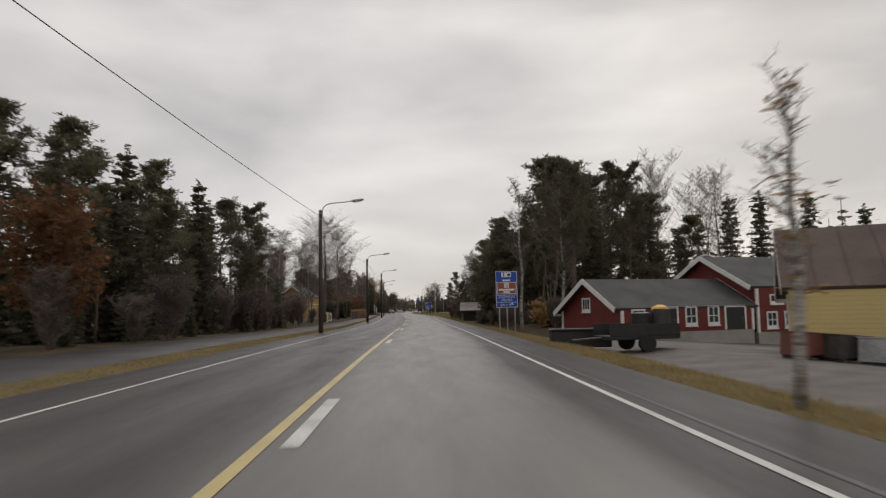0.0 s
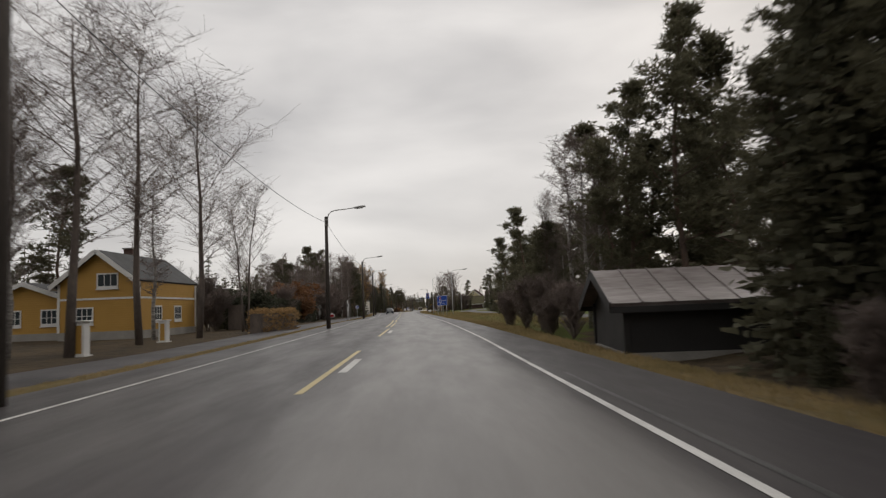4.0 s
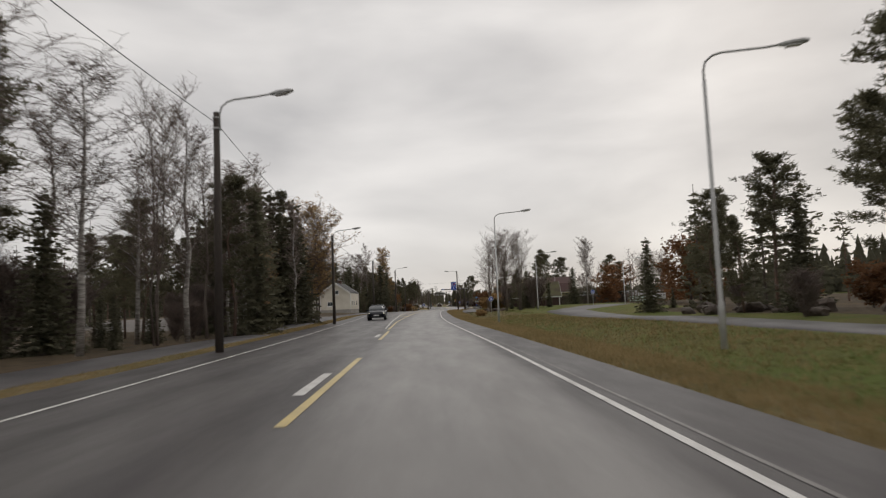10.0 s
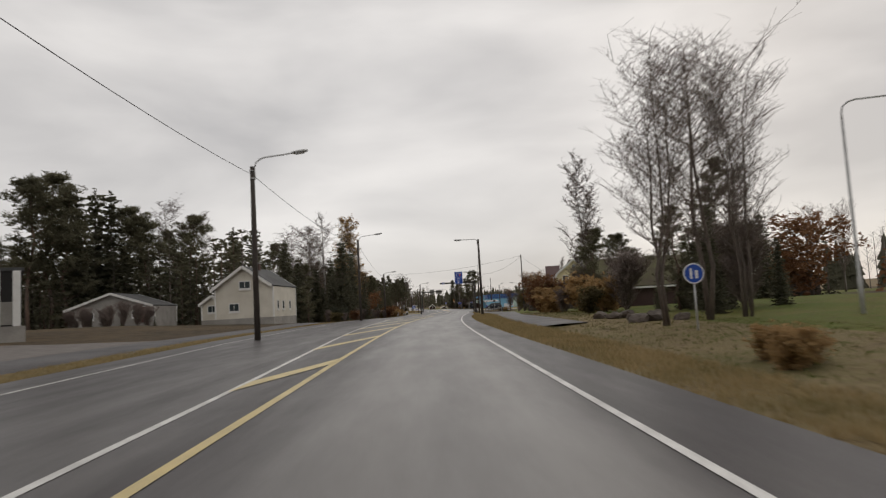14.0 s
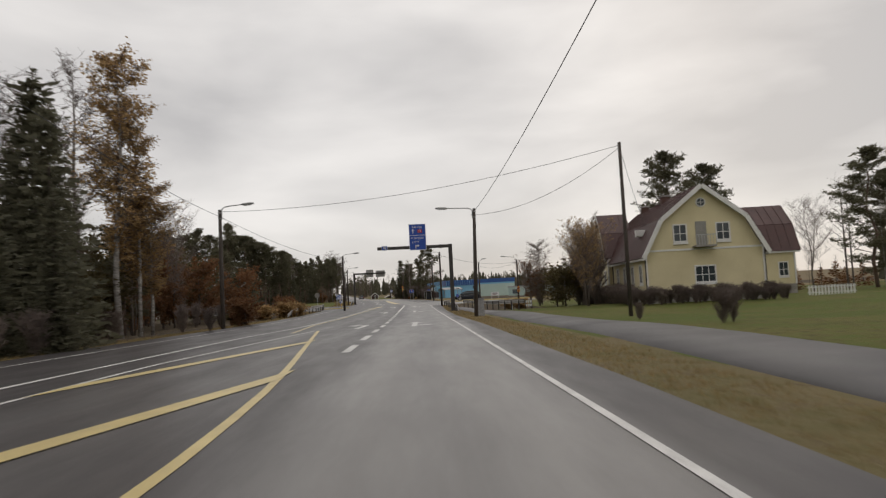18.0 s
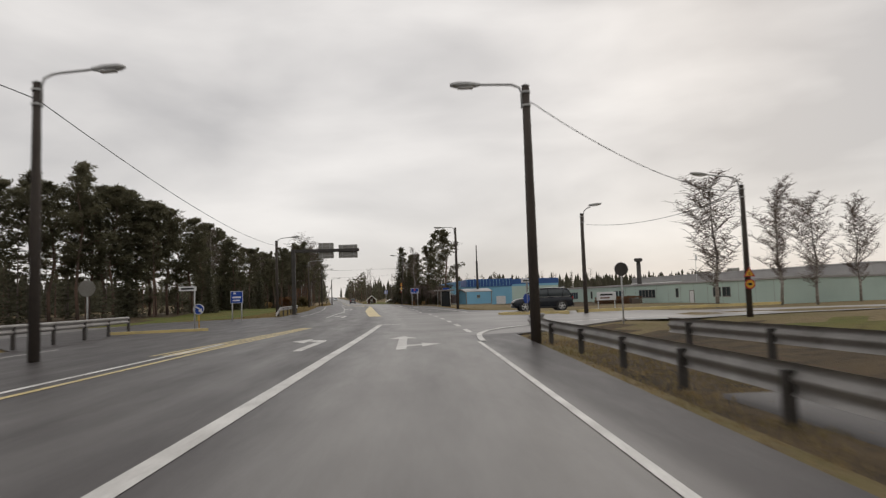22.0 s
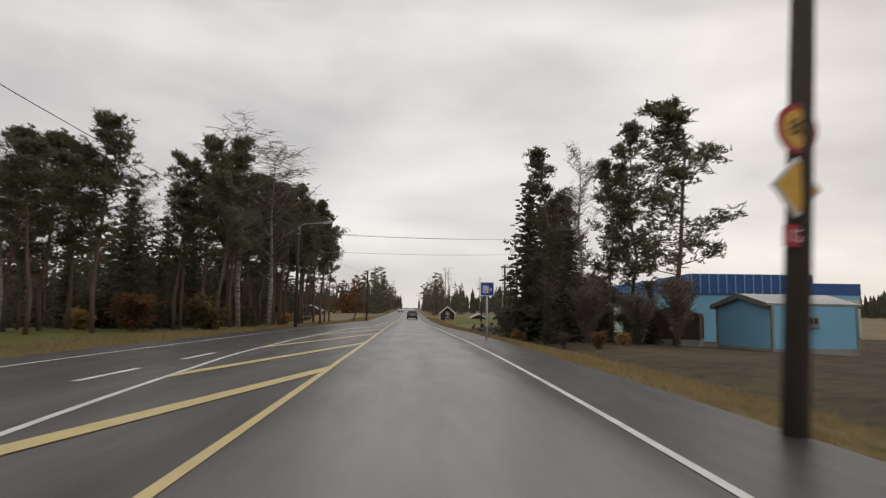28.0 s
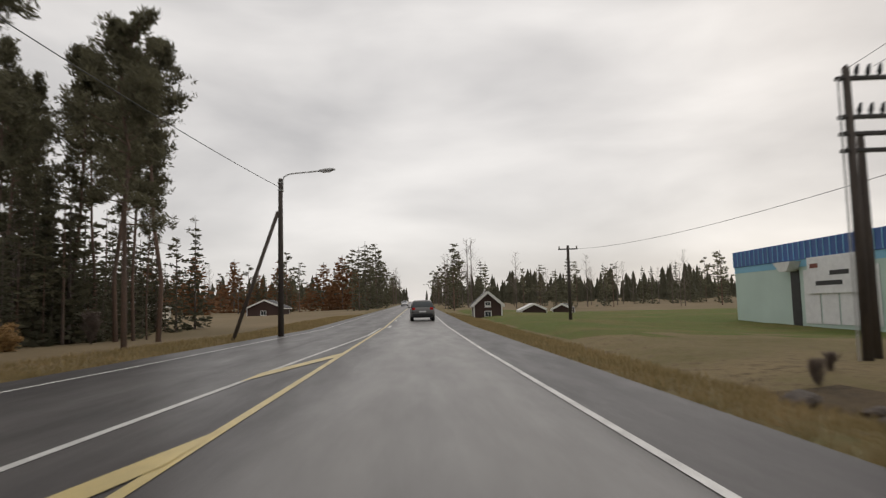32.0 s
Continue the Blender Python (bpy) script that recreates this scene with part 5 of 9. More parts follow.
# beyond the other verge
tree("thin", 0, 10.0, 4.7, wide=1.5, x=9.1)
grove(["pine", "pine", "spruce"], 11, 24, 58, 78, 16, 8, 13, 31)
grove(["spruce", "twiggy"], 6.0, 9.0, 68, 80, 10, 0.8, 1.6, 33)
grove(["pine", "spruce", "pine"], 7.6, 12, 72, 82, 12, 8, 13, 94, gap=1.3)
grove(["spruce"], 9.5, 14, 62, 80, 12, 4, 7, 95, gap=1.2)
wood(["birch", "bare", "spruce"], 22, 50, 62, 95, 20, 9, 13, 34)
grove(["pine", "spruce", "pine"], 10, 24, 95, 108, 18, 7, 13, 57)
grove(["twiggy"], 5.2, 6.4, 94, 108, 7, 1.6, 2.8, 58)
wood(["pine", "pine", "birch"], 24, 50, 112, 178, 40, 9, 12.5, 36)
grove(["pine", "spruce", "twiggy"], 20.5, 25, 112, 200, 22, 3, 7, 59)
wood(["pine", "spruce"], 24, 60, 178, 240, 34, 8, 12, 37)
grove(["shrub", "twiggy", "spruce"], 18.5, 30, 172, 240, 16, 1.2, 2.4, 38)
grove(["spruce", "twiggy"], 11, 18, 262, 276, 10, 2, 4.5, 39)
grove(["shrub", "twiggy"], 8.6, 12, 272, 292, 8, 1.5, 3, 60)
wood(["rust", "bare", "spruce", "bare"], 30, 90, 268, 320, 30, 5, 8.5, 40)
grove(["rust", "twiggy", "rust"], 11.5, 15.5, 352, 366, 7, 3.4, 4.6, 42)
wood(["bare", "birch"], 44, 80, 340, 380, 16, 8, 12, 43)
wood(["rust", "bare"], 34, 52, 372, 382, 16, 2.4, 4.0, 97)
grove(["spruce", "twiggy"], 6.6, 12, 494, 510, 12, 1.5, 3.6, 44)
grove(["shrub", "twiggy"], 5.6, 12, 486, 534, 9, 0.4, 0.9, 46)
wood(["spruce", "bare", "pine"], 14, 120, 660, 740, 60, 8.5, 13, 47)
wood(["spruce", "pine", "bare"], 6, 13, 640, 900, 40, 10, 15, 48)
grove(["spruce", "twiggy", "pine", "spruce"], -26, -14, 52, 88, 26, 3, 6.5, 71)
grove(["pine", "birch", "birch"], 9.5, 17, 48, 64, 9, 11, 14, 72, wide=0.65)
grove(["twiggy", "spruce"], 6.6, 12, 50, 66, 14, 1.2, 3.0, 73)
grove(["twiggy", "spruce", "twiggy"], 11, 15.5, 496, 512, 12, 2.0, 4.0, 74)
tree("birch", 0, 46.5, 10.5, v=2, x=9.38)
for x, y, h in ((-7.4, 242.6, 0.8), (-6.9, 243.1, 0.7), (-7.1, 244.0, 0.75)):
    tree("shrub", 0, y, h, v=2, x=x)
tree("birch", 0, 51.0, 11.5, v=0, x=12.88)
tree("shrub", 0, 53.7, 2.2, v=2, x=12.00)
wood(["spruce", "pine", "spruce"], -64, -30, 318, 346, 70, 11, 15, 81)
grove(["twiggy"], 6.4, 13, 516, 537, 16, 0.3, 0.6, 82)
grove(["spruce", "twiggy", "spruce"], 9.5, 12.0, 528, 532.5, 5, 1.3, 2.0, 91, gap=0.7)
grove(["shrub", "twiggy"], 13.5, 18, 527, 533, 7, 1.6, 2.6, 92, gap=0.9)
# trees of the first bend
for x, y, h, v, w in ((-12.67, 90.5, 13.5, 0, 1.25), (-14.07, 98.5, 15.6, 1, 1.15), (-13.20, 103.5, 13.8, 0, 1.2), (-16.04, 92, 11.0, 1, 1.0),):
    tree("tall", 0, y, h, v=v, wide=w, x=x)
for x, y, h, v, w in ((-13.51, 112, 10.5, 0, 1.2), (6.40, 102, 7.6, 1, 1.0), (28.75, 82, 20.5, 1, 1.0), (35.78, 84, 18.3, 0, 1.0), (38.30, 86, 19.3, 2, 1.0),):
    tree("bare", 0, y, h, v=v, wide=w, x=x)
for x, y, h, v, w in ((-23.81, 108, 11.6, 1, 0.9), (10.91, 95, 14.3, 3, 0.9), (9.06, 96, 11.0, 3, 0.9), (12.91, 95, 12.6, 4, 0.8), (8.67, 81, 6.8, 3, 0.8), (9.67, 81, 8.6, 1, 1.0), (10.19, 80, 8.4, 4, 0.9), (7.91, 95, 6.3, 3, 1.0), (5.39, 108, 7.5, 3, 1.0), (4.39, 110, 5.8, 3, 1.0), (6.20, 102, 5.8, 3, 1), (-20.09, 72, 14.0, 2, 1.0), (15.00, 74, 18.5, 1, 1.0), (17.77, 76, 18.6, 0, 1.0), (20.93, 78, 17.5, 1, 1.0), (24.39, 80, 18.9, 0, 1.0),):
    tree("pine", 0, y, h, v=v, wide=w, x=x)
for x, y, h, v, w in ((7.20, 101, 10.3, 2, 1.0), (7.70, 99, 10.3, 0, 1.0), (8.00, 97, 9.2, 2, 1.0), (-17.87, 78, 14.3, 0, 1.0), (-20.23, 76, 14.8, 2, 1.0), (-16.72, 84, 12.8, 0, 1.0), (-16.04, 92, 11.1, 2, 1.0), (-16.00, 104, 10.0, 0, 1.0),):
    tree("birch", 0, y, h, v=v, wide=w, x=x)
for x, y, h, v, w in ((33.22, 70, 13.4, 0, 1.0), (37.31, 72, 14.0, 2, 1.0), (42.41, 72, 13.8, 0, 1.0), (47.02, 70, 12.1, 1, 1.0), (34.75, 90, 12.0, 1, 1.0),):
    tree("spruce", 0, y, h, v=v, wide=w, x=x)
# mixed wood past the yellow house
for x, y, h, v, w in ((-27.06, 186, 13.6, 2, 0.9), (-25.75, 190, 12.9, 0, 0.9), (-30.36, 188, 10.6, 2, 1.0), (-21.93, 206, 10.2, 1, 0.9), (-29.46, 184, 8.3, 1, 1.0), (-27.74, 229, 13.5, 3, 0.8), (-26.11, 231, 13.4, 3, 0.7), (19.35, 190, 14.1, 1, 1.0), (18.90, 192, 14.5, 0, 1.0), (15.44, 188, 12.7, 1, 1.0), (15.25, 190, 14.0, 0, 1.0), (15.67, 196, 12.6, 1, 1.0), (14.09, 197, 13.6, 0, 0.9), (13.13, 200, 11.4, 1, 0.9), (14.03, 194, 9.7, 3, 1.0), (15.15, 190, 9.2, 3, 1.0), (16.74, 188, 9.3, 3, 1.0), (11.88, 210, 10.6, 0, 1.0),):
    tree("pine", 0, y, h, v=v, wide=w, x=x)
for x, y, h, v, w in ((9.42, 214, 9.1, 1, 1.0), (10.45, 212, 6.6, 3, 1.0), (14.40, 192, 6.0, 3, 1.0), (19.02, 240, 10.5, 1, 1.0), (19.16, 245, 9.7, 0, 1.0), (17.52, 240, 5.9, 3, 1.0),):
    tree("pine", 0, y, h, v=v, wide=w, x=x)
for x, y, h, v, w in ((-21.19, 208, 9.6, 1, 1.0), (-24.30, 192, 6.7, 1, 1.0), (-28.25, 228, 12.1, 1, 1.0), (-27.33, 230, 13.1, 1, 1.0), (-25.70, 232, 12.4, 1, 1.0), (-28.27, 226, 8.7, 1, 1.0), (-25.55, 228, 10.0, 0, 1.0), (-25.76, 234, 9.4, 1, 1.0), (-27.70, 223, 8.5, 1, 1.0), (7.73, 226, 6.6, 1, 1.0), (12.51, 208, 7.6, 1, 1.0), (13.10, 198, 5.6, 1, 1.0),):
    tree("spruce", 0, y, h, v=v, wide=w, x=x)
for x, y, h, v, w in ((-35.15, 190, 13.6, 0, 1.0), (-31.96, 188, 12.4, 2, 1.0), (-25.16, 186, 12.9, 0, 1.0), (-22.66, 186, 12.8, 1, 1.0), (-21.55, 190, 12.2, 0, 1.0), (-26.05, 195, 11.9, 2, 1.0), (-22.07, 200, 12.4, 2, 1.0), (-24.77, 200, 11.1, 0, 1.0), (-24.45, 228, 11.7, 2, 1.0), (-24.15, 212, 12.2, 0, 1.0), (-24.18, 214, 13.4, 1, 1.0), (-27.05, 220, 14.0, 2, 1.0), (-26.09, 222, 14.2, 2, 1.0), (-24.19, 211, 10.8, 2, 1.0),):
    tree("birch", 0, y, h, v=v, wide=w, x=x)
for x, y, h, v, w in ((-21.73, 196, 12.3, 1, 0.9), (-22.75, 204, 11.2, 2, 1.0), (-25.08, 214, 10.8, 1, 0.8),):
    tree("bare", 0, y, h, v=v, wide=w, x=x)
for x, y, h, v, w in ((-25.51, 237, 12.4, 0, 1.2), (-25.38, 240, 9.3, 0, 1.2), (-24.21, 218, 6.1, 0, 1.0),):
    tree("yellowing", 0, y, h, v=v, wide=w, x=x)
for x, y, h, v, w in ((22.25, 262, 9.8, 0, 1.1), (22.52, 258, 8.7, 0, 1.0),):
    tree("rust", 0, y, h, v=v, wide=w, x=x)
# pines beyond the parallel lane
for x, y, h, v, w in ((13.67, 172, 13.5, 1, 0.9), (15.89, 168, 11.7, 1, 1.0), (20.53, 161, 16.0, 0, 1.0), (21.07, 156, 14.8, 1, 1.0), (16.89, 178, 15.1, 1, 1.0), (12.37, 196, 14.1, 1, 1.0), (19.71, 164, 13.9, 3, 1.0), (17.47, 172, 11.6, 3, 1.0), (12.53, 176, 10.4, 3, 1.0), (20.15, 158, 9.9, 3, 1.0),):
    tree("pine", 0, y, h, v=v, wide=w, x=x)
for x, y, h, v, w in ((15.58, 171, 15.0, 0, 1.0), (16.40, 166, 13.9, 1, 1.0), (19.48, 170, 16.1, 0, 1.0),):
    tree("birch", 0, y, h, v=v, wide=w, x=x)
for x, y, h, v, w in ((15.04, 184, 10.2, 1, 1.0),):
    tree("spruce", 0, y, h, v=v, wide=w, x=x)
# broadleaf clump beside the path and woods behind the white house
for x, y, h, v, w in ((-6.0, 255, 9.9, 1, 1.35), (-3.7, 257, 11.2, 0, 1.45), (-1.9, 258, 11.0, 1, 1.25), (27.13, 310, 10.5, 0, 1.0), (31.46, 312, 11.1, 1, 1.0), (33.51, 300, 8.4, 1, 1.0),):
    tree("bare", 0, y, h, v=v, wide=w, x=x)
for x, y, h, v, w in ((2.46, 272, 9.1, 3, 0.8), (-1.49, 268, 5.9, 3, 1.0), (-3.09, 284, 6.6, 3, 1.0), (-0.95, 283, 6.0, 3, 1.0), (-68.28, 316, 22.4, 1, 1.0), (-68.54, 312, 20.5, 1, 1.0), (-60.80, 326, 17.6, 1, 1.0), (-55.84, 332, 18.8, 1, 1.0), (-62.05, 324, 18.8, 1, 1.0), (-66.48, 316, 18.8, 3, 1.0), (-57.90, 330, 15.8, 3, 1.0), (-49.05, 350, 15.5, 3, 1.0), (-37.85, 328, 8.9, 3, 1.0), (-33.61, 314, 5.9, 3, 1.0),):
    tree("pine", 0, y, h, v=v, wide=w, x=x)
for x, y, h, v, w in ((-0.32, 266, 5.7, 1, 1.0), (8.36, 280, 6.3, 1, 1.2), (33.41, 300, 5.9, 1, 1.0), (39.12, 305, 5.9, 0, 1.0), (-65.95, 318, 19.5, 1, 1.0), (-65.69, 322, 20.6, 0, 1.0), (-63.39, 322, 20.1, 1, 1.0), (-53.88, 344, 17.8, 1, 1.0), (-50.57, 345, 18.1, 1, 1.0), (-31.85, 328, 12.1, 1, 1.15), (-30.10, 326, 10.0, 1, 1.0), (-34.00, 330, 9.6, 1, 1.0), (-27.79, 322, 5.6, 1, 1.0), (-30.09, 322, 6.4, 1, 1.2), (-37.55, 318, 11.1, 1, 1.0), (-39.09, 322, 10.5, 1, 1.0), (-40.40, 330, 10.5, 1, 1.0), (-35.40, 326, 8.1, 1, 1.2),):
    tree("spruce", 0, y, h, v=v, wide=w, x=x)
for x, y, h, v, w in ((-36.32, 320, 9.0, 1, 1.0), (-32.19, 322, 6.4, 1, 1.3),):
    tree("spruce", 0, y, h, v=v, wide=w, x=x)
for x, y, h, v, w in ((13.16, 296, 13.1, 0, 0.8), (-3.56, 286, 12.1, 1, 0.8),):
    tree("park", 0, y, h, v=v, wide=w, x=x)
for x, y, h, v, w in ((17.61, 292, 7.4, 0, 1.2),):
    tree("rust", 0, y, h, v=v, wide=w, x=x)
for x, y, h, v, w in ((-59.50, 330, 21.8, 0, 1.0), (-56.17, 336, 19.6, 2, 1.0), (-38.16, 334, 16.6, 0, 1.1), (-41.99, 338, 16.8, 1, 1.0), (-39.50, 340, 17.6, 0, 1.0), (-42.67, 336, 14.4, 2, 1.0), (-38.28, 344, 19.1, 2, 1.0),):
    tree("birch", 0, y, h, v=v, wide=w, x=x)
for x, y, h, v, w in ((-32.69, 338, 17.6, 0, 0.9), (-31.70, 340, 9.6, 0, 1.0), (-32.00, 339, 13.2, 0, 0.8),):
    tree("gold", 0, y, h, v=v, wide=w, x=x)
# trees beside the yellow gambrel house
for x, y, h, v, w in ((12.32, 370, 16.3, 1, 0.9), (17.51, 372, 15.2, 1, 0.9), (52.87, 385, 14.0, 1, 1.0),):
    tree("pine", 0, y, h, v=v, wide=w, x=x)
for x, y, h, v, w in ((24.4, 365, 9.5, 0, 1.2), (47.01, 380, 15.5, 0, 1.0), (44.31, 380, 13.9, 1, 1.0), (3.60, 376, 4.3, 0, 1.0),):
    tree("bare", 0, y, h, v=v, wide=w, x=x)
for x, y, h, v, w in ((31.06, 365, 14.6, 3, 1.15), (33.75, 366, 12.5, 4, 1.1),):
    tree("pine", 0, y, h, v=v, wide=w, x=x)
for x, y, h, v, w in ((-2.9, 348.6, 5.6, 0, 0.72), (-1.6, 354.6, 5.7, 0, 0.75), (-6.0, 355.6, 3.8, 1, 0.8),):
    tree("fruit", 0, y, h, v=v, wide=w, x=x)
for x, y, h, v, w in ((5.0, 411, 10.0, 0, 1.2), (17.6, 426, 11.4, 1, 1.15), (24.6, 432, 12.0, 0, 1.1), (31.8, 436, 11.0, 1, 1.1), (8.20, 388, 10.7, 1, 0.75),):
    tree("park", 0, y, h, v=v, wide=w, x=x)
# pine wood past the junction
for x, y, h, v, w in ((-66.38, 432, 16.7, 1, 1.0), (-67.14, 436, 17.9, 1, 1.0), (-64.61, 440, 17.1, 1, 1.0), (-63.32, 445, 18.2, 0, 1.0), (-59.55, 442, 16.8, 1, 1.0), (-56.25, 442, 18.9, 0, 0.9), (-55.31, 446, 16.9, 1, 1.0), (-53.20, 448, 16.4, 1, 1.0), (-51.38, 450, 15.4, 1, 1.0), (-49.86, 452, 14.5, 0, 1.0), (-47.74, 455, 13.4, 1, 1.0), (-53.62, 445, 16.6, 1, 0.9), (-52.59, 449, 16.2, 3, 1.0), (-50.09, 449, 14.7, 1, 0.9), (-49.64, 455, 12.8, 3, 1.0), (-49.15, 465, 13.8, 1, 1.0), (-45.45, 466, 10.9, 1, 1.0), (-57.01, 446, 15.7, 1, 1.0),):
    tree("pine", 0, y, h, v=v, wide=w, x=x)
for x, y, h, v, w in ((-45.46, 452, 10.7, 1, 0.9), (-50.31, 470, 12.1, 1, 1.0), (-48.90, 472, 13.2, 1, 1.0), (-46.97, 476, 10.7, 2, 1.0), (-46.17, 478, 10.6, 2, 1.0), (-43.31, 490, 11.6, 0, 0.9), (-47.30, 489, 10.6, 2, 1.0), (-46.92, 491, 10.9, 2, 1.0), (-46.82, 493, 11.0, 0, 1.0), (-43.78, 486, 9.0, 2, 1.0), (-44.44, 501, 12.1, 0, 0.8), (-42.84, 501, 13.4, 0, 0.8), (-41.84, 503, 13.8, 0, 0.8), (-41.87, 511, 12.4, 0, 0.7), (-40.45, 498, 10.3, 2, 1.0), (-42.74, 497, 9.1, 2, 1.0), (-44.40, 520, 13.4, 2, 0.8), (-43.44, 523, 14.6, 2, 0.8),):
    tree("pine", 0, y, h, v=v, wide=w, x=x)
for x, y, h, v, w in ((-49.22, 552, 15.0, 2, 0.7), (-46.54, 513, 12.7, 0, 1.0), (-45.63, 514, 10.9, 2, 1.0), (-45.89, 516, 12.6, 0, 1.0), (-45.55, 518, 14.4, 2, 0.9), (-45.66, 522, 13.7, 0, 1.0), (-45.68, 525, 15.0, 2, 1.0), (-46.64, 534, 14.2, 0, 0.8), (-46.27, 537, 14.4, 2, 0.8), (-46.55, 545, 12.9, 0, 0.7),):
    tree("pine", 0, y, h, v=v, wide=w, x=x)
for x, y, h, v, w in ((-52.31, 446, 10.1, 1, 1.0), (-48.60, 460, 7.5, 1, 1.0), (-43.78, 450, 6.4, 1, 1.0), (-50.13, 468, 7.5, 1, 1.0), (-46.41, 470, 7.1, 1, 1.0), (-44.96, 480, 6.8, 1, 1.0), (-47.65, 500, 9.6, 1, 1.0),):
    tree("spruce", 0, y, h, v=v, wide=w, x=x)
for x, y, h, v, w in ((-45.43, 456, 11.6, 2, 1.0), (-46.79, 488, 10.5, 0, 1.0), (-52.51, 508, 13.1, 0, 1.0), (-42.53, 506, 16.3, 1, 1.0), (-41.01, 508, 15.3, 1, 1.0),):
    tree("birch", 0, y, h, v=v, wide=w, x=x)
for x, y, h, v, w in ((-43.0, 516, 13.2, 2, 0.8), (-42.6, 520.5, 12.0, 0, 0.7), (-43.4, 510, 12.6, 2, 0.7), (-42.2, 526, 13.4, 2, 0.75)):
    tree("pine", 0, y, h, v=v, wide=w, x=x)
# pines where the fields begin
for x, y, h, v, w in ((-53.92, 556, 18.6, 2, 0.61), (-53.52, 557, 17.0, 0, 0.48), (-56.42, 556, 17.3, 2, 0.61), (-57.32, 559, 18.0, 2, 0.48), (-61.72, 560, 16.8, 0, 0.48), (-58.12, 553, 16.5, 2, 0.54), (-56.12, 550, 13.3, 0, 0.68), (-53.32, 558, 12.2, 2, 0.34), (-67.82, 566, 18.5, 0, 0.68), (-20.45, 499, 12.0, 3, 0.75), (-12.24, 502, 16.1, 4, 1.0), (-14.03, 506, 15.6, 3, 0.7), (-15.73, 505, 12.9, 3, 0.7), (-19.23, 519, 11.6, 3, 0.7), (-19.16, 522, 12.0, 3, 0.7), (-18.53, 514, 11.7, 3, 0.8), (-18.59, 516, 11.8, 3, 0.8), (-18.67, 511, 8.9, 3, 0.8),):
    tree("pine", 0, y, h, v=v, wide=w, x=x)
for x, y, h, v, w in ((-19.32, 507, 8.1, 1, 0.9), (-19.25, 530, 9.0, 3, 0.8), (-19.73, 527, 7.7, 3, 0.8),):
    tree("pine", 0, y, h, v=v, wide=w, x=x)
for x, y, h, v, w in ((-58.12, 556, 9.7, 0, 0.68), (-21.34, 502, 10.7, 1, 1.0), (-19.24, 497, 6.6, 1, 1.0), (-20.24, 523, 8.6, 1, 1.0), (-19.81, 515, 6.5, 1, 1.0), (-19.62, 531, 6.4, 1, 1.0), (-20.00, 528, 5.3, 1, 1.0),):
    tree("spruce", 0, y, h, v=v, wide=w, x=x)
for x, y, h, v, w in ((-18.45, 498.6, 11.7, 2, 1.0),):
    tree("birch", 0, y, h, v=v, wide=w, x=x)



# ---- buildings ----
def window_part(parent, m, w, h, frame=WHITE_TRIM, cols=2, rows=1, proud=0.05, edge=0.09, sill=True):
    """A window whose outer face lies in the plane y = 0 of m and looks towards -y."""
    f = Shape()
    for a in ((-w / 2 - edge, 0, w + 2 * edge, edge), (-w / 2 - edge, h - edge, w + 2 * edge, edge)):
        f.box(a[0], -proud, a[1] - (0 if a[1] else edge), a[0] + a[2], 0.02, a[1] + a[3], m, 0.008)
    for x in (-w / 2 - edge, w / 2):
        f.box(x, -proud, 0, x + edge, 0.02, h - edge, m, 0.008)
    win = part("window", f, frame, parent)
    bar = 0.045
    for c in range(1, cols):
        x = -w / 2 + w * c / cols
        part("mullion", Shape().box(x - bar / 2, -proud + 0.012, 0, x + bar / 2, 0.01, h - edge, m), frame, win)
    for r in range(1, rows):
        z = (h - edge) * r / rows
        part("glazing_bar", Shape().box(-w / 2, -proud + 0.016, z - bar / 2, w / 2, 0.01, z + bar / 2, m), frame, win)
    part("pane", Shape().box(-w / 2, -0.02, 0, w / 2, -0.008, h - edge, m), WINDOW, win)
    if sill:
        part("sill", Shape().box(-w / 2 - edge - 0.03, -proud - 0.05, -edge - 0.05, w / 2 + edge + 0.03, 0.0, -edge, m), frame, win)
    return win


def door_part(parent, m, w, h, leaf, frame=WHITE_TRIM, handle=True):
    f = Shape()
    f.box(-w / 2 - 0.1, -0.05, 0, -w / 2, 0.02, h, m)
    f.box(w / 2, -0.05, 0, w / 2 + 0.1, 0.02, h, m)
    f.box(-w / 2 - 0.1, -0.05, h, w / 2 + 0.1, 0.02, h + 0.1, m)
    fr = part("door_frame", f, frame, parent)
    d = part("door", Shape().box(-w / 2, -0.025, 0, w / 2, 0.0, h, m), leaf, parent)
    if handle:
        part("door_handle", Shape().box(w / 2 - 0.16, -0.07, h * 0.48, w / 2 - 0.08, -0.025, h * 0.5, m), GALV, d)
    return fr


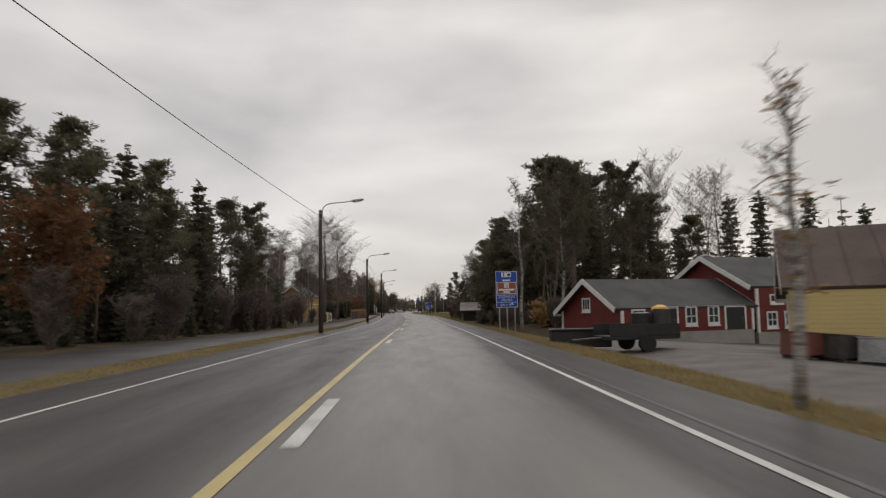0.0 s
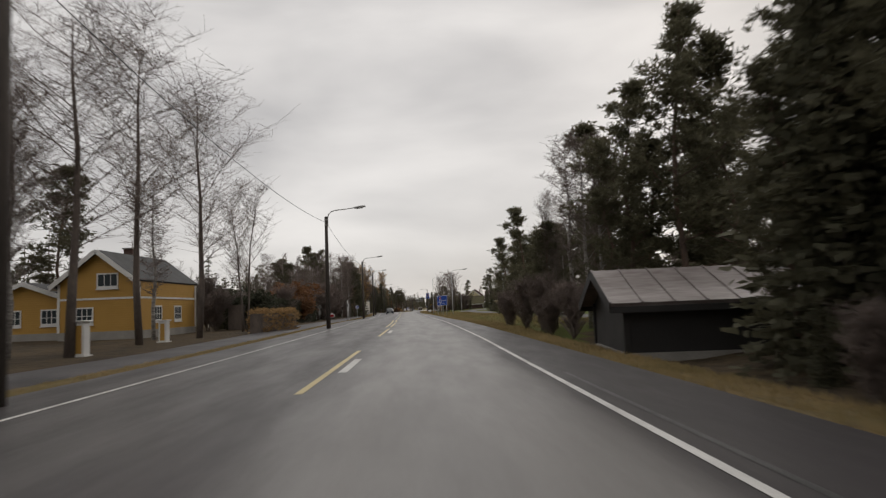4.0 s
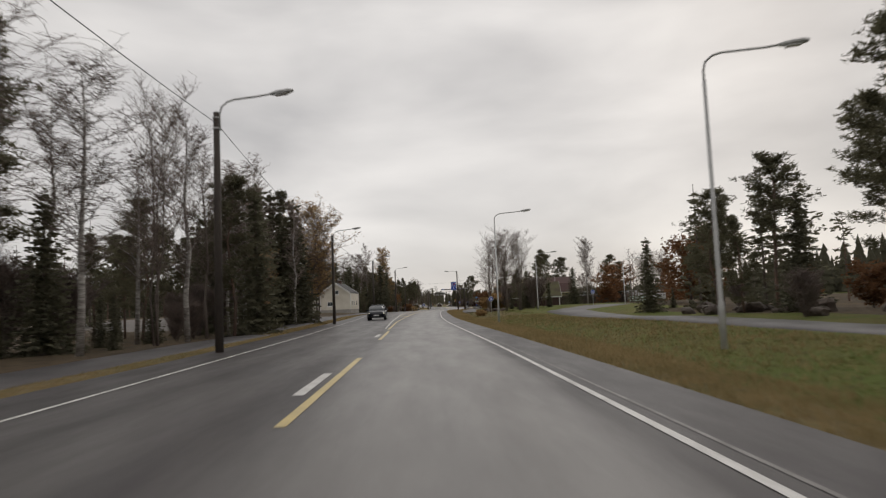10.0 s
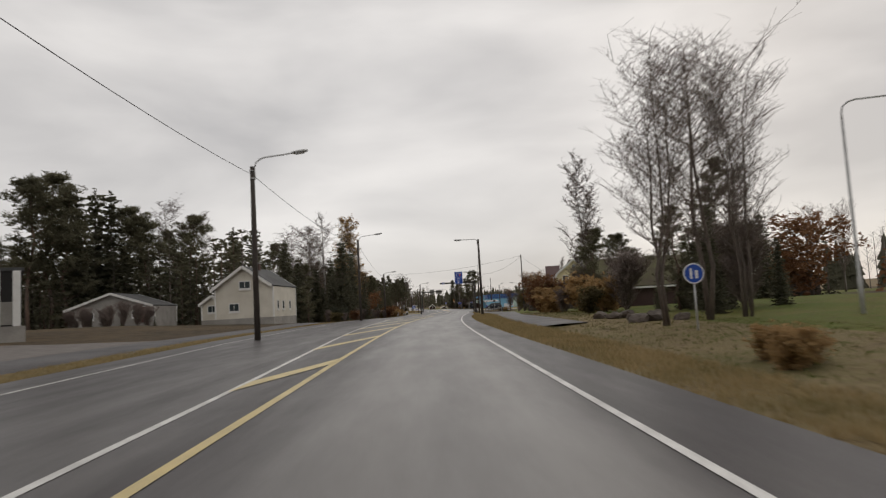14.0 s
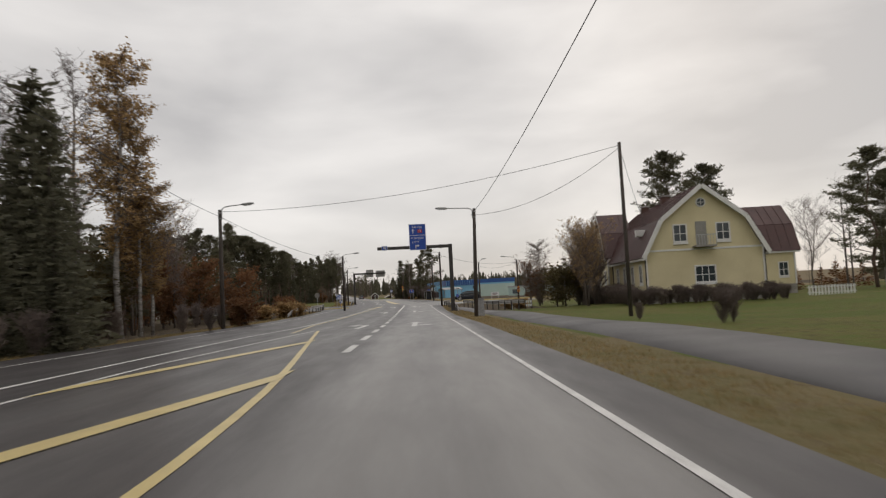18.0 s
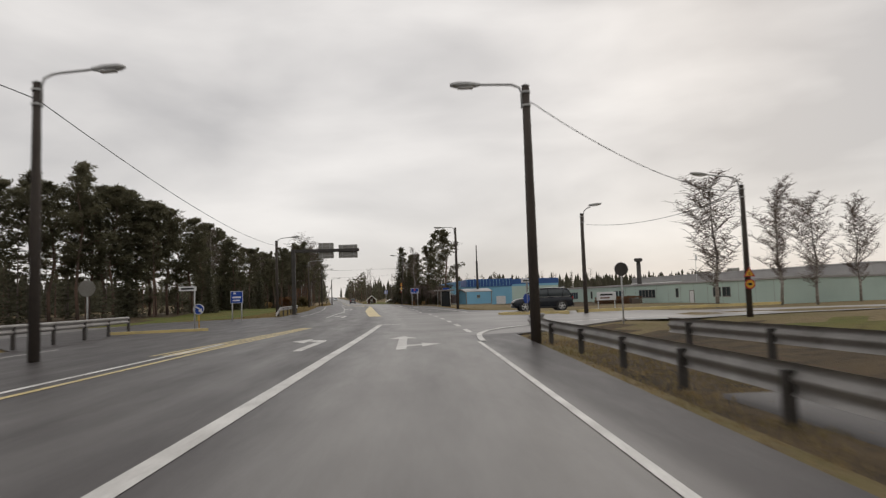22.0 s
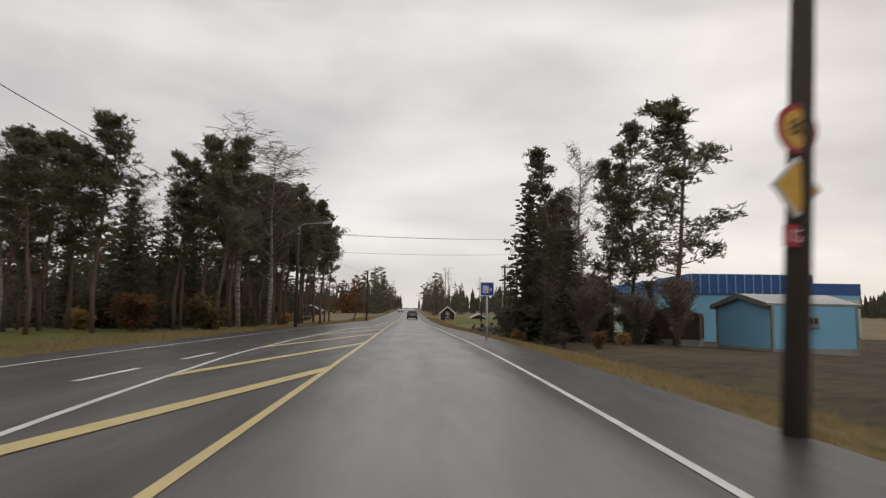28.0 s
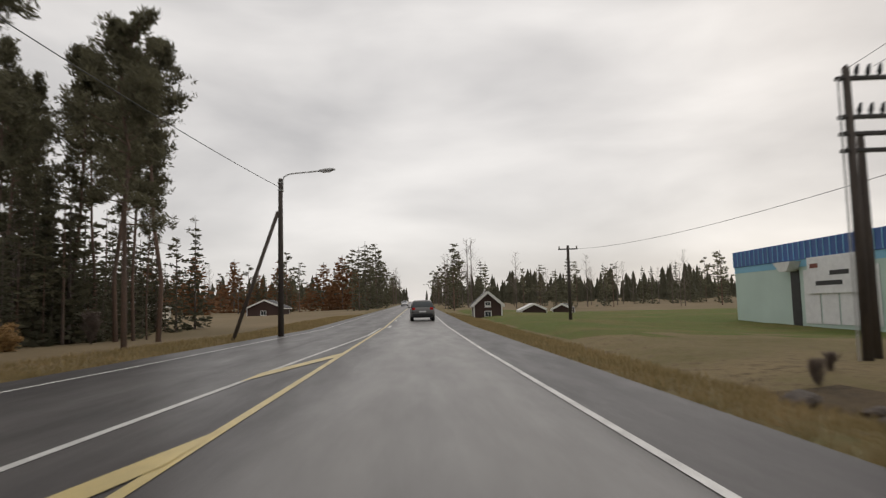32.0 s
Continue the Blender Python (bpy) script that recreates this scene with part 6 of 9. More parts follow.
def gable_house(name, label, category, at, turn, w, length, eave, ridge, wall, roof, trim=WHITE_TRIM, over=0.45, plinth=CONCRETE, windows=(), doors=(), chimneys=(), knee=None, base_down=1.6, belt=None, roof_ribs=0):
    """A house with its front gable on the local plane y = 0 from x = 0 to w, running back along y.
    windows: (face, along, sill, w, h, cols, rows); knee: (inset, height) of a gambrel roof."""
    t = thing(name, Matrix.Translation(at) @ pose(0, 0, 0, 0, 0, turn), label, category)
    half = w / 2
    if knee:
        line = [(0, eave), (knee[0], knee[1]), (half, ridge), (w - knee[0], knee[1]), (w, eave)]
    else:
        line = [(0, eave), (half, ridge), (w, eave)]
    part("wall", Shape().prism([(0, 0)] + line + [(w, 0)], 0, length), wall, t)
    part("plinth", Shape().box(0.03, 0.03, -base_down, w - 0.03, length - 0.03, 0.0).box(-0.04, -0.04, -base_down, w + 0.04, length + 0.04, 0.22), plinth, t)
    thick = 0.12
    for a, b in zip(line, line[1:]):
        a, b = Vector((a[0], 0, a[1])), Vector((b[0], 0, b[1]))
        d = (b - a).normalized()
        up = Vector((-d.z, 0, d.x))
        if up.z < 0:
            up = -up
        a2 = a - d * over if a.x in (0, w) else a
        b2 = b + d * over if b.x in (0, w) else b
        s = Shape()
        q = [a2 + up * 0.02, b2 + up * 0.02, b2 + up * (0.02 + thick), a2 + up * (0.02 + thick)]
        s.prism([(p.x, p.z) for p in q], -over, length + over)
        slope = part("roof_slope", s, roof, t)
        if roof_ribs:
            n = int(length / roof_ribs)
            for k in range(n + 1):
                y = -over + (length + 2 * over) * k / n
                r = Shape()
                p0, p1 = a2 + up * (0.02 + thick), b2 + up * (0.02 + thick)
                r.prism([(p0.x, p0.z), (p1.x, p1.z), (p1.x + up.x * 0.035, p1.z + up.z * 0.035), (p0.x + up.x * 0.035, p0.z + up.z * 0.035)], y - 0.02, y + 0.02)
                part("roof_seam", r, roof, slope)
        for y in (-over - 0.03, length + over):
            e = Shape()
            q = [a2 - up * 0.12, b2 - up * 0.12, b2 + up * 0.16, a2 + up * 0.16]
            e.prism([(p.x, p.z) for p in q], y, y + 0.03)
            part("bargeboard", e, trim, t)
        if a.x in (0, w) or b.x in (0, w):
            low = a2 if a.x in (0, w) else b2
            g = Shape().box(low.x - 0.04, -over, low.z - 0.12, low.x + 0.06, length + over, low.z + 0.04)
            part("gutter", g, trim, t)
    for x, y in ((0, 0), (w, 0), (0, length), (w, length)):
        part("corner_board", Shape().box(x - 0.07, y - 0.07, 0.2, x + 0.07, y + 0.07, eave - 0.02), trim, t)
    if belt:
        part("belt_board", Shape().box(-0.03, -0.035, belt, w + 0.03, 0, belt + 0.12).box(w, 0, belt, w + 0.035, length, belt + 0.12).box(-0.035, 0, belt, 0, length, belt + 0.12), trim, t)

    def frame_of(face, along, z):
        return {"front": pose(along, 0, z), "right": pose(w, along, z, 0, 0, 90), "left": pose(0, along, z, 0, 0, -90), "back": pose(along, length, z, 0, 0, 180)}[face]
    for face, along, z, ww, hh, cols, rows in windows:
        window_part(t, frame_of(face, along, z), ww, hh, trim, cols, rows)
    for face, along, ww, hh, leaf in doors:
        door_part(t, frame_of(face, along, 0.25), ww, hh, leaf, trim)
    for x, y, h in chimneys:
        c = part("chimney", Shape().box(x - 0.3, y - 0.3, eave, x + 0.3, y + 0.3, ridge + h, None, 0.02), BRICK, t)
        part("chimney_cap", Shape().box(x - 0.38, y - 0.38, ridge + h, x + 0.38, y + 0.38, ridge + h + 0.1, None, 0.02), CONCRETE, c)
    return t


# the red outbuildings and the yellow store by the gravel yard
gable_house("red_shed", "low falu-red boarded shed with dark garage doors", "shed", (11.72, 43.9, -0.75), -71, 6.6, 8.6, 1.45, 3.15, RED_BOARD, ROOF_FELT,
            windows=(("front", 2.9, 1.45, 0.75, 0.75, 3, 1), ("right", 1.0, 0.75, 0.7, 0.75, 2, 2), ("right", 4.4, 0.6, 0.6, 1.0, 2, 2), ("right", 5.9, 0.6, 0.6, 1.0, 2, 2)), base_down=1.0,
            doors=(("right", 2.7, 1.5, 1.25, PLASTIC_BLACK), ("right", 7.4, 1.3, 1.25, PLASTIC_BLACK)))
gable_house("red_barn", "tall falu-red barn with a dark tiled roof behind the shed", "barn", (19.68, 48.6, -0.95), -71, 8.4, 10.5, 2.75, 4.8, RED_BOARD, ROOF_FELT,
            windows=(("right", 1.4, 1.9, 0.8, 0.5, 2, 1), ("right", 1.0, 0.5, 0.6, 0.9, 2, 2), ("right", 2.3, 0.5, 0.6, 0.9, 2, 2), ("right", 5.0, 0.5, 0.6, 0.9, 2, 2)), base_down=1.0)
gable_house("yellow_store", "pale yellow boarded store with a brown tiled roof", "building", (18.4, 28.9, -0.85), -114, 6.6, 12.0, 2.15, 4.3, PALE_BOARD, ROOF_TILE,
            windows=(("right", 9.5, 0.8, 1.0, 0.9, 2, 1),), base_down=1.2, roof_ribs=0.9)
# ochre house behind the tall trees
gable_house("ochre_house", "ochre-yellow boarded wooden house with white trim", "house", (-23.71, 107.5, 0.0), 0, 5.1, 8.5, 3.25, 5.2, YELLOW_BOARD, ROOF_FELT, belt=2.2,
            windows=(("front", 3.1, 2.95, 1.2, 0.9, 3, 1), ("front", 1.65, 0.75, 0.95, 1.0, 3, 2), ("right", 2.5, 0.75, 0.95, 1.0, 3, 2), ("right", 5.5, 0.75, 0.95, 1.0, 3, 2)), chimneys=((2.2, 4.5, 0.55),))
gable_house("ochre_wing", "low ochre-yellow wing joined to the wooden house", "house", (-29.41, 108.6, 0.0), 0, 5.7, 5.5, 2.35, 3.4, YELLOW_BOARD, ROOF_FELT,
            windows=(("front", 4.4, 0.75, 0.95, 1.0, 3, 2), ("front", 2.0, 0.75, 0.95, 1.0, 3, 2)))
# tarred shed under the pines
gable_house("tarred_shed", "long black-tarred shed with a rusty sheet roof", "shed", (6.1, 89.5, -0.75), -92, 5.0, 13.0, 1.55, 2.4, DARK_BOARD, ROOF_SHEET, trim=DARK_BOARD, plinth=CONCRETE, roof_ribs=0.75, base_down=1.0)
gable_house("dark_red_shed", "small dark red shed half hidden by pines", "shed", (19.04, 66.5, -0.7), -75, 4.5, 7.0, 2.1, 3.6, BROWN_BOARD, ROOF_MAROON,
            windows=(("right", 3.0, 0.7, 0.9, 0.8, 2, 1),), base_down=1.0)
# white house by the bend
gable_house("white_house", "small off-white rendered house with a dark roof", "house", (-40.0, 300.0, 0.75), 0, 6.2, 8.7, 3.45, 5.6, WHITE_RENDER, ROOF_FELT, base_down=1.6,
            windows=(("front", 3.2, 3.3, 1.1, 0.85, 2, 1), ("front", 2.0, 0.95, 0.95, 0.9, 2, 1), ("right", 1.6, 1.0, 0.5, 1.0, 1, 1), ("right", 3.6, 1.0, 0.6, 1.0, 1, 1), ("right", 6.2, 1.0, 0.6, 1.0, 1, 1)), chimneys=((3.3, 4.0, 0.6),))
gable_house("porch", "lean-to porch at the side of the white house", "porch", (-42.3, 302.0, 0.75), 0, 2.3, 3.2, 2.0, 2.8, WHITE_RENDER, ROOF_FELT, over=0.3,
            windows=(("front", 1.15, 1.0, 0.9, 0.8, 2, 1),))
gable_house("grey_cottage", "low grey cottage with a dark roof behind shrubs", "cottage", (-61.5, 309.0, 0.9), 4, 10.2, 7, 2.2, 3.9, CONCRETE, ROOF_FELT, windows=(("front", 2.4, 0.9, 1.0, 0.9, 2, 1), ("front", 8.0, 0.9, 0.9, 0.9, 2, 1)), doors=(("front", 8.9, 0.9, 1.9, BIN_RED),))
# cream house with the gambrel roof
house = gable_house("cream_house", "large cream-yellow house with a maroon gambrel roof", "house", (0.6, 345.4, 0.2), -6, 7.5, 17.0, 2.85, 7.0, CREAM_RENDER, ROOF_MAROON, knee=(1.05, 4.85), belt=2.85, roof_ribs=0.6,
            windows=(("front", 2.3, 3.4, 0.75, 1.2, 2, 2), ("front", 5.05, 3.4, 0.75, 1.2, 2, 2), ("front", 3.75, 0.7, 1.2, 1.15, 3, 2), ("left", 1.6, 0.8, 0.7, 1.3, 2, 2), ("left", 4.2, 0.8, 0.7, 1.3, 2, 2), ("left", 7.0, 0.8, 0.7, 1.3, 2, 2), ("left", 9.6, 0.8, 0.7, 1.3, 2, 2)),
            chimneys=((3.6, 8.0, 0.4), (3.6, 14.5, 0.4)))
house.matrix_world = house.matrix_world @ Matrix.Scale(1.08, 4)
balcony = part("balcony", Shape().box(3.05, -0.8, 3.0, 4.35, 0, 3.12, None, 0.01), CONCRETE, house)
for k in range(8):
    part("baluster", Shape().box(3.07 + k * 0.178, -0.79, 3.12, 3.1 + k * 0.178, -0.76, 3.75), GALV, balcony)
part("balcony_rail", Shape().box(3.05, -0.81, 3.75, 4.35, -0.76, 3.8), GALV, balcony)
part("balcony_door", Shape().box(3.3, -0.05, 3.15, 4.0, -0.01, 4.7, None, 0.01), SIGN_BACK, house)
round_window = part("window", Shape().tube([(3.75, 0.02, 5.95), (3.75, -0.06, 5.95)], 0.32, 20), WHITE_TRIM, house, "round attic window")
part("pane", Shape().tube([(3.75, -0.055, 5.95), (3.75, -0.07, 5.95)], 0.25, 20), WINDOW, round_window)
for a, b in (((-0.25, 0.0), (0.25, 0.0)), ((0.0, -0.25), (0.0, 0.25))):
    part("glazing_bar", Shape().tube([(3.75 + a[0], -0.075, 5.95 + a[1]), (3.75 + b[0], -0.075, 5.95 + b[1])], 0.02, 6), WHITE_TRIM, round_window)
part("skylight", Shape().box(0.1, 2.6, 4.1, 0.75, 3.2, 4.55, None, 0.02), WHITE_TRIM, house)
for x, y in ((-0.06, -0.05), (7.56, -0.05), (-0.06, 11.4)):
    part("downpipe", Shape().tube([(x, y, 0.1), (x, y, 2.8)], 0.045, 8), DARK_STEEL, house)
side = house.matrix_world @ Vector((14.7, 11.9, 0))
gable_house("house_wing", "cross wing of the cream house with a maroon gambrel roof", "house", side, 84, 6.2, 7.7, 3.5, 7.4, CREAM_RENDER, ROOF_MAROON, knee=(1.0, 5.5), roof_ribs=0.65, windows=(("left", 1.0, 0.9, 0.7, 1.3, 2, 2), ("left", 3.6, 0.9, 0.8, 1.3, 2, 2)))
side = house.matrix_world @ Vector((1.6, 11.9, 0))
gable_house("house_annex", "projecting gable of the cream house under a maroon roof", "house", side, 84, 6.2, 2.1, 3.5, 7.4, CREAM_RENDER, ROOF_MAROON, knee=(1.0, 5.5), roof_ribs=0.5, over=0.3, windows=(("back", 1.6, 0.9, 0.8, 1.35, 2, 2), ("back", 4.6, 0.9, 0.8, 1.35, 2, 2), ("back", 3.1, 4.0, 0.8, 1.2, 2, 2)))
gable_house("red_cottage", "low falu-red cottage with a dark roof among trees", "cottage", (-52.5, 404.0, -1.5), 6, 6.8, 6, 2.5, 4.7, RED_BOARD, ROOF_FELT, windows=(("front", 3.4, 0.8, 0.9, 0.8, 2, 1), ("front", 5.2, 0.8, 0.9, 0.8, 2, 1)))
# barn with the mossy roof
gable_house("mossy_barn", "old dark brown barn with a mossy roof", "barn", (-1.9, 297.5, -0.3), -90, 7, 9.0, 2.3, 4.8, BROWN_BOARD, ROOF_MOSS, base_down=1.0)


def flat_hall(name, label, category, at, turn, w, d, h, wall, roof, parapet=0.35, base_down=1.5, trim=WHITE_TRIM):
    """A flat-roofed hall, its front on the local plane y = 0, looking to -y."""
    t = thing(name, Matrix.Translation(at) @ pose(0, 0, 0, 0, 0, turn), label, category)
    part("wall", Shape().box(0, 0, -base_down, w, d, h), wall, t)
    part("roof", Shape().box(-0.15, -0.15, h + 0.004, w + 0.15, d + 0.15, h + parapet, None, 0.02), roof, t)
    return t


# pillared hall
hall = flat_hall("pillared_hall", "flat-roofed hall with white pillars and dark bays", "hall", (-49.86, 264.4, 1.3), 36, 11.2, 5, 3.4, DARK_BOARD, ROOF_FELT, 0.22)
for k in range(5):
    x = 6.5 + k * 1.06
    part("pillar", Shape().box(x, -0.5, 0, x + 0.42, -0.02, 3.4, None, 0.02), WHITE_TRIM, hall)
    if k < 4:
        part("bay_panel", Shape().box(x + 0.42, -0.2, 0.1, x + 1.06, -0.05, 1.5), CONCRETE, hall)
part("white_bay", Shape().box(0, -0.35, 0, 6.4, -0.02, 3.4), WHITE_RENDER, hall)
part("hall_plinth", Shape().box(-0.2, -0.7, -1.4, 11.4, 0, 0.0), CONCRETE, hall)

# the factory past the junction
fac = flat_hall("factory", "long low factory with pale mint-green panels", "factory", (11.35, 500.0, -1.5), -77, 62, 40, 3.2, MINT, GREY_ROOF, 0.3)
x = 4.0
while x < 58:
    kind = int(x / 9) % 3
    if kind == 0:
        for k in range(5):
            window_part(fac, pose(x + k * 0.95, 0, 1.3), 0.78, 1.25, SIGN_BACK, 1, 1, sill=False, edge=0.06)
        x += 9
    elif kind == 1:
        window_part(fac, pose(x + 1, 0, 1.3), 0.6, 1.3, SIGN_BACK, 1, 1, sill=False, edge=0.06)
        door_part(fac, pose(x + 4.5, 0, 0.1), 0.95, 2.05, SIGN_WHITE, SIGN_BACK)
        x += 9
    else:
        for k in range(2):
            window_part(fac, pose(x + 1 + k * 1.9, 0, 1.3), 1.5, 1.25, SIGN_BACK, 2, 1, sill=False, edge=0.06)
        x += 9
for k in range(20):
    part("panel_joint", Shape().box(1.5 + 3.1 * k, -0.012, 0.0, 1.53 + 3.1 * k, 0.0, 3.2), SIGN_BACK, fac)
upper = flat_hall("factory_roof_hall", "raised pale roof hall on the factory", "factory", (30.0, 512.0, 1.6), -77, 62, 28, 2.0, GREY_ROOF, GREY_ROOF, 0.2, 0.0)
for k in range(9):
    s = Shape().prism([(0, 0), (1.6, 0.75), (1.6, 0)], 0, 3.0, pose(6 + k * 1.7, -4.5, 0.2))
    part("saw_tooth_rooflight", s, WHITE_STEEL, upper)
for k in range(5):
    s = Shape()
    x0, z0 = 30 + k * 5, 0.15
    for j in range(7):
        a = j * math.pi / 6
        s.v += [(x0 - 1.0 * math.cos(a), -3.2, z0 + 0.45 * math.sin(a)), (x0 - 1.0 * math.cos(a), -1.2, z0 + 0.45 * math.sin(a))]
    for j in range(6):
        s.f.append((2 * j, 2 * j + 2, 2 * j + 3, 2 * j + 1))
    s.f += [tuple(range(0, 14, 2)), tuple(range(13, 0, -2))]
    part("roof_dome", s, SIGN_WHITE, upper)
for x0, y0, w0, h0 in ((18, 4, 2.4, 1.0), (26, 5, 1.4, 1.3), (44, 6, 2.6, 0.9)):
    part("roof_vent", Shape().box(x0, y0, 1.7, x0 + w0, y0 + 1.6, 1.7 + h0, None, 0.03), SIGN_BACK, upper)
t = thing("factory_chimney", Matrix.Translation((27.06, 497.5, -1.5)), "stout dark factory chimney with a flared collar", "chimney")
part("shaft", Shape().tube([(0, 0, 0), (0, 0, 8.3)], [0.5, 0.42], 14), DARK_STEEL, t, smooth=True)
part("collar", Shape().tube([(0, 0, 8.3), (0, 0, 8.5), (0, 0, 8.9), (0, 0, 9.05)], [0.45, 0.8, 0.85, 0.7], 14), DARK_STEEL, t)
t = thing("flue_stack", Matrix.Translation((-5.55, 500.3, -0.4)), "tall thin black steel flue stack", "flue stack")
part("flue_base", Shape().tube([(0, 0, -1), (0, 0, 8.6)], [0.26, 0.2], 12), DARK_STEEL, t, smooth=True)
part("flue_top", Shape().tube([(0, 0, 8.6), (0, 0, 11.9)], [0.12, 0.1], 12), DARK_STEEL, t, smooth=True)
blue = flat_hall("blue_hall", "light blue hall with a deep blue ribbed fascia", "hall", (-9.92, 519.5, -1.0), 5, 14.0, 10, 4.2, SKY_BLUE, DEEP_BLUE, 0.0)
part("fascia", Shape().box(3.2, -0.12, 4.2, 14.1, 10, 6.0, None, 0.02), DEEP_BLUE, blue)
for k in range(14):
    part("fascia_rib", Shape().box(3.3 + k * 0.78, -0.19, 4.25, 3.38 + k * 0.78, -0.125, 5.95), SKY_BLUE, blue)
part("hall_door", Shape().box(10.2, -0.06, -0.6, 12.4, -0.005, 1.9, None, 0.01), SIGN_WHITE, blue)
gable_house("blue_shed", "small light blue shed with a grey sheet roof", "shed", (-9.54, 502.4, -0.75), -74, 5.2, 5.4, 2.6, 3.2, SKY_BLUE, GREY_ROOF, trim=SIGN_BACK, over=0.3, windows=(("right", 2.6, 1.5, 0.5, 0.5, 2, 1),), base_down=0.8)
gable_house("brown_lean_to", "weathered dark lean-to beside the blue shed", "shed", (-13.44, 503.0, -0.5), -20, 2.8, 3, 1.7, 2.2, BROWN_BOARD, ROOF_FELT, trim=BROWN_BOARD, over=0.2, base_down=0.5)
# the mint hall with the blue band at the end of the walk
mint = thing("mint_hall", Matrix.Translation((-12.02, 586.6, -1.05)) @ pose(0, 0, 0, 0, 0, -82.6), "large mint-green hall with a blue upper band", "hall")
part("wall", Shape().box(0, 0, -1, 46, 26, 4.5), MINT, mint)
part("blue_band", Shape().box(-0.02, -0.03, 4.5, 46.02, 26, 5.05), SKY_BLUE, mint)
fascia = part("fascia", Shape().box(-0.08, -0.12, 5.05, 46.08, 26.1, 6.45, None, 0.02), DEEP_BLUE, mint)
for k in range(58):
    part("fascia_rib", Shape().box(0.1 + k * 0.79, -0.17, 5.1, 0.17 + k * 0.79, -0.125, 6.4), SKY_BLUE, fascia)
part("doorway", Shape().box(9.6, -0.06, -0.3, 10.8, -0.01, 4.3), PLASTIC_BLACK, mint)
part("door_canopy", Shape().prism([(8.6, 4.95), (11.2, 4.95), (10.6, 4.2), (9.5, 4.2)], -0.9, 0), WHITE_STEEL, mint)
for k in range(4):
    part("wall_panel", Shape().box(11.4 + k * 2.2, -0.07, 0.2, 13.4 + k * 2.2, -0.02, 4.2, None, 0.01), SIGN_WHITE, mint)
ad = part("sign_board", Shape().box(12.2, -0.2, 2.4, 18.4, -0.08, 5.1, None, 0.02), SIGN_WHITE, mint, "white company board with unreadable dark bars")
for z, a, b, m_ in ((3.0, 13.2, 16.4, PLASTIC_BLACK), (3.7, 15.0, 17.2, PLASTIC_BLACK), (4.3, 12.6, 13.6, BIN_RED)):
    part("lettering_bar", Shape().box(a, -0.212, z, b, -0.2, z + 0.32), m_, ad)
# far buildings over the fields
gable_house("brown_cottage", "small brown cottage with white-edged gable beyond the verge", "cottage", (-37.0, 594.0, -0.6), 6, 3.0, 5, 1.8, 3.1, BROWN_BOARD, ROOF_FELT, over=0.3, windows=(("front", 1.5, 1.6, 0.5, 0.5, 2, 1), ("front", 1.5, 0.4, 0.6, 0.7, 2, 1)))
gable_house("white_roofed_shed", "low shed with a pale metal roof in the field", "shed", (-31.8, 614.0, -0.8), 6, 3.4, 4, 1.1, 1.9, BROWN_BOARD, WHITE_STEEL, over=0.3)
gable_house("grey_shed", "low brown shed behind field shrubs", "shed", (-27.2, 622.0, -0.8), -10, 2.8, 4, 1.1, 1.8, BROWN_BOARD, ROOF_FELT, over=0.3)
gable_house("farm_shed", "low dark brown farm shed across the stubble field", "shed", (-82.0, 640.0, -0.6), 8, 6.5, 6, 2.2, 3.6, BROWN_BOARD, ROOF_FELT, windows=(("front", 3, 0.8, 0.9, 0.9, 2, 1),))
gable_house("pale_farm_shed", "pale long shed at the edge of the stubble field", "shed", (-97.72, 610.0, -0.5), 12, 14, 6, 2.6, 3.8, WHITE_RENDER, GREY_ROOF)
gable_house("far_farmhouse", "distant white farmhouse across the fields", "house", (70.0, 800.0, 1.0), 10, 14, 9, 3.2, 5.5, WHITE_RENDER, ROOF_FELT)
gable_house("woodland_house", "brown house half hidden among the pines", "house", (26.44, 160.0, 0.0), -60, 7, 9, 3.0, 5.2, BROWN_BOARD, ROOF_TILE, windows=(("front", 2.0, 0.9, 1.0, 1.0, 2, 1), ("front", 5.0, 0.9, 1.0, 1.0, 2, 1)))
gable_house("hillside_house", "white-walled house glimpsed between bare birches", "house", (-40.59, 238.0, 0.2), 10, 5, 6, 2.8, 4.6, WHITE_RENDER, ROOF_FELT, windows=(("front", 2.0, 0.9, 1.0, 1.0, 2, 1), ("front", 5.5, 0.9, 1.0, 1.0, 2, 1)))


# ---- signs ----
def lettering(text, size, m, material, parent, depth=0.004, name="lettering"):
    """Raised letters in the built-in font, standing on the plane of m (x to the right, z up, face to -y)."""
    cu = bpy.data.curves.new("letters", 'FONT')
    cu.body, cu.size, cu.extrude, cu.align_x, cu.align_y = text, size, depth, 'CENTER', 'CENTER'
    ob = bpy.data.objects.new("letters", cu)
    scene.collection.objects.link(ob)
    bpy.context.view_layer.update()
    me = bpy.data.meshes.new_from_object(ob.evaluated_get(bpy.context.evaluated_depsgraph_get()))
    bpy.data.objects.remove(ob)
    me.materials.clear()
    me.materials.append(material)
    me.transform(m @ pose(0, 0, 0, 90, 0, 0))
    return part(name, me, material, parent)


def bar(parent, x, z, w, h, material, y=-0.012, name="lettering_bar"):
    return part(name, Shape().box(x - w / 2, y, z - h / 2, x + w / 2, y + 0.006, z + h / 2), material, parent)


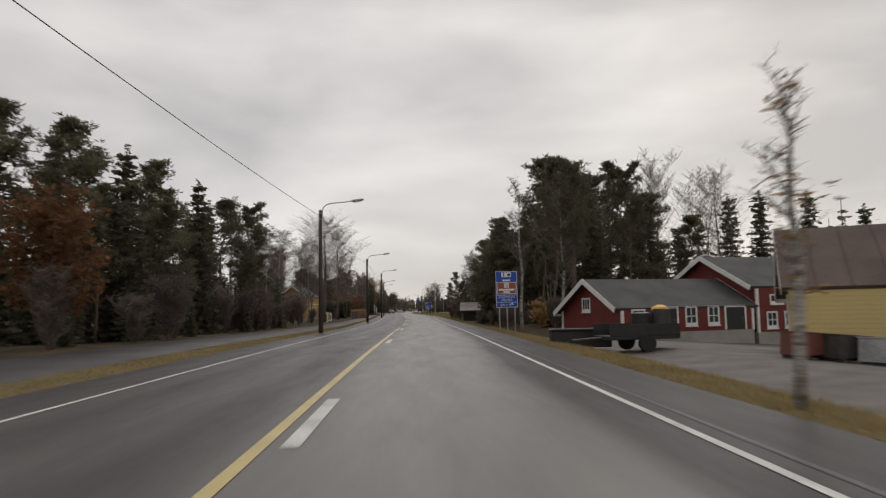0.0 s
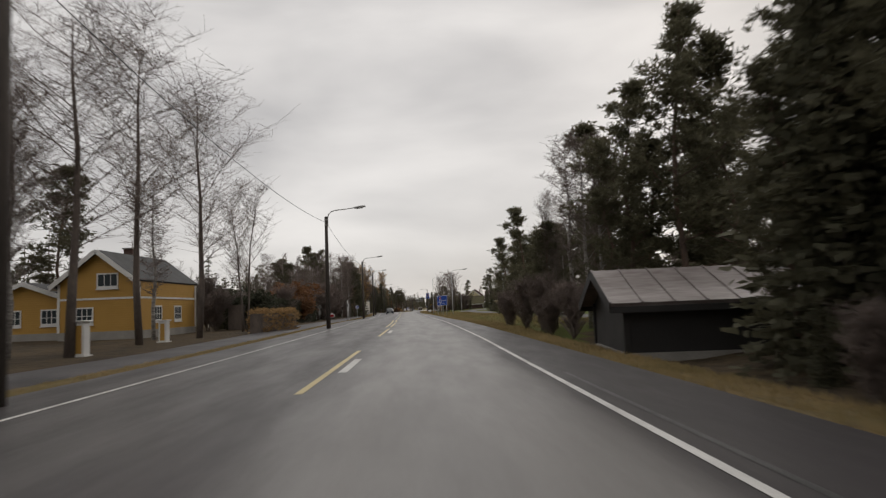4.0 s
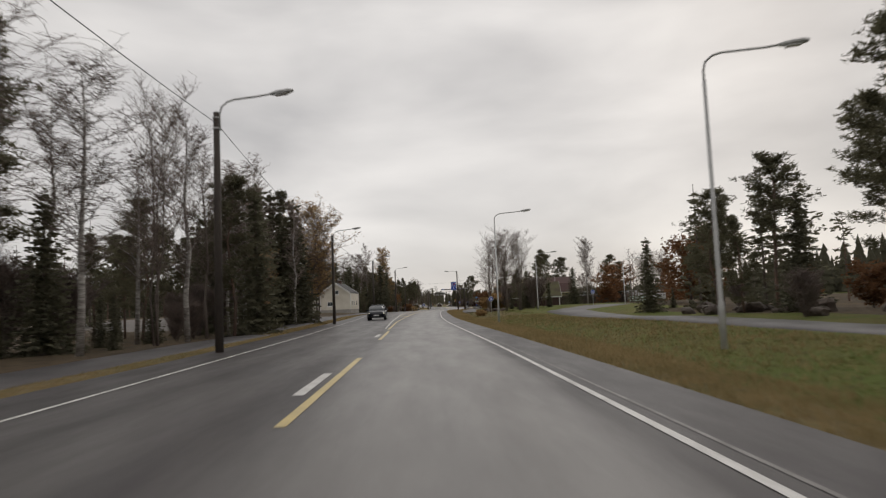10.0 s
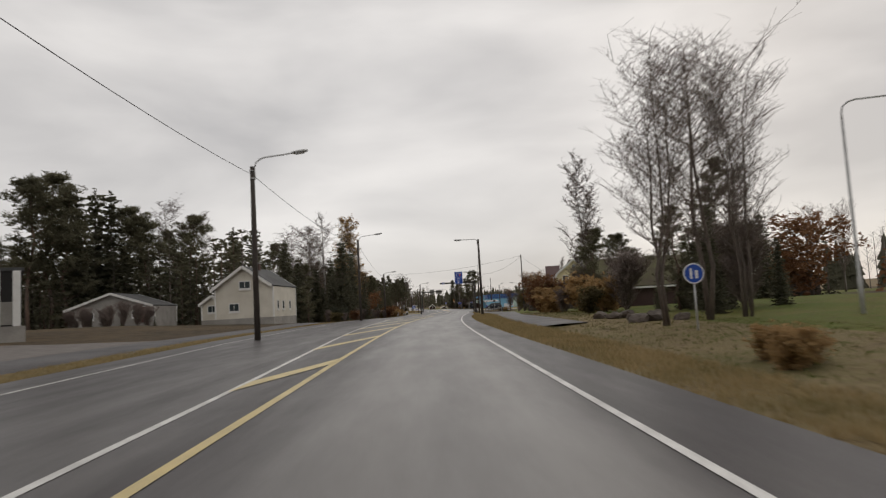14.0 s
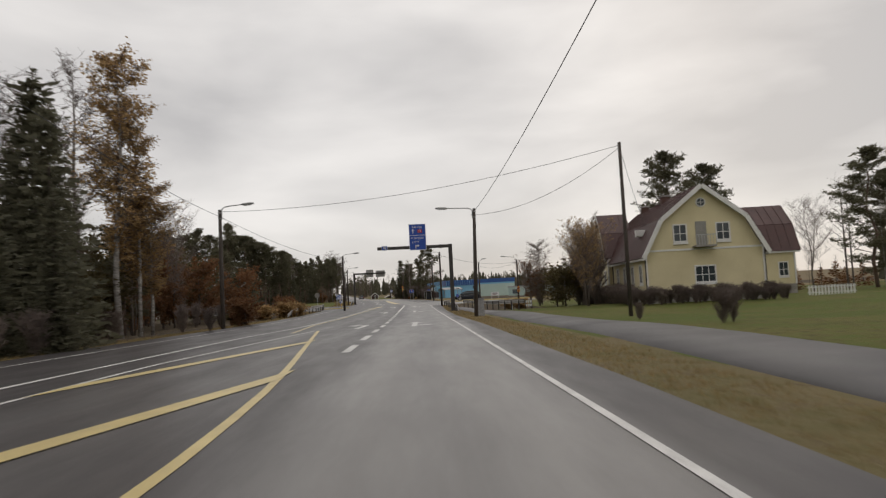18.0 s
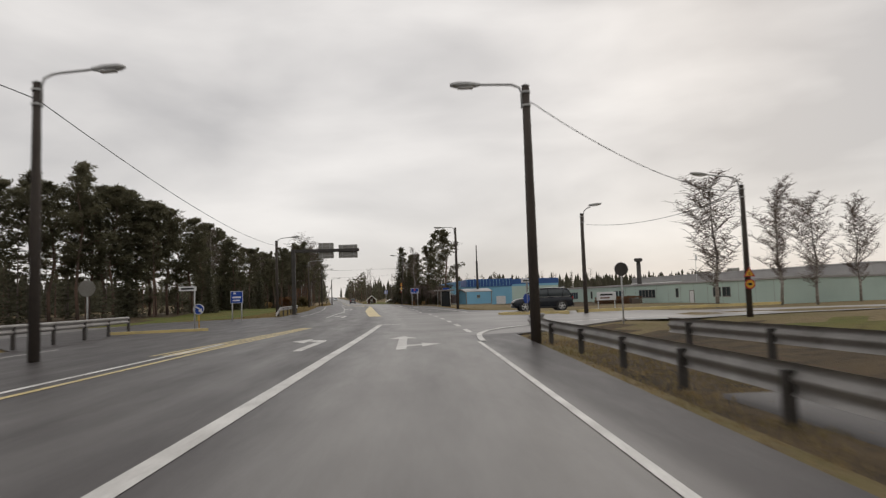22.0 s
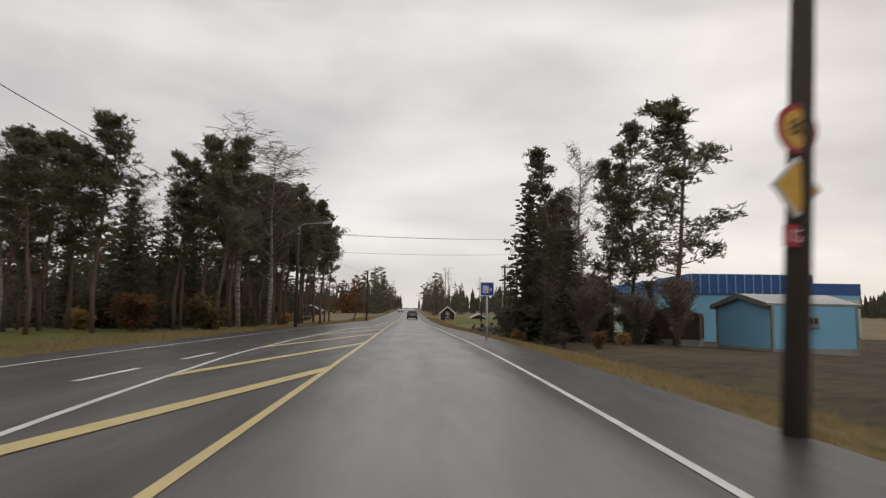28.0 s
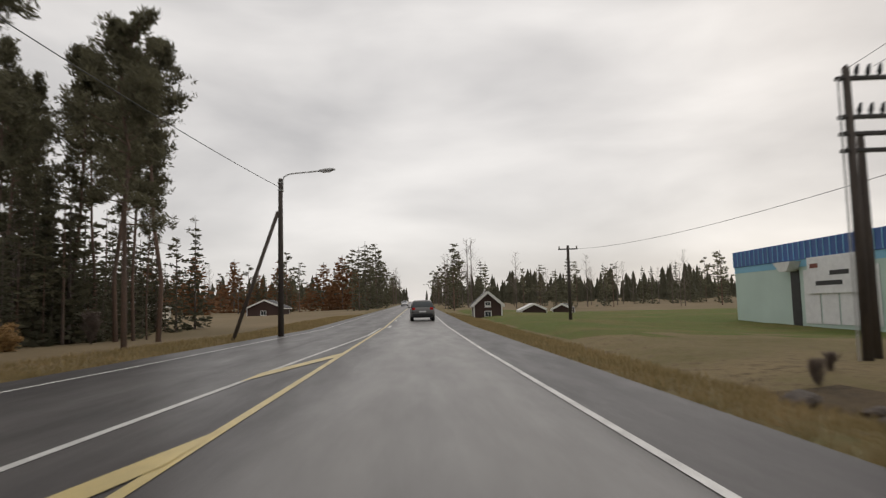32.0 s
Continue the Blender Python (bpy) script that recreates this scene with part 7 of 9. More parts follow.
def board_sign(name, label, at, turn, w, h, foot, face, posts, group="", rim=SIGN_WHITE, post=GALV, category="road sign"):
    """A flat sign on posts: at is its lower left corner's foot point; foot: height of the lower edge above it."""
    t = thing(name, Matrix.Translation(at) @ pose(0, 0, 0, 0, 0, turn), label, category, group)
    for x in posts:
        part("post", Shape().tube([(x, 0.06, -0.6), (x, 0.06, foot + h * 0.9)], 0.045, 10), post, t, smooth=True)
    b = part("board", Shape().box(0, -0.006, foot, w, 0.03, foot + h, None, 0.004), rim, t)
    part("sign_back", Shape().box(0.01, 0.03, foot + 0.01, w - 0.01, 0.04, foot + h - 0.01), SIGN_BACK, b)
    part("sign_face", Shape().box(0.03, -0.009, foot + 0.03, w - 0.03, -0.0065, foot + h - 0.03), face, b)
    return t, b


def chevron(parent, pts, material, y=-0.013, name="symbol"):
    s = Shape()
    s.prism(pts, y, y + 0.006)
    return part(name, s, material, parent)


# service sign before the pines
t, b = board_sign("service_sign", "tall blue and brown service sign on three grey posts", (7.55, 44.2, land(8.17, 44.2)), 0, 1.36, 2.3, 1.5, SIGN_BLUE, (0.2, 0.68, 1.18))
z = 1.5
bar(b, 0.68, z + 2.08, 0.62, 0.3, SIGN_WHITE, name="symbol_plate")
bar(b, 0.52, z + 2.06, 0.07, 0.2, PLASTIC_BLACK, -0.016, "symbol")
bar(b, 0.83, z + 2.08, 0.16, 0.13, PLASTIC_BLACK, -0.016, "symbol")
bar(b, 0.83, z + 1.99, 0.24, 0.025, PLASTIC_BLACK, -0.016, "symbol")
bar(b, 0.935, z + 2.09, 0.05, 0.07, PLASTIC_BLACK, -0.016, "symbol")
part("symbol", Shape().tube([(0.52, -0.013, z + 2.19), (0.52, -0.018, z + 2.19)], 0.035, 12), PLASTIC_BLACK, b)
bar(b, 0.68, z + 1.72, 0.5, 0.11, SIGN_WHITE)
part("brown_panel", Shape().box(0.07, -0.013, z + 0.86, 1.29, -0.01, z + 1.6), SIGN_WHITE, b)
part("brown_panel", Shape().box(0.1, -0.017, z + 0.89, 1.26, -0.014, z + 1.57), SIGN_BROWN, b)
bar(b, 0.68, z + 1.4, 0.3, 0.28, SIGN_WHITE, -0.021, "symbol_plate")
part("symbol", Shape().tube([(0.68 + (0.03 + 0.0035 * k) * math.cos(k * 0.5), -0.024, z + 1.4 + (0.03 + 0.0035 * k) * math.sin(k * 0.5)) for k in range(26)], 0.01, 5), SIGN_BROWN, b)
bar(b, 0.68, z + 1.13, 1.0, 0.11, SIGN_WHITE, -0.021)
bar(b, 0.68, z + 0.98, 0.4, 0.1, SIGN_WHITE, -0.021)
bar(b, 0.68, z + 0.78, 1.3, 0.025, SIGN_WHITE)
lettering("LAHJATAVARA", 0.155, pose(0.68, -0.014, z + 0.65), SIGN_WHITE, b)
lettering("KAHVILA", 0.17, pose(0.68, -0.014, z + 0.46), SIGN_WHITE, b)
bar(b, 0.68, z + 0.33, 1.3, 0.025, SIGN_WHITE)
lettering("500 m", 0.19, pose(0.5, -0.014, z + 0.16), SIGN_WHITE, b)
chevron(b, [(0.86, z + 0.06), (0.91, z + 0.06), (0.91, z + 0.19), (1.0, z + 0.19), (1.0, z + 0.13), (1.12, z + 0.215), (1.0, z + 0.3), (1.0, z + 0.24), (0.86, z + 0.24)], SIGN_WHITE)

# direction sign on the grass
t, b = board_sign("direction_sign", "large blue direction sign with white arrows and town names", (-2.98, 172.6, land(-2.13, 172.6)), 3, 1.62, 1.55, spread(0, (0, 1.62)), SIGN_BLUE, (0.12, 0.72, 0.95, 1.5))
z = 1.62
lettering("RAUMA", 0.21, pose(0.42, -0.013, z + 1.37), SIGN_WHITE, b)
part("route_plate", Shape().box(0.34, -0.013, z + 1.02, 0.62, -0.0105, z + 1.25), SIGN_RED, b)
lettering("12", 0.2, pose(0.48, -0.017, z + 1.135), SIGN_WHITE, b)
lettering("EURAJOKI", 0.2, pose(1.11, -0.013, z + 0.72), SIGN_WHITE, b)
lettering("LAPPI", 0.2, pose(0.98, -0.013, z + 0.3), SIGN_WHITE, b)
bar(b, 0.48, z + 0.45, 0.07, 0.86, SIGN_WHITE, name="symbol")
bar(b, 0.48, z + 0.5, 0.62, 0.06, SIGN_WHITE, -0.0135, name="symbol")
chevron(b, [(0.38, z + 0.86), (0.58, z + 0.86), (0.48, z + 1.0)], SIGN_WHITE)
chevron(b, [(0.12, z + 0.5), (0.22, z + 0.58), (0.22, z + 0.42)], SIGN_WHITE)
chevron(b, [(0.84, z + 0.5), (0.75, z + 0.42), (0.75, z + 0.58)], SIGN_WHITE)


def disc_sign(name, label, at, turn, height, r, face, rim, symbol=None, post=GALV, group="small road signs"):
    t = thing(name, Matrix.Translation(at) @ pose(0, 0, 0, 0, 0, turn), label, "road sign", group)
    part("post", Shape().tube([(0, 0.05, -0.5), (0, 0.05, height + r)], 0.032, 8), post, t, smooth=True)
    d = part("disc", Shape().tube([(0, 0.02, height), (0, -0.006, height)], r, 28), rim, t)
    part("sign_face", Shape().tube([(0, -0.006, height), (0, -0.012, height)], r * 0.88, 28), face, d)
    if symbol == "walkers":
        bar(d, -0.09, height, 0.07, r * 1.0, SIGN_WHITE, -0.018, "symbol")
        bar(d, 0.08, height - 0.03, 0.09, r * 0.8, SIGN_WHITE, -0.018, "symbol")
    elif symbol == "arrow":
        chevron(d, [(-0.2, height + 0.12), (0.05, height - 0.02), (-0.02, height - 0.09), (0.2, height - 0.2), (0.15, height + 0.06), (0.1, height + 0.02), (-0.16, height + 0.18)], SIGN_WHITE, -0.018)
    return t


disc_sign("footway_sign", "round blue footway sign on a thin grey post", (-16.27, 175.5, land(-16.27, 175.5)), 0, 1.75, 0.3, SIGN_BLUE, SIGN_WHITE, "walkers")
disc_sign("footway_sign", "round blue footway sign on a post in the verge", (-5.91, 251.8, land(-5.91, 251.8)), 0, 1.75, 0.32, SIGN_BLUE, SIGN_WHITE, "walkers")
disc_sign("footway_sign", "round blue footway sign on a post in the verge", (8.65, 262, land(8.65, 262)), 0, 1.9, 0.3, SIGN_BLUE, SIGN_WHITE, "walkers")
disc_sign("round_sign_back", "grey back of a round sign on a post", (-18.75, 158.8, land(-18.75, 158.8)), 0, 1.9, 0.3, SIGN_BACK, SIGN_BACK)
part("sub_plate", Shape().box(-18.95, 158.84, land(-18.75, 158.8) + 0.75, -18.55, 158.87, land(-18.75, 158.8) + 1.35), SIGN_BACK, bpy.data.objects["round_sign_back"]).matrix_parent_inverse = bpy.data.objects["round_sign_back"].matrix_world.inverted()
# back of a long sign on two posts beside the footway, a house-shaped plaque and a marker stub
t = thing("roadside_sign", Matrix.Translation((-12.22, 145.0, land(-12.22, 145.0))), "dark back of a board on two grey posts", "road sign")
for dx, dy, h in ((0.0, 0.0, 1.95), (-0.9, 4.2, 2.45)):
    part("post", Shape().tube([(dx, dy, -0.4), (dx, dy, h)], 0.055, 10), GALV, t, smooth=True)
s = Shape()
s.v += [(-0.06, 0.15, 1.55), (-0.87, 4.05, 1.75), (-0.87, 4.05, 2.05), (-0.06, 0.15, 1.85), (-0.10, 0.14, 1.55), (-0.91, 4.04, 1.75), (-0.91, 4.04, 2.05), (-0.10, 0.14, 1.85)]
s.f += [(0, 1, 2, 3), (7, 6, 5, 4), (0, 4, 5, 1), (3, 2, 6, 7), (0, 3, 7, 4), (1, 5, 6, 2)]
part("board", s, DARK_STEEL, t)
t = thing("house_plaque", Matrix.Translation((-16.99, 158.4, land(-16.99, 158.4))), "small red house-shaped plaque with white outline on a post", "sign")
part("post", Shape().tube([(0, 0.05, -0.4), (0, 0.05, 0.6)], 0.03, 8), GALV, t)
s = Shape()
s.v += [(x, y, z) for y in (0.0, -0.04) for x, z in ((-0.38, 0.35), (0.38, 0.35), (0.42, 0.75), (0, 0.98), (-0.42, 0.75))]
s.f += [(0, 1, 2, 3, 4), (9, 8, 7, 6, 5)] + [(k, k + 5, (k + 1) % 5 + 5, (k + 1) % 5) for k in range(5)]
part("white_outline", s, SIGN_WHITE, t)
s = Shape().box(-0.3, -0.06, 0.41, 0.3, -0.044, 0.74)
part("red_panel", s, SIGN_RED, t)
t = thing("marker_stub", Matrix.Translation((-15.87, 151.0, land(-15.87, 151.0))), "thin white marker stub at the footway edge", "marker post")
part("stub", Shape().tube([(0, 0, -0.2), (0.03, 0, 0.45)], [0.05, 0.04], 8), SIGN_WHITE, t)
part("stub_cap", Shape().tube([(0.03, 0, 0.45), (0.03, 0, 0.5)], [0.042, 0.02], 8), DARK_STEEL, t)
disc_sign("keep_right_sign", "blue disc with a white arrow on a striped post", (-27.2, 398.0, land(-27.2, 398.0) + 0.1), 0, 0.95, 0.27, SIGN_BLUE, SIGN_WHITE, "arrow", post=SIGN_YELLOW)
disc_sign("stop_sign_back", "grey back of a give-way sign by the crossing", (-29.75, 392.0, land(-29.75, 392)), 0, 2.1, 0.35, SIGN_BACK, SIGN_BACK)
disc_sign("round_sign_back", "grey back of a round sign at the side road", (-7.9, 390.0, land(-7.9, 390.0)), 0, 2.15, 0.27, DARK_STEEL, DARK_STEEL)

# street name plates
for x, y, tn in ((-27.19, 397.4, 5), (-9.1, 404.7, 5)):
    t = thing("street_name_sign", Matrix.Translation((x, y, land(x, y))) @ pose(0, 0, 0, 0, 0, tn), "white street name plate on a steel post", "street sign", "street name plates")
    part("post", Shape().tube([(0, 0, -0.4), (0, 0, 2.2)], 0.035, 8), GALV, t, smooth=True)
    n = part("name_plate", Shape().box(-0.75, -0.03, 1.98, 0.1, 0.0, 2.2, None, 0.008), SIGN_WHITE, t)
    bar(n, -0.33, 2.09, 0.6, 0.08, PLASTIC_BLACK, -0.037)

# blue boards past the junction
t, b = board_sign("information_board", "small blue information board on two posts in the grass", (-29.54, 411.3, land(-29.24, 411.3)), 2, 0.86, 0.85, 1.3, SIGN_BLUE, (0.1, 0.76), group="blue information boards")
bar(b, 0.3, 2.0, 0.2, 0.12, SIGN_WHITE)
bar(b, 0.43, 1.72, 0.6, 0.12, SIGN_WHITE)
bar(b, 0.4, 1.5, 0.5, 0.1, SIGN_WHITE)
t, b = board_sign("distance_sign", "blue distance sign with a red route plate", (-17.80, 447.0, land(-17.30, 447)), 5, 0.98, 0.66, 1.62, SIGN_BLUE, (0.14, 0.84))
part("route_plate", Shape().box(0.38, -0.013, 1.98, 0.6, -0.0105, 2.2), SIGN_RED, b)
lettering("12", 0.17, pose(0.49, -0.017, 2.09), SIGN_WHITE, b)
lettering("RAUMA", 0.17, pose(0.38, -0.013, 1.79), SIGN_WHITE, b)
bar(b, 0.8, 1.79, 0.14, 0.12, SIGN_WHITE)
t, b = board_sign("camera_sign", "square blue sign with a white camera symbol", (-23.92, 488.7, land(-23.60, 488.7)), 8, 0.62, 0.62, 2.0, SIGN_BLUE, (0.31,))
bar(b, 0.24, 2.3, 0.26, 0.34, SIGN_WHITE, name="symbol")
bar(b, 0.42, 2.29, 0.09, 0.2, SIGN_BACK, name="symbol")
bar(b, 0.49, 2.29, 0.06, 0.11, SIGN_WHITE, name="symbol")
part("symbol", Shape().tube([(0.205, -0.013, 2.25), (0.205, -0.02, 2.25)], 0.075, 20), SIGN_BLUE, b)
part("symbol", Shape().tube([(0.205, -0.0205, 2.25), (0.205, -0.025, 2.25)], 0.055, 20), SIGN_WHITE, b)
part("symbol", Shape().tube([(0.31, -0.013, 2.42), (0.31, -0.02, 2.42)], 0.025, 12), SIGN_BLUE, b)
# signs strapped to the lamp pole
px, py = -19.84, 465.6
pz = land(px, py)
def pole_sign(name, label, z):
    return thing(name, Matrix.Translation((px + 0.052 * z, py - 0.13, pz + z)) @ pose(0, 0, 0, 0, 3, 24), label, "road sign", "signs on the lamp pole")


t = pole_sign("speed_limit_sign", "round yellow speed limit sign with a red rim", 3.08)
d = part("disc", Shape().tube([(0, 0.02, 0), (0, -0.006, 0)], 0.25, 32), SIGN_RED, t)
part("sign_face", Shape().tube([(0, -0.006, 0), (0, -0.012, 0)], 0.195, 32), SIGN_YELLOW, d)
lettering("80", 0.23, pose(0, -0.016, 0), PLASTIC_BLACK, d)
t = pole_sign("priority_road_sign", "yellow diamond priority road sign", 2.49)
d = part("diamond", Shape().prism([(0, -0.31), (0.31, 0), (0, 0.31), (-0.31, 0)], -0.006, 0.02), SIGN_WHITE, t)
chevron(d, [(0, -0.26), (0.26, 0), (0, 0.26), (-0.26, 0)], SIGN_YELLOW, -0.013, "sign_face")
t = pole_sign("route_sign", "small red route number plate", 2.0)
d = part("plate", Shape().box(-0.14, -0.006, -0.11, 0.14, 0.02, 0.11, None, 0.006), SIGN_RED, t)
lettering("12", 0.18, pose(0, -0.012, 0), SIGN_WHITE, d)


# ---- gantries ----
def gantry(name, label, at, turn, height, reach, side):
    t = thing(name, Matrix.Translation(at) @ pose(0, 0, 0, 0, 0, turn), label, "sign gantry")
    part("post", Shape().box(-0.17, -0.17, -0.5, 0.17, 0.17, height + 0.16, None, 0.03), DARK_STEEL, t)
    part("base_plate", Shape().box(-0.34, -0.34, -0.05, 0.34, 0.34, 0.1, None, 0.02), DARK_STEEL, t)
    a, b = (-reach, -0.15) if side < 0 else (0.15, reach)
    part("beam", Shape().box(a, -0.12, height - 0.14, b, 0.12, height + 0.14, None, 0.02), DARK_STEEL, t)
    part("beam_joint", Shape().box(side * 0.9 - 0.05, -0.16, height - 0.2, side * 0.9 + 0.05, 0.16, height + 0.2), DARK_STEEL, t)
    return t


g = gantry("sign_gantry", "dark steel gantry arm carrying blue lane signs", (-12.47, 360.1, land(-12.47, 360.1)), 2, 6.0, 6.7, -1)
b = part("board", Shape().box(-3.75, -0.24, 5.72, -2.2, -0.2, 8.12, None, 0.006), SIGN_WHITE, g)
part("sign_face", Shape().box(-3.71, -0.246, 5.76, -2.24, -0.2405, 8.08), SIGN_BLUE, b)
part("sign_back", Shape().box(-3.72, -0.2, 5.75, -2.23, -0.19, 8.09), SIGN_BACK, b)
lettering("RAUMA", 0.27, pose(-3.0, -0.25, 7.82), SIGN_WHITE, b)
part("route_plate", Shape().box(-2.95, -0.25, 7.3, -2.55, -0.2465, 7.62), SIGN_RED, b)
lettering("12", 0.26, pose(-2.75, -0.254, 7.46), SIGN_WHITE, b)
part("symbol", Shape().prism([(-3.42, 7.25), (-3.34, 7.25), (-3.34, 7.5), (-3.25, 7.5), (-3.38, 7.68), (-3.51, 7.5), (-3.42, 7.5)], -0.252, -0.2465), SIGN_WHITE, b)
part("divider", Shape().box(-3.71, -0.25, 7.06, -2.24, -0.2465, 7.1), SIGN_WHITE, b)
lettering("EURAJOKI", 0.26, pose(-2.98, -0.25, 6.82), SIGN_WHITE, b)
lettering("LAPPI", 0.26, pose(-3.18, -0.25, 6.46), SIGN_WHITE, b)
part("symbol", Shape().prism([(-3.2, 5.88), (-3.12, 5.88), (-3.12, 6.08), (-2.98, 6.08), (-2.98, 6.0), (-2.82, 6.13), (-2.98, 6.25), (-2.98, 6.17), (-3.2, 6.17)], -0.252, -0.2465), SIGN_WHITE, b)
b = part("small_board", Shape().box(-6.3, -0.2, 5.82, -5.75, -0.16, 6.22, None, 0.004), SIGN_WHITE, g)
part("sign_face", Shape().box(-6.27, -0.206, 5.85, -5.78, -0.2005, 6.19), SIGN_BLUE, b)
part("symbol", Shape().prism([(-6.18, 6.05), (-6.06, 6.15), (-6.06, 6.09), (-5.9, 6.09), (-5.9, 5.9), (-5.96, 5.9), (-5.96, 6.02), (-6.06, 6.02), (-6.06, 5.95)], -0.212, -0.2065), SIGN_WHITE, b)
for x in (-3.4, -2.9, -2.5):
    part("hanger", Shape().box(x - 0.03, -0.19, 5.85, x + 0.03, -0.12, 8.0), DARK_STEEL, g)

g = gantry("sign_gantry", "dark steel gantry arm seen from behind its signs", (-27.65, 424.0, land(-27.65, 424)), 3, 5.75, 5.9, 1)
for a0, a1, z0, z1 in ((2.25, 3.6, 5.05, 6.45), (4.05, 5.75, 5.05, 6.25)):
    b = part("board", Shape().box(a0, 0.16, z0, a1, 0.2, z1, None, 0.006), SIGN_BACK, g)
    for k in range(3):
        part("stiffener", Shape().box(a0 + 0.03, 0.12, z0 + 0.2 + k * 0.45, a1 - 0.03, 0.16, z0 + 0.25 + k * 0.45), GALV, b)
    for k in range(2):
        part("upright", Shape().box(a0 + 0.3 + k * (a1 - a0 - 0.66), 0.1, z0, a0 + 0.36 + k * (a1 - a0 - 0.66), 0.118, z1), GALV, b)


# ---- guard rails ----
def guard_rail(points, height=0.68, spacing=2.0, group="guard rails", ramp=True):
    t = thing("guard_rail", Matrix.Translation((0, 0, 0)), "galvanised steel guard rail on short posts", "guard rail", group)
    pts = []
    for x, y in points:
        pts.append(Vector((x, y, land(x, y))))
    line = []
    for a, b in zip(pts, pts[1:]):
        n = max(1, int((b - a).length / 0.8))
        line += [a.lerp(b, k / n) for k in range(n)]
    line.append(pts[-1])
    s = Shape()
    prof = [(0.0, -0.155), (0.045, -0.12), (0.045, -0.06), (0.0, -0.02), (0.0, 0.02), (0.045, 0.06), (0.045, 0.12), (0.0, 0.155)]
    for k, p in enumerate(line):
        d = (line[min(k + 1, len(line) - 1)] - line[max(k - 1, 0)])
        side = Vector((d.y, -d.x, 0)).normalized()
        h = height
        if ramp:
            h = min(h, 0.2 + 0.16 * k)
        for u, w in prof:
            s.v.append(tuple(p + side * u + Vector((0, 0, h + w))))
    m = len(prof)
    for k in range(len(line) - 1):
        for j in range(m - 1):
            a = k * m + j
            s.f.append((a, a + 1, a + m + 1, a + m))
    part("rail", s, RAIL_STEEL, t, smooth=True)
    run = 0.0
    for k, p in enumerate(line):
        run += 0.8
        if run >= spacing:
            run = 0.0
            h = min(height, 0.2 + 0.16 * k) if ramp else height
            part("rail_post", Shape().box(p.x - 0.05, p.y - 0.05, p.z - 0.4, p.x + 0.05, p.y + 0.05, p.z + h + 0.08), DARK_STEEL, t)


guard_rail([(road_x(y) + o, y) for o, y in ((3.3, 358.6), (3.3, 366), (3.4, 371), (3.4, 376), (3.3, 380.5), (3.45, 384.6), (4.4, 386.8))], height=0.44)
guard_rail([(road_x(y) + o, y) for o, y in ((7.8, 350), (6.9, 361), (5.9, 371), (5.3, 378.1))], ramp=False)
guard_rail([(road_x(y) + o, y) for o, y in ((-12.7, 363), (-12.5, 370), (-12.3, 380), (-12.4, 388), (-13.0, 395))])
guard_rail([(road_x(y) + o, y) for o, y in ((-9.8, 417.5), (-9.6, 424), (-9.5, 432))])


# ---- power lines ----
def line_pole(at, height, arms, label, group="power line poles", thick=1.0):
    t = thing("power_pole", Matrix.Translation(at), label, "power pole", group)
    part("pole", Shape().tube([(0, 0, -0.5), (0, 0, height)], [0.15 * thick, 0.11 * thick], 12), POLE_WOOD, t, smooth=True)
    for z, w in arms:
        c = part("crossarm", Shape().box(-w / 2, -0.06, z - 0.05, w / 2, 0.06, z + 0.05, None, 0.01), DARK_STEEL, t)
        for x in (-w / 2 + 0.08, 0.0, w / 2 - 0.08):
            part("insulator", Shape().tube([(x, 0, z + 0.05), (x, 0, z + 0.12), (x, 0, z + 0.2), (x, 0, z + 0.26)], [0.03, 0.06, 0.06, 0.03], 8), CONCRETE, c)
    return t


line_pole((-21.05, 523.2, land(-21.05, 523.2)), 9.3, ((8.6, 1.6), (7.8, 1.0)), "weathered wooden power pole with steel crossarms")
line_pole((-27.92, 578.5, land(-27.92, 578.5)), 6.2, ((5.9, 1.6),), "slim wooden power pole with one crossarm in the field")
# transformer frame: three poles tied by crossarms
bx, by = -22.62, 540.4
bz = land(bx, by)
t = thing("transformer_frame", Matrix.Translation((bx, by, bz)) @ pose(0, 0, 0, 0, 0, 4), "three-legged wooden transformer frame with insulators", "power frame")
for x, y, h in ((-0.72, 0, 7.75), (0.74, 0, 7.75), (0.05, 0.9, 6.2)):
    part("leg", Shape().tube([(x, y, -0.5), (x, y, h)], [0.14, 0.1], 12), POLE_WOOD, t, smooth=True)
for z in (7.45, 6.4, 5.95, 5.5):
    part("crossarm", Shape().box(-1.0, -0.08, z - 0.05, 1.0, 0.08, z + 0.05, None, 0.01), DARK_STEEL, t)
for z in (7.5, 6.45):
    for k in range(6):
        x = -0.75 + 0.3 * k
        part("insulator", Shape().tube([(x, 0, z), (x, 0, z + 0.12), (x + 0.05, 0, z + 0.32)], [0.03, 0.07, 0.035], 8), PLASTIC_BLACK, t)
part("conduit", Shape().tube([(-1.0, -0.1, 0), (-1.0, -0.1, 7.4)], 0.025, 6), GALV, t)
top = Vector((-21.05, 523.2, land(-21.05, 523.2)))
frame_top = Vector((bx, by, bz))
for k, (dx, z) in enumerate(((-0.7, 8.85), (0.0, 8.85), (0.7, 8.85))):
    sag_wire(top + Vector((dx, 0, z)), frame_top + Vector((dx * 0.9, 0, 7.75)), 0.25, 0.008)
    sag_wire(top + Vector((dx, 0, z)), (-62 + dx, 505, 9.5), 0.9, 0.008)
sag_wire(top + Vector((0, 0, 7.4)), (-62.65, 500, 7.6), 1.0, 0.012)
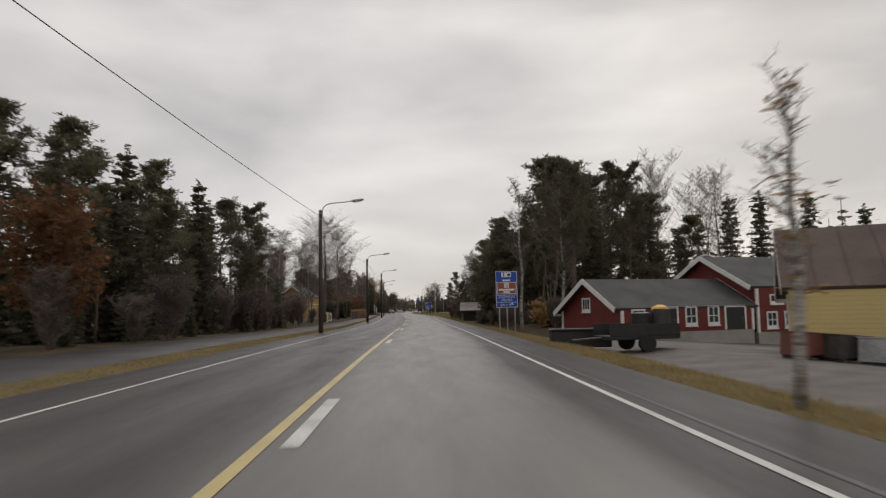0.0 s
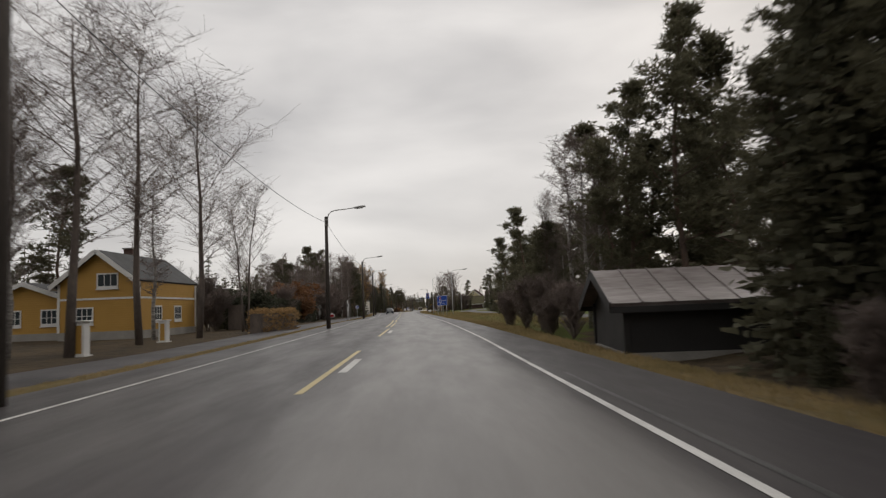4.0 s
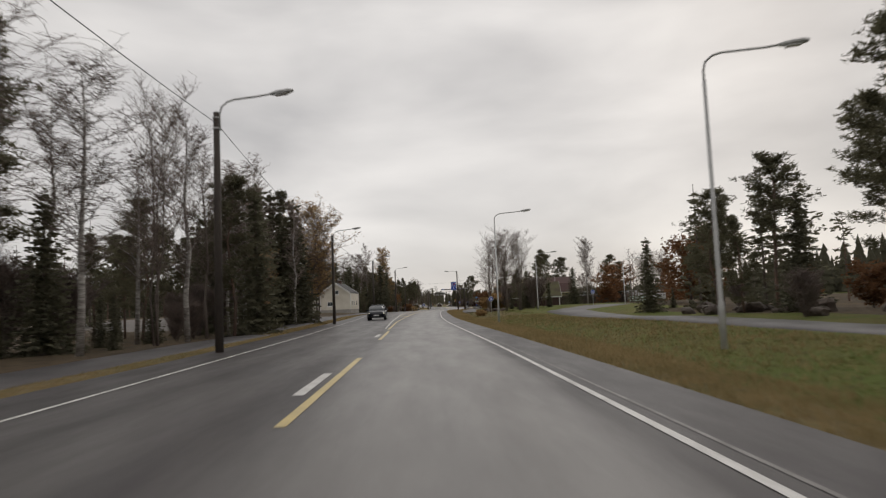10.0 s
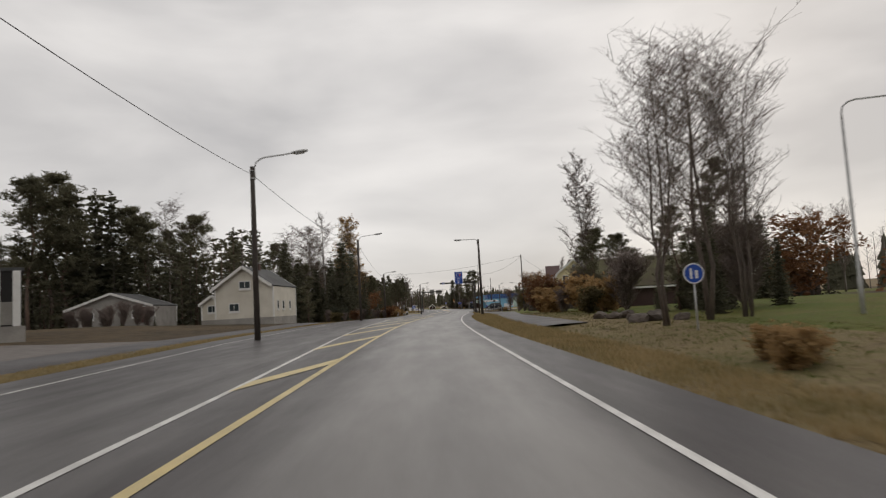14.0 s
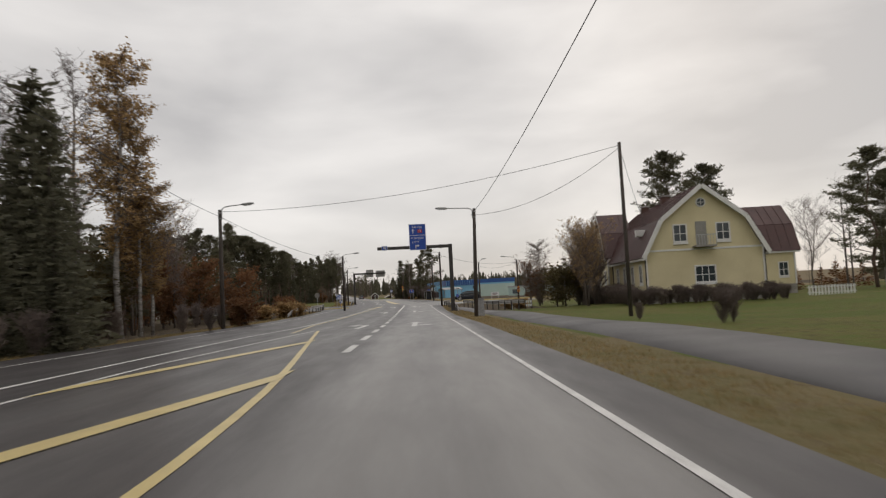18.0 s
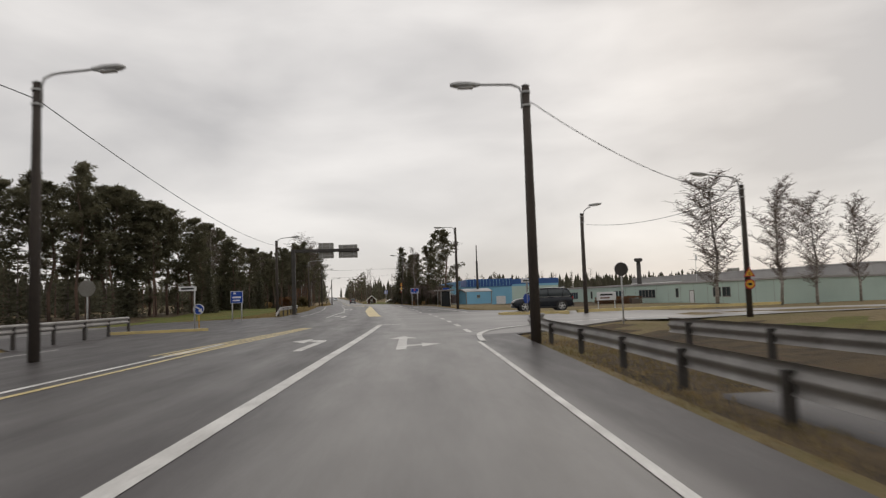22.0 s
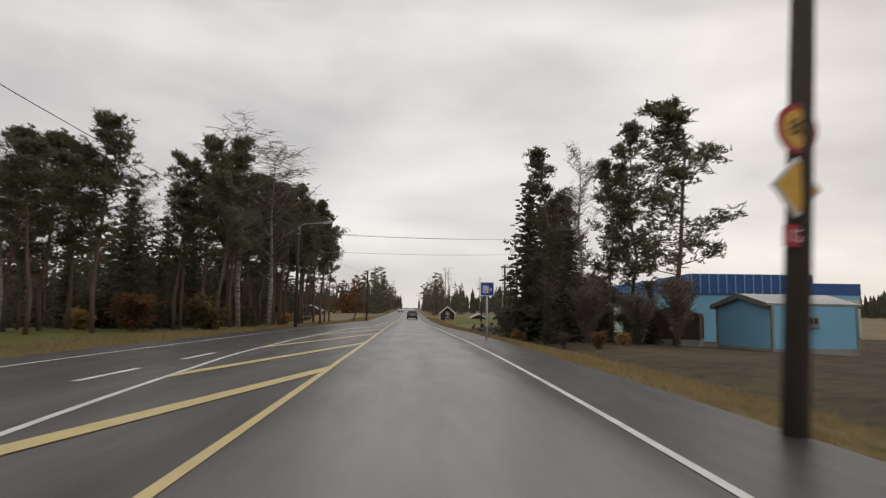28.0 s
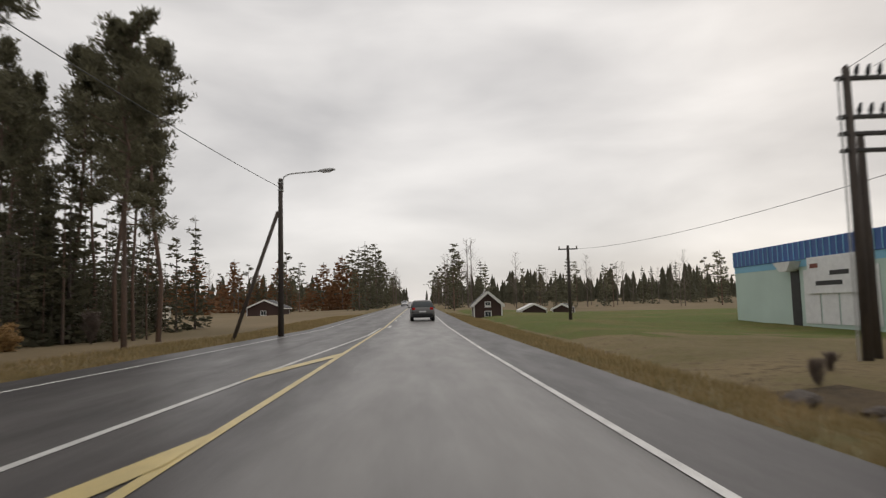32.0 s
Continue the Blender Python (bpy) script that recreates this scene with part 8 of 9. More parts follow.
sag_wire(top + Vector((0, 0, 7.2)), frame_top + Vector((0.7, 0, 5.0)), 0.3, 0.01)
sag_wire(frame_top + Vector((0.7, 0, 5.0)), (-27.92, 578.5, land(-27.92, 578.5) + 5.9), 0.5, 0.01)
sag_wire((-27.92, 578.5, land(-27.92, 578.5) + 5.9), (-21.72, 660, 6.5), 0.8, 0.01)
# house service pole and its cables
hp = Vector((-5.3, 331.0, land(-5.3, 331.0)))
line_pole(hp, 8.55, (), "tall wooden service pole on the lawn edge", thick=0.7)
ridge_left = ltops[0]
sag_wire(hp + Vector((0, 0, 8.4)), ridge_left + Vector((0, 0, 0.3)), 0.7)
sag_wire(hp + Vector((0, 0, 8.3)), rtops[1], 0.8)
sag_wire(hp + Vector((0, 0, 8.3)), (1.3, 347.0, 5.4), 0.3)
sag_wire(rtops[2], (-1.54, 392.8, land(-1.54, 392.8) + 5.5), 0.6)
lamp_pole(0, 0, 6.25, 0.6, base=(-5.95, 404.5, land(-5.95, 404.5)), group="side road lamps")
lamp_pole(0, 0, 5.8, -1.6, base=(-1.54, 392.8, land(-1.54, 392.8)), group="side road lamps")
sag_wire((-5.68, 404.5, land(-5.68, 404.5) + 5.6), (-1.54, 392.8, land(-1.54, 392.8) + 5.5), 0.5)
# the strut that props the lamp at the field
sx, sy = -44.47, 549.4
lx, ly = -42.82, 551.0
t = thing("pole_strut", Matrix.Translation((0, 0, 0)), "slanting wooden strut that props a lamp pole", "pole strut")
part("strut", Shape().tube([(sx, sy, land(sx, sy) - 0.3), (lx - 0.12, ly, land(lx, ly) + 5.7)], 0.085, 10), POLE_WOOD, t, smooth=True)


# ---- vehicles ----
def loft(sections, caps=True):
    """A skin through rings of points."""
    s = Shape()
    n = len(sections[0])
    for ring in sections:
        s.v += [tuple(p) for p in ring]
    for k in range(len(sections) - 1):
        for j in range(n):
            a, b = k * n + j, k * n + (j + 1) % n
            s.f.append((a, b, b + n, a + n))
    if caps:
        s.f.append(tuple(range(n - 1, -1, -1)))
        s.f.append(tuple(range((len(sections) - 1) * n, len(sections) * n)))
    return s


def car(label, m, paint, length=4.4, width=1.8, height=1.55, lights_on=False):
    """A car that points along local +y, standing on z = 0."""
    t = thing("car", m, label, "car", "cars on the road")
    w, L, H = width / 2, length, height
    rings = []
    for u, z0, z1, k in ((-0.5, 0.46, 0.78, 0.78), (-0.492, 0.34, 0.93, 0.89), (-0.465, 0.26, 1.0, 0.95), (-0.4, 0.23, 1.02, 0.985), (-0.25, 0.22, 1.0, 1.0), (0.0, 0.22, 0.98, 1.0), (0.2, 0.22, 0.96, 1.0), (0.3, 0.22, 0.94, 0.99), (0.4, 0.23, 0.88, 0.965), (0.455, 0.25, 0.81, 0.925), (0.487, 0.3, 0.74, 0.86), (0.5, 0.4, 0.64, 0.76)):
        y, h = u * L, w * k
        half = [(h * 0.82, z0), (h * 0.965, z0 + 0.08), (h * 0.99, z0 + 0.2), (h, (z0 + z1) / 2), (h * 0.985, z1 - 0.14), (h * 0.945, z1 - 0.05), (h * 0.84, z1), (h * 0.4, z1 + 0.025)]
        rings.append([Vector((x, y, z)) for x, z in half] + [Vector((-x, y, z)) for x, z in reversed(half)])
    part("body", loft(rings), paint, t, smooth=True)
    cab = [(-0.478, 1.0), (-0.45, H - 0.24), (-0.415, H - 0.1), (-0.35, H - 0.03), (-0.2, H), (-0.05, H), (0.04, H - 0.03), (0.1, H - 0.12), (0.19, H - 0.33), (0.285, 0.95)]

    def section(u, zr, grow=0.0):
        f = max(0.0, min(1.0, (zr - 0.95) / (H - 0.95)))
        b, r = w * 0.925, w * (0.9 - 0.19 * f)
        return b, r + grow
    rings = []
    for u, zr in cab:
        b, r = section(u, zr)
        zb = 0.94
        half = [(b, zb), (b + (r - b) * 0.5, zb + (zr - zb) * 0.55), (r, zr - 0.07 * (zr > 1.1)), (r * 0.86, zr)]
        rings.append([Vector((x, u * L, z)) for x, z in half] + [Vector((-x, u * L, z)) for x, z in reversed(half)])
    part("cabin_glass", loft(rings), WINDOW, t, "dark tinted windows", smooth=True)
    rings = []
    for u, zr in cab[2:7]:
        b, r = section(u, zr, 0.012)
        half = [(r + 0.004, zr - 0.1), (r * 0.99, zr - 0.035), (r * 0.86, zr + 0.012), (r * 0.4, zr + 0.022)]
        rings.append([Vector((x, u * L, z)) for x, z in half] + [Vector((-x, u * L, z)) for x, z in reversed(half)])
    part("roof_panel", loft(rings), paint, t, smooth=True)
    for sx in (-1, 1):
        for pts in (((0.285, 0.925, 0.95), (0.19, 0.87, H - 0.33), (0.08, 0.735, H - 0.1)), ((-0.08, 0.93, 0.95), (-0.085, 0.85, 1.25), (-0.09, 0.735, H - 0.08)), ((-0.31, 0.93, 0.97), (-0.33, 0.85, 1.25), (-0.35, 0.735, H - 0.1)), ((-0.47, 0.91, 1.0), (-0.44, 0.84, 1.25), (-0.405, 0.735, H - 0.12))):
            part("window_pillar", Shape().tube([(sx * x * w, u * L, z) for u, x, z in pts], 0.035, 6), paint, t, smooth=True)
        part("window_sill", Shape().tube([(sx * 0.945 * w, -0.46 * L, 1.0), (sx * 0.955 * w, 0.0, 0.975), (sx * 0.945 * w, 0.27 * L, 0.945)], 0.014, 6), GALV, t)
        part("mirror", Shape().box(min(sx * w * 0.97, sx * (w + 0.17)), 0.185 * L, 0.93, max(sx * w * 0.97, sx * (w + 0.17)), 0.215 * L, 1.06, None, 0.035), paint, t)
        part("side_sill", Shape().box(min(sx * w * 0.93, sx * (w + 0.004)), -0.24 * L, 0.2, max(sx * w * 0.93, sx * (w + 0.004)), 0.24 * L, 0.33, None, 0.02), PLASTIC_BLACK, t)
        for u in (-0.13, 0.08):
            part("door_handle", Shape().box(min(sx * w, sx * (w + 0.03)), u * L - 0.1, 0.83, max(sx * w, sx * (w + 0.03)), u * L + 0.08, 0.865, None, 0.01), paint, t)
        for u in (-0.29, -0.085, 0.2):
            part("door_seam", Shape().box(min(sx * w * 0.985, sx * (w + 0.002)), u * L - 0.006, 0.36, max(sx * w * 0.985, sx * (w + 0.002)), u * L + 0.006, 0.86), PLASTIC_BLACK, t)
        for u in (-0.30, 0.31):
            cy = u * L
            x0, x1 = (w - 0.22, w + 0.012) if sx > 0 else (-w - 0.012, -w + 0.22)
            arch = (x0, x1 - 0.004) if sx > 0 else (x0 + 0.004, x1)
            part("wheel_arch", Shape().tube([(arch[0], cy, 0.35), (arch[1], cy, 0.35)], 0.385, 24), PLASTIC_BLACK, t)
            wh = part("wheel", Shape().tube([(x0, cy, 0.33), (x0 + 0.03, cy, 0.33), (x1 - 0.03, cy, 0.33), (x1 + 0.006 * sx, cy, 0.33)] if sx > 0 else [(x0 - 0.006, cy, 0.33), (x0 + 0.03, cy, 0.33), (x1 - 0.03, cy, 0.33), (x1, cy, 0.33)], [0.285, 0.332, 0.332, 0.285], 26), RUBBER, t, smooth=False)
            f = x1 + 0.008 if sx > 0 else x0 - 0.008
            part("rim", Shape().tube([(f - 0.01 * sx, cy, 0.33), (f + 0.004 * sx, cy, 0.33)], [0.225, 0.22], 20), PLASTIC_BLACK, wh)
            for k in range(5):
                a = k * 2 * math.pi / 5 + 0.3
                part("spoke", Shape().tube([(f + 0.012 * sx, cy, 0.33), (f + 0.006 * sx, cy + 0.215 * math.cos(a), 0.33 + 0.215 * math.sin(a))], [0.045, 0.03], 6), WHITE_STEEL, wh)
            part("rim_ring", Shape().tube([(f + 0.006 * sx, cy + 0.222 * math.cos(k * math.pi / 10), 0.33 + 0.222 * math.sin(k * math.pi / 10)) for k in range(21)], 0.016, 5, caps=False), WHITE_STEEL, wh)
        x = sx * w * 0.74
        part("tail_light", Shape().box(x - 0.13, -0.5 * L - 0.004, 0.78, x + 0.13, -0.47 * L, 0.98, None, 0.04), RED_LIGHT, t)
        part("headlight", Shape().box(x - 0.17, 0.445 * L, 0.62, x + 0.15, 0.487 * L, 0.745, None, 0.04), WINDOW, t)
        part("headlight_lens", Shape().box(x - 0.1, 0.48 * L, 0.645, x + 0.08, 0.491 * L, 0.72, None, 0.02), HEADLIGHT if lights_on else SIGN_WHITE, t)
    part("grille", Shape().box(-0.42, 0.49 * L, 0.5, 0.42, 0.506 * L, 0.62, None, 0.015), PLASTIC_BLACK, t)
    part("air_intake", Shape().box(-0.55, 0.485 * L, 0.3, 0.55, 0.503 * L, 0.4, None, 0.015), PLASTIC_BLACK, t)
    part("rear_bumper", Shape().box(-w * 0.88, -0.512 * L, 0.3, w * 0.88, -0.475 * L, 0.54, None, 0.05), PLASTIC_BLACK, t)
    for y0, y1, z in ((0.506 * L, 0.512 * L, 0.42), (-0.512 * L, -0.5 * L, 0.62)):
        part("number_plate", Shape().box(-0.26, y0, z, 0.26, y1, z + 0.11), SIGN_WHITE, t)
    return t


HEADLIGHT = glow("lit_headlight", (1.0, 0.88, 0.68), 1.3)
car("dark blue suv waiting at the side road mouth", Matrix.Translation((-7.5, 411.4, max(land(-7.5, 411.4), level(411.4) - 0.06) + 0.03)) @ pose(0, 0, 0, 0, 0, 90), CAR_DARK, 4.25, 1.85, 1.62)
car("dark estate car with lit headlights in the oncoming lane", Matrix.Translation((road_x(234) - 4.7, 234, level(234))) @ pose(0, 0, 0, 0, 0, 186), CAR_DARK, 4.4, 1.8, 1.5, True)
car("grey hatchback driving away along the straight road", Matrix.Translation((road_x(573) + 0.35, 573, level(573))) @ pose(0, 0, 0, 0, 0, 9.8), CAR_GREY, 4.2, 1.78, 1.52)
car("small white car far off in the oncoming lane", Matrix.Translation((road_x(700) - 3.4, 700, level(700))) @ pose(0, 0, 0, 0, 0, 189), SIGN_WHITE, 4.2, 1.78, 1.5, True)


# ---- yard things ----
def skip(at, turn, paint, label):
    t = thing("skip_container", Matrix.Translation(at) @ pose(0, 0, 0, 0, 0, turn) @ Matrix.Scale(0.62, 4), label, "waste skip", "skips in the yard")
    part("body", Shape().prism([(-0.8, 0.2), (0.8, 0.2), (1.0, 1.0), (-0.7, 1.15)], -0.7, 0.7), paint, t)
    part("lid", Shape().prism([(-0.74, 1.16), (1.04, 1.01), (1.04, 1.06), (-0.74, 1.22)], -0.74, 0.74), paint, t)
    for x in (-0.6, 0.6):
        part("skid", Shape().box(x - 0.07, -0.7, 0.0, x + 0.07, 0.7, 0.2), DARK_STEEL, t)
    part("lifting_bar", Shape().tube([(0.95, -0.78, 0.75), (0.95, 0.78, 0.75)], 0.03, 8), DARK_STEEL, t)


for x, y, tn, m, words in ((14.5, 20.2, 20, BIN_RED, "rusty red metal skip beside the yellow store"), (15.25, 19.8, 12, DARK_STEEL, "dark grey metal skip beside the yellow store"), (15.9, 19.0, 24, BIN_GREY, "pale grey metal skip with a slanted lid"), (17.2, 18.8, 8, BIN_GREY, "pale grey metal skip with a slanted lid")):
    skip((x, y, land(x, y)), tn, m, words)
tx, ty = 11.51, 25.5
t = thing("trailer", Matrix.Translation((tx, ty, land(tx, ty))) @ pose(0, 0, 0, 0, 0, 12), "black flatbed trailer loaded with covered barrels", "trailer")
part("bed", Shape().box(-1.5, -0.7, 0.42, 1.1, 0.7, 0.56, None, 0.02), PLASTIC_BLACK, t)
for y0 in (-0.7, 0.66):
    part("side_board", Shape().box(-1.5, y0, 0.56, 1.1, y0 + 0.04, 0.95), PLASTIC_BLACK, t)
part("drawbar", Shape().tube([(-1.5, 0, 0.48), (-2.6, 0, 0.42)], 0.05, 8), DARK_STEEL, t)
for y0 in (-0.78, 0.78):
    part("wheel", Shape().tube([(-0.2, y0 - 0.08, 0.3), (-0.2, y0 + 0.08, 0.3)], 0.3, 18), RUBBER, t)
for k, (x0, h, m) in enumerate(((0.0, 0.75, PLASTIC_BLACK), (0.75, 0.85, DARK_STEEL))):
    part("barrel", Shape().tube([(x0, 0, 0.56), (x0, 0, 0.6), (x0, 0, 0.56 + h), (x0, 0, 0.6 + h)], [0.3, 0.34, 0.34, 0.2], 16), m, t)
part("yellow_cover", Shape().tube([(0.75, 0, 1.45), (0.75, 0, 1.52), (0.75, 0, 1.6)], [0.3, 0.26, 0.08], 14), SIGN_YELLOW, t)
x, y = 9.62, 27.0
t = thing("dark_box", Matrix.Translation((x, y, land(x, y))), "long dark storage box by the yard entrance", "storage box")
part("body", Shape().box(-1.1, -0.4, 0, 1.1, 0.4, 0.62, None, 0.03), PLASTIC_BLACK, t)
part("lid", Shape().box(-1.14, -0.44, 0.62, 1.14, 0.44, 0.7, None, 0.02), PLASTIC_BLACK, t)


# ---- gate posts, hedges, fences, shelter ----
def gate_post(x, y, h=1.12):
    t = thing("gate_post", Matrix.Translation((x, y, land(x, y) - 0.05)), "white and ochre panelled wooden gate post", "gate post", "gate posts of the ochre house")
    part("shaft", Shape().box(-0.2, -0.2, 0, 0.2, 0.2, h, None, 0.01), WHITE_TRIM, t)
    part("panel", Shape().box(-0.11, -0.212, 0.15, 0.11, -0.2, h - 0.12), YELLOW_BOARD, t)
    part("base", Shape().box(-0.27, -0.27, -0.3, 0.27, 0.27, 0.1, None, 0.01), WHITE_TRIM, t)
    part("cap", Shape().box(-0.27, -0.27, h, 0.27, 0.27, h + 0.07, None, 0.02), WHITE_TRIM, t)


gate_post(-13.75, 100.4)
gate_post(-12.44, 90.9, 1.3)


def hedge(name, label, points, width, height, leaf, seed, density=170):
    """A clipped hedge: leaf blades all through a solid-looking body."""
    rnd = random.Random(seed)
    core, leaves = Shape(), Shape()
    for (xa, ya), (xb, yb) in zip(points, points[1:]):
        a, b = Vector((xa, ya, 0)), Vector((xb, yb, 0))
        d = (b - a).normalized()
        side = Vector((-d.y, d.x, 0))
        length = (b - a).length
        n = max(1, int(length / 1.5))
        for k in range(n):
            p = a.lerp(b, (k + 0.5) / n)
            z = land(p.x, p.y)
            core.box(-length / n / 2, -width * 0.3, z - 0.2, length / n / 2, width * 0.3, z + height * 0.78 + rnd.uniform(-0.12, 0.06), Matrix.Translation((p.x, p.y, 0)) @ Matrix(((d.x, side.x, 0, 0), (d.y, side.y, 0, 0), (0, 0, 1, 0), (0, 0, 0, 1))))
        for _ in range(int(length * (height + width) * density / 3)):
            u, w = rnd.random(), rnd.uniform(-1, 1)
            p = a.lerp(b, u)
            z = land(p.x, p.y)
            if rnd.random() < 0.35:
                q = p + side * w * width / 2 + Vector((0, 0, z + height * (rnd.uniform(0.86, 1.02) + 0.07 * noise.noise(p * 0.6)) - 0.12 * height * abs(w) ** 3))
            else:
                q = p + side * (width / 2 if w > 0 else -width / 2) * rnd.uniform(0.82, 1.05) + Vector((0, 0, z + height * rnd.uniform(0.0, 0.97)))
            tuft(leaves, q, 0.16, rnd, flat=1.0, n=3)
    t = thing(name, Matrix.Identity(4), label, "hedge", "hedges")
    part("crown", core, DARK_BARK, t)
    part("foliage", leaves, leaf, t)


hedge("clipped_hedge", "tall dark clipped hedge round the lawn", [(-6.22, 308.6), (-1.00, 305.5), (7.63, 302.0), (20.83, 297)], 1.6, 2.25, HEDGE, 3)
for k in range(26):
    tree("twiggy", 0, 342.9 - 0.025 * k + 0.2 * (k % 3), 0.85 + 0.1 * (k % 4), v=k % 2, wide=1.3, x=-0.6 + 0.38 * k)
for k in range(40):
    tree("twiggy", 0, 343.6 + 0.48 * k, 1.05 + 0.1 * (k % 3), v=k % 2, wide=1.25, x=-1.0 + 0.03 * k + 0.15 * (k % 2))
for x, y, h in ((-6.0, 319.6, 0.85), (-5.5, 320.0, 0.95), (-6.4, 326.4, 0.6)):
    tree("twiggy", 0, y, h, v=0, x=x)
hedge("golden_hedge", "clipped golden beech hedge near the ochre house", [(-11.31, 107.5), (-10.41, 112.5)], 1.2, 1.5, GOLD_LEAF, 6)
grove(["spruce", "shrub", "twiggy"], -16.5, -12.6, 116, 152, 26, 2.2, 3.6, 93)
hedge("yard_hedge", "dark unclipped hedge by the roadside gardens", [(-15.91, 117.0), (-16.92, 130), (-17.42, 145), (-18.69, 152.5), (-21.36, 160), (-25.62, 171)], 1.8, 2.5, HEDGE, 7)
hedge("factory_hedge", "low rust-brown hedge before the factory windows", [(16.0, 465), (13.4, 476)], 2.2, 1.1, RUST_LEAF, 8)
# picket fence on the lawn
t = thing("picket_fence", Matrix.Translation((12.2, 345.5, land(12.2, 345.5))) @ pose(0, 0, 0, 0, 0, 2), "low white picket fence at the lawn's end", "fence")
for k in range(15):
    part("picket", Shape().box(k * 0.24, -0.02, 0.05, k * 0.24 + 0.11, 0.01, 0.75), WHITE_TRIM, t)
for z in (0.2, 0.58):
    part("fence_rail", Shape().box(-0.05, 0.012, z, 3.6, 0.05, z + 0.07), WHITE_TRIM, t)
# bus shelter
bx, by = -13.75, 442.8
t = thing("bus_shelter", Matrix.Translation((bx, by, land(bx, by))) @ pose(0, 0, 0, 0, 0, 8), "dark bus shelter with a thin flat roof", "bus shelter")
part("roof", Shape().box(-1.0, -1.4, 2.02, 1.05, 1.5, 2.14, None, 0.03), SIGN_BACK, t)
part("back_panel", Shape().box(0.52, -1.2, 0.15, 0.56, 1.3, 1.98), CAR_DARK, t)
part("side_panel", Shape().box(-0.55, -1.22, 0.15, 0.5, -1.18, 1.98), CAR_DARK, t)
for x, y in ((-0.6, -1.2), (0.55, -1.25), (0.55, 1.35), (-0.6, 1.35)):
    part("post", Shape().tube([(x, y, -0.2), (x * 0.9, y, 2.04)], 0.04, 8), GALV, t, smooth=True)
part("bench", Shape().box(0.1, -0.9, 0.42, 0.45, 0.9, 0.48, None, 0.01), DARK_STEEL, t)
part("stop_board", Shape().box(-0.35, -1.46, 2.16, 0.35, -1.42, 2.36), SIGN_BLUE, t)
# wooden frame by the footway
x, y = -18.38, 152.0
t = thing("notice_frame", Matrix.Translation((x, y, land(x, y))) @ pose(0, 0, 0, 0, 0, -20), "tall two-post wooden frame beside the footway", "frame")
for dx in (-0.75, 0.75):
    part("post", Shape().box(dx - 0.06, -0.06, -0.3, dx + 0.06, 0.06, 2.3, None, 0.01), SIGN_BACK, t)
part("top_rail", Shape().box(-0.9, -0.05, 2.05, 0.9, 0.05, 2.13), SIGN_BACK, t)
# cabinet by the gantry lamp
x, y = -11.45, 343.3
t = thing("utility_cabinet", Matrix.Translation((x, y, land(x, y))), "grey utility cabinet beside a lamp pole", "utility cabinet")
part("body", Shape().box(-0.22, -0.16, -0.1, 0.22, 0.16, 1.15, None, 0.02), BIN_GREY, t)
part("door", Shape().box(-0.19, -0.172, 0.1, 0.19, -0.16, 1.05), BIN_GREY, t)
part("lid", Shape().box(-0.25, -0.19, 1.15, 0.25, 0.19, 1.2, None, 0.01), BIN_GREY, t)
# white board and flag poles at the factory
x, y = -2.75, 411.7
t = thing("factory_board", Matrix.Translation((x, y, land(x, y))), "white company board on two short posts", "sign board")
part("board", Shape().box(-0.7, -0.04, 0.75, 0.7, 0.0, 1.35, None, 0.01), SIGN_WHITE, t)
bar(t, 0, 1.15, 0.9, 0.12, PLASTIC_BLACK, -0.047)
bar(t, -0.1, 0.92, 0.7, 0.08, BIN_RED, -0.047)
for dx in (-0.6, 0.6):
    part("post", Shape().tube([(dx, 0.03, -0.3), (dx, 0.03, 1.3)], 0.035, 8), WHITE_STEEL, t)
for x, y in ((26.77, 468), (30.29, 470)):
    t = thing("flag_pole", Matrix.Translation((x, y, land(x, y))), "white flag pole with a limp pennant", "flag pole", "flag poles")
    part("pole", Shape().tube([(0, 0, -0.3), (0, 0, 7.6)], [0.06, 0.035], 8), WHITE_STEEL, t)
    part("pennant", Shape().prism([(0.04, 7.4), (0.34, 7.0), (0.2, 6.4), (0.05, 6.6)], -0.01, 0.02), SIGN_WHITE, t)
t = thing("flag_pole", Matrix.Translation((10.70, 330, land(10.70, 330))), "tall white flag pole on the lawn", "flag pole", "flag poles")
part("pole", Shape().tube([(0, 0, -0.3), (0, 0, 7.0)], [0.055, 0.03], 8), WHITE_STEEL, t)
# white hoarding across the lane
x, y = 19.41, 268.0
t = thing("hoarding", Matrix.Translation((x, y, land(x, y))), "white hoarding on posts beyond the lane", "hoarding")
part("board", Shape().box(-1.0, -0.05, 0.5, 1.0, 0, 1.4, None, 0.01), SIGN_WHITE, t)
for dx in (-0.8, 0.8):
    part("post", Shape().tube([(dx, 0.04, -0.3), (dx, 0.04, 1.35)], 0.04, 8), DARK_STEEL, t)


# yellow-painted kerbs of the islands at the junction
def kerb(points, label):
    s = Shape()
    for k, (x, y) in enumerate(points):
        a = Vector(points[max(k - 1, 0)])
        b = Vector(points[min(k + 1, len(points) - 1)])
        d = (b - a).normalized()
        n = Vector((-d.y, d.x))
        z = max(land(x, y), level(y) - 0.06)
        for u, w in ((-0.16, -0.05), (-0.13, 0.13), (0.13, 0.13), (0.16, -0.05)):
            s.v.append((x + n.x * u, y + n.y * u, z + 0.05 + w))
    for k in range(len(points) - 1):
        for j in range(3):
            i = k * 4 + j
            s.f.append((i, i + 1, i + 5, i + 4))
    tagged(part("kerb", s, YELLOW_LINE), label, "kerb", "painted kerbs")


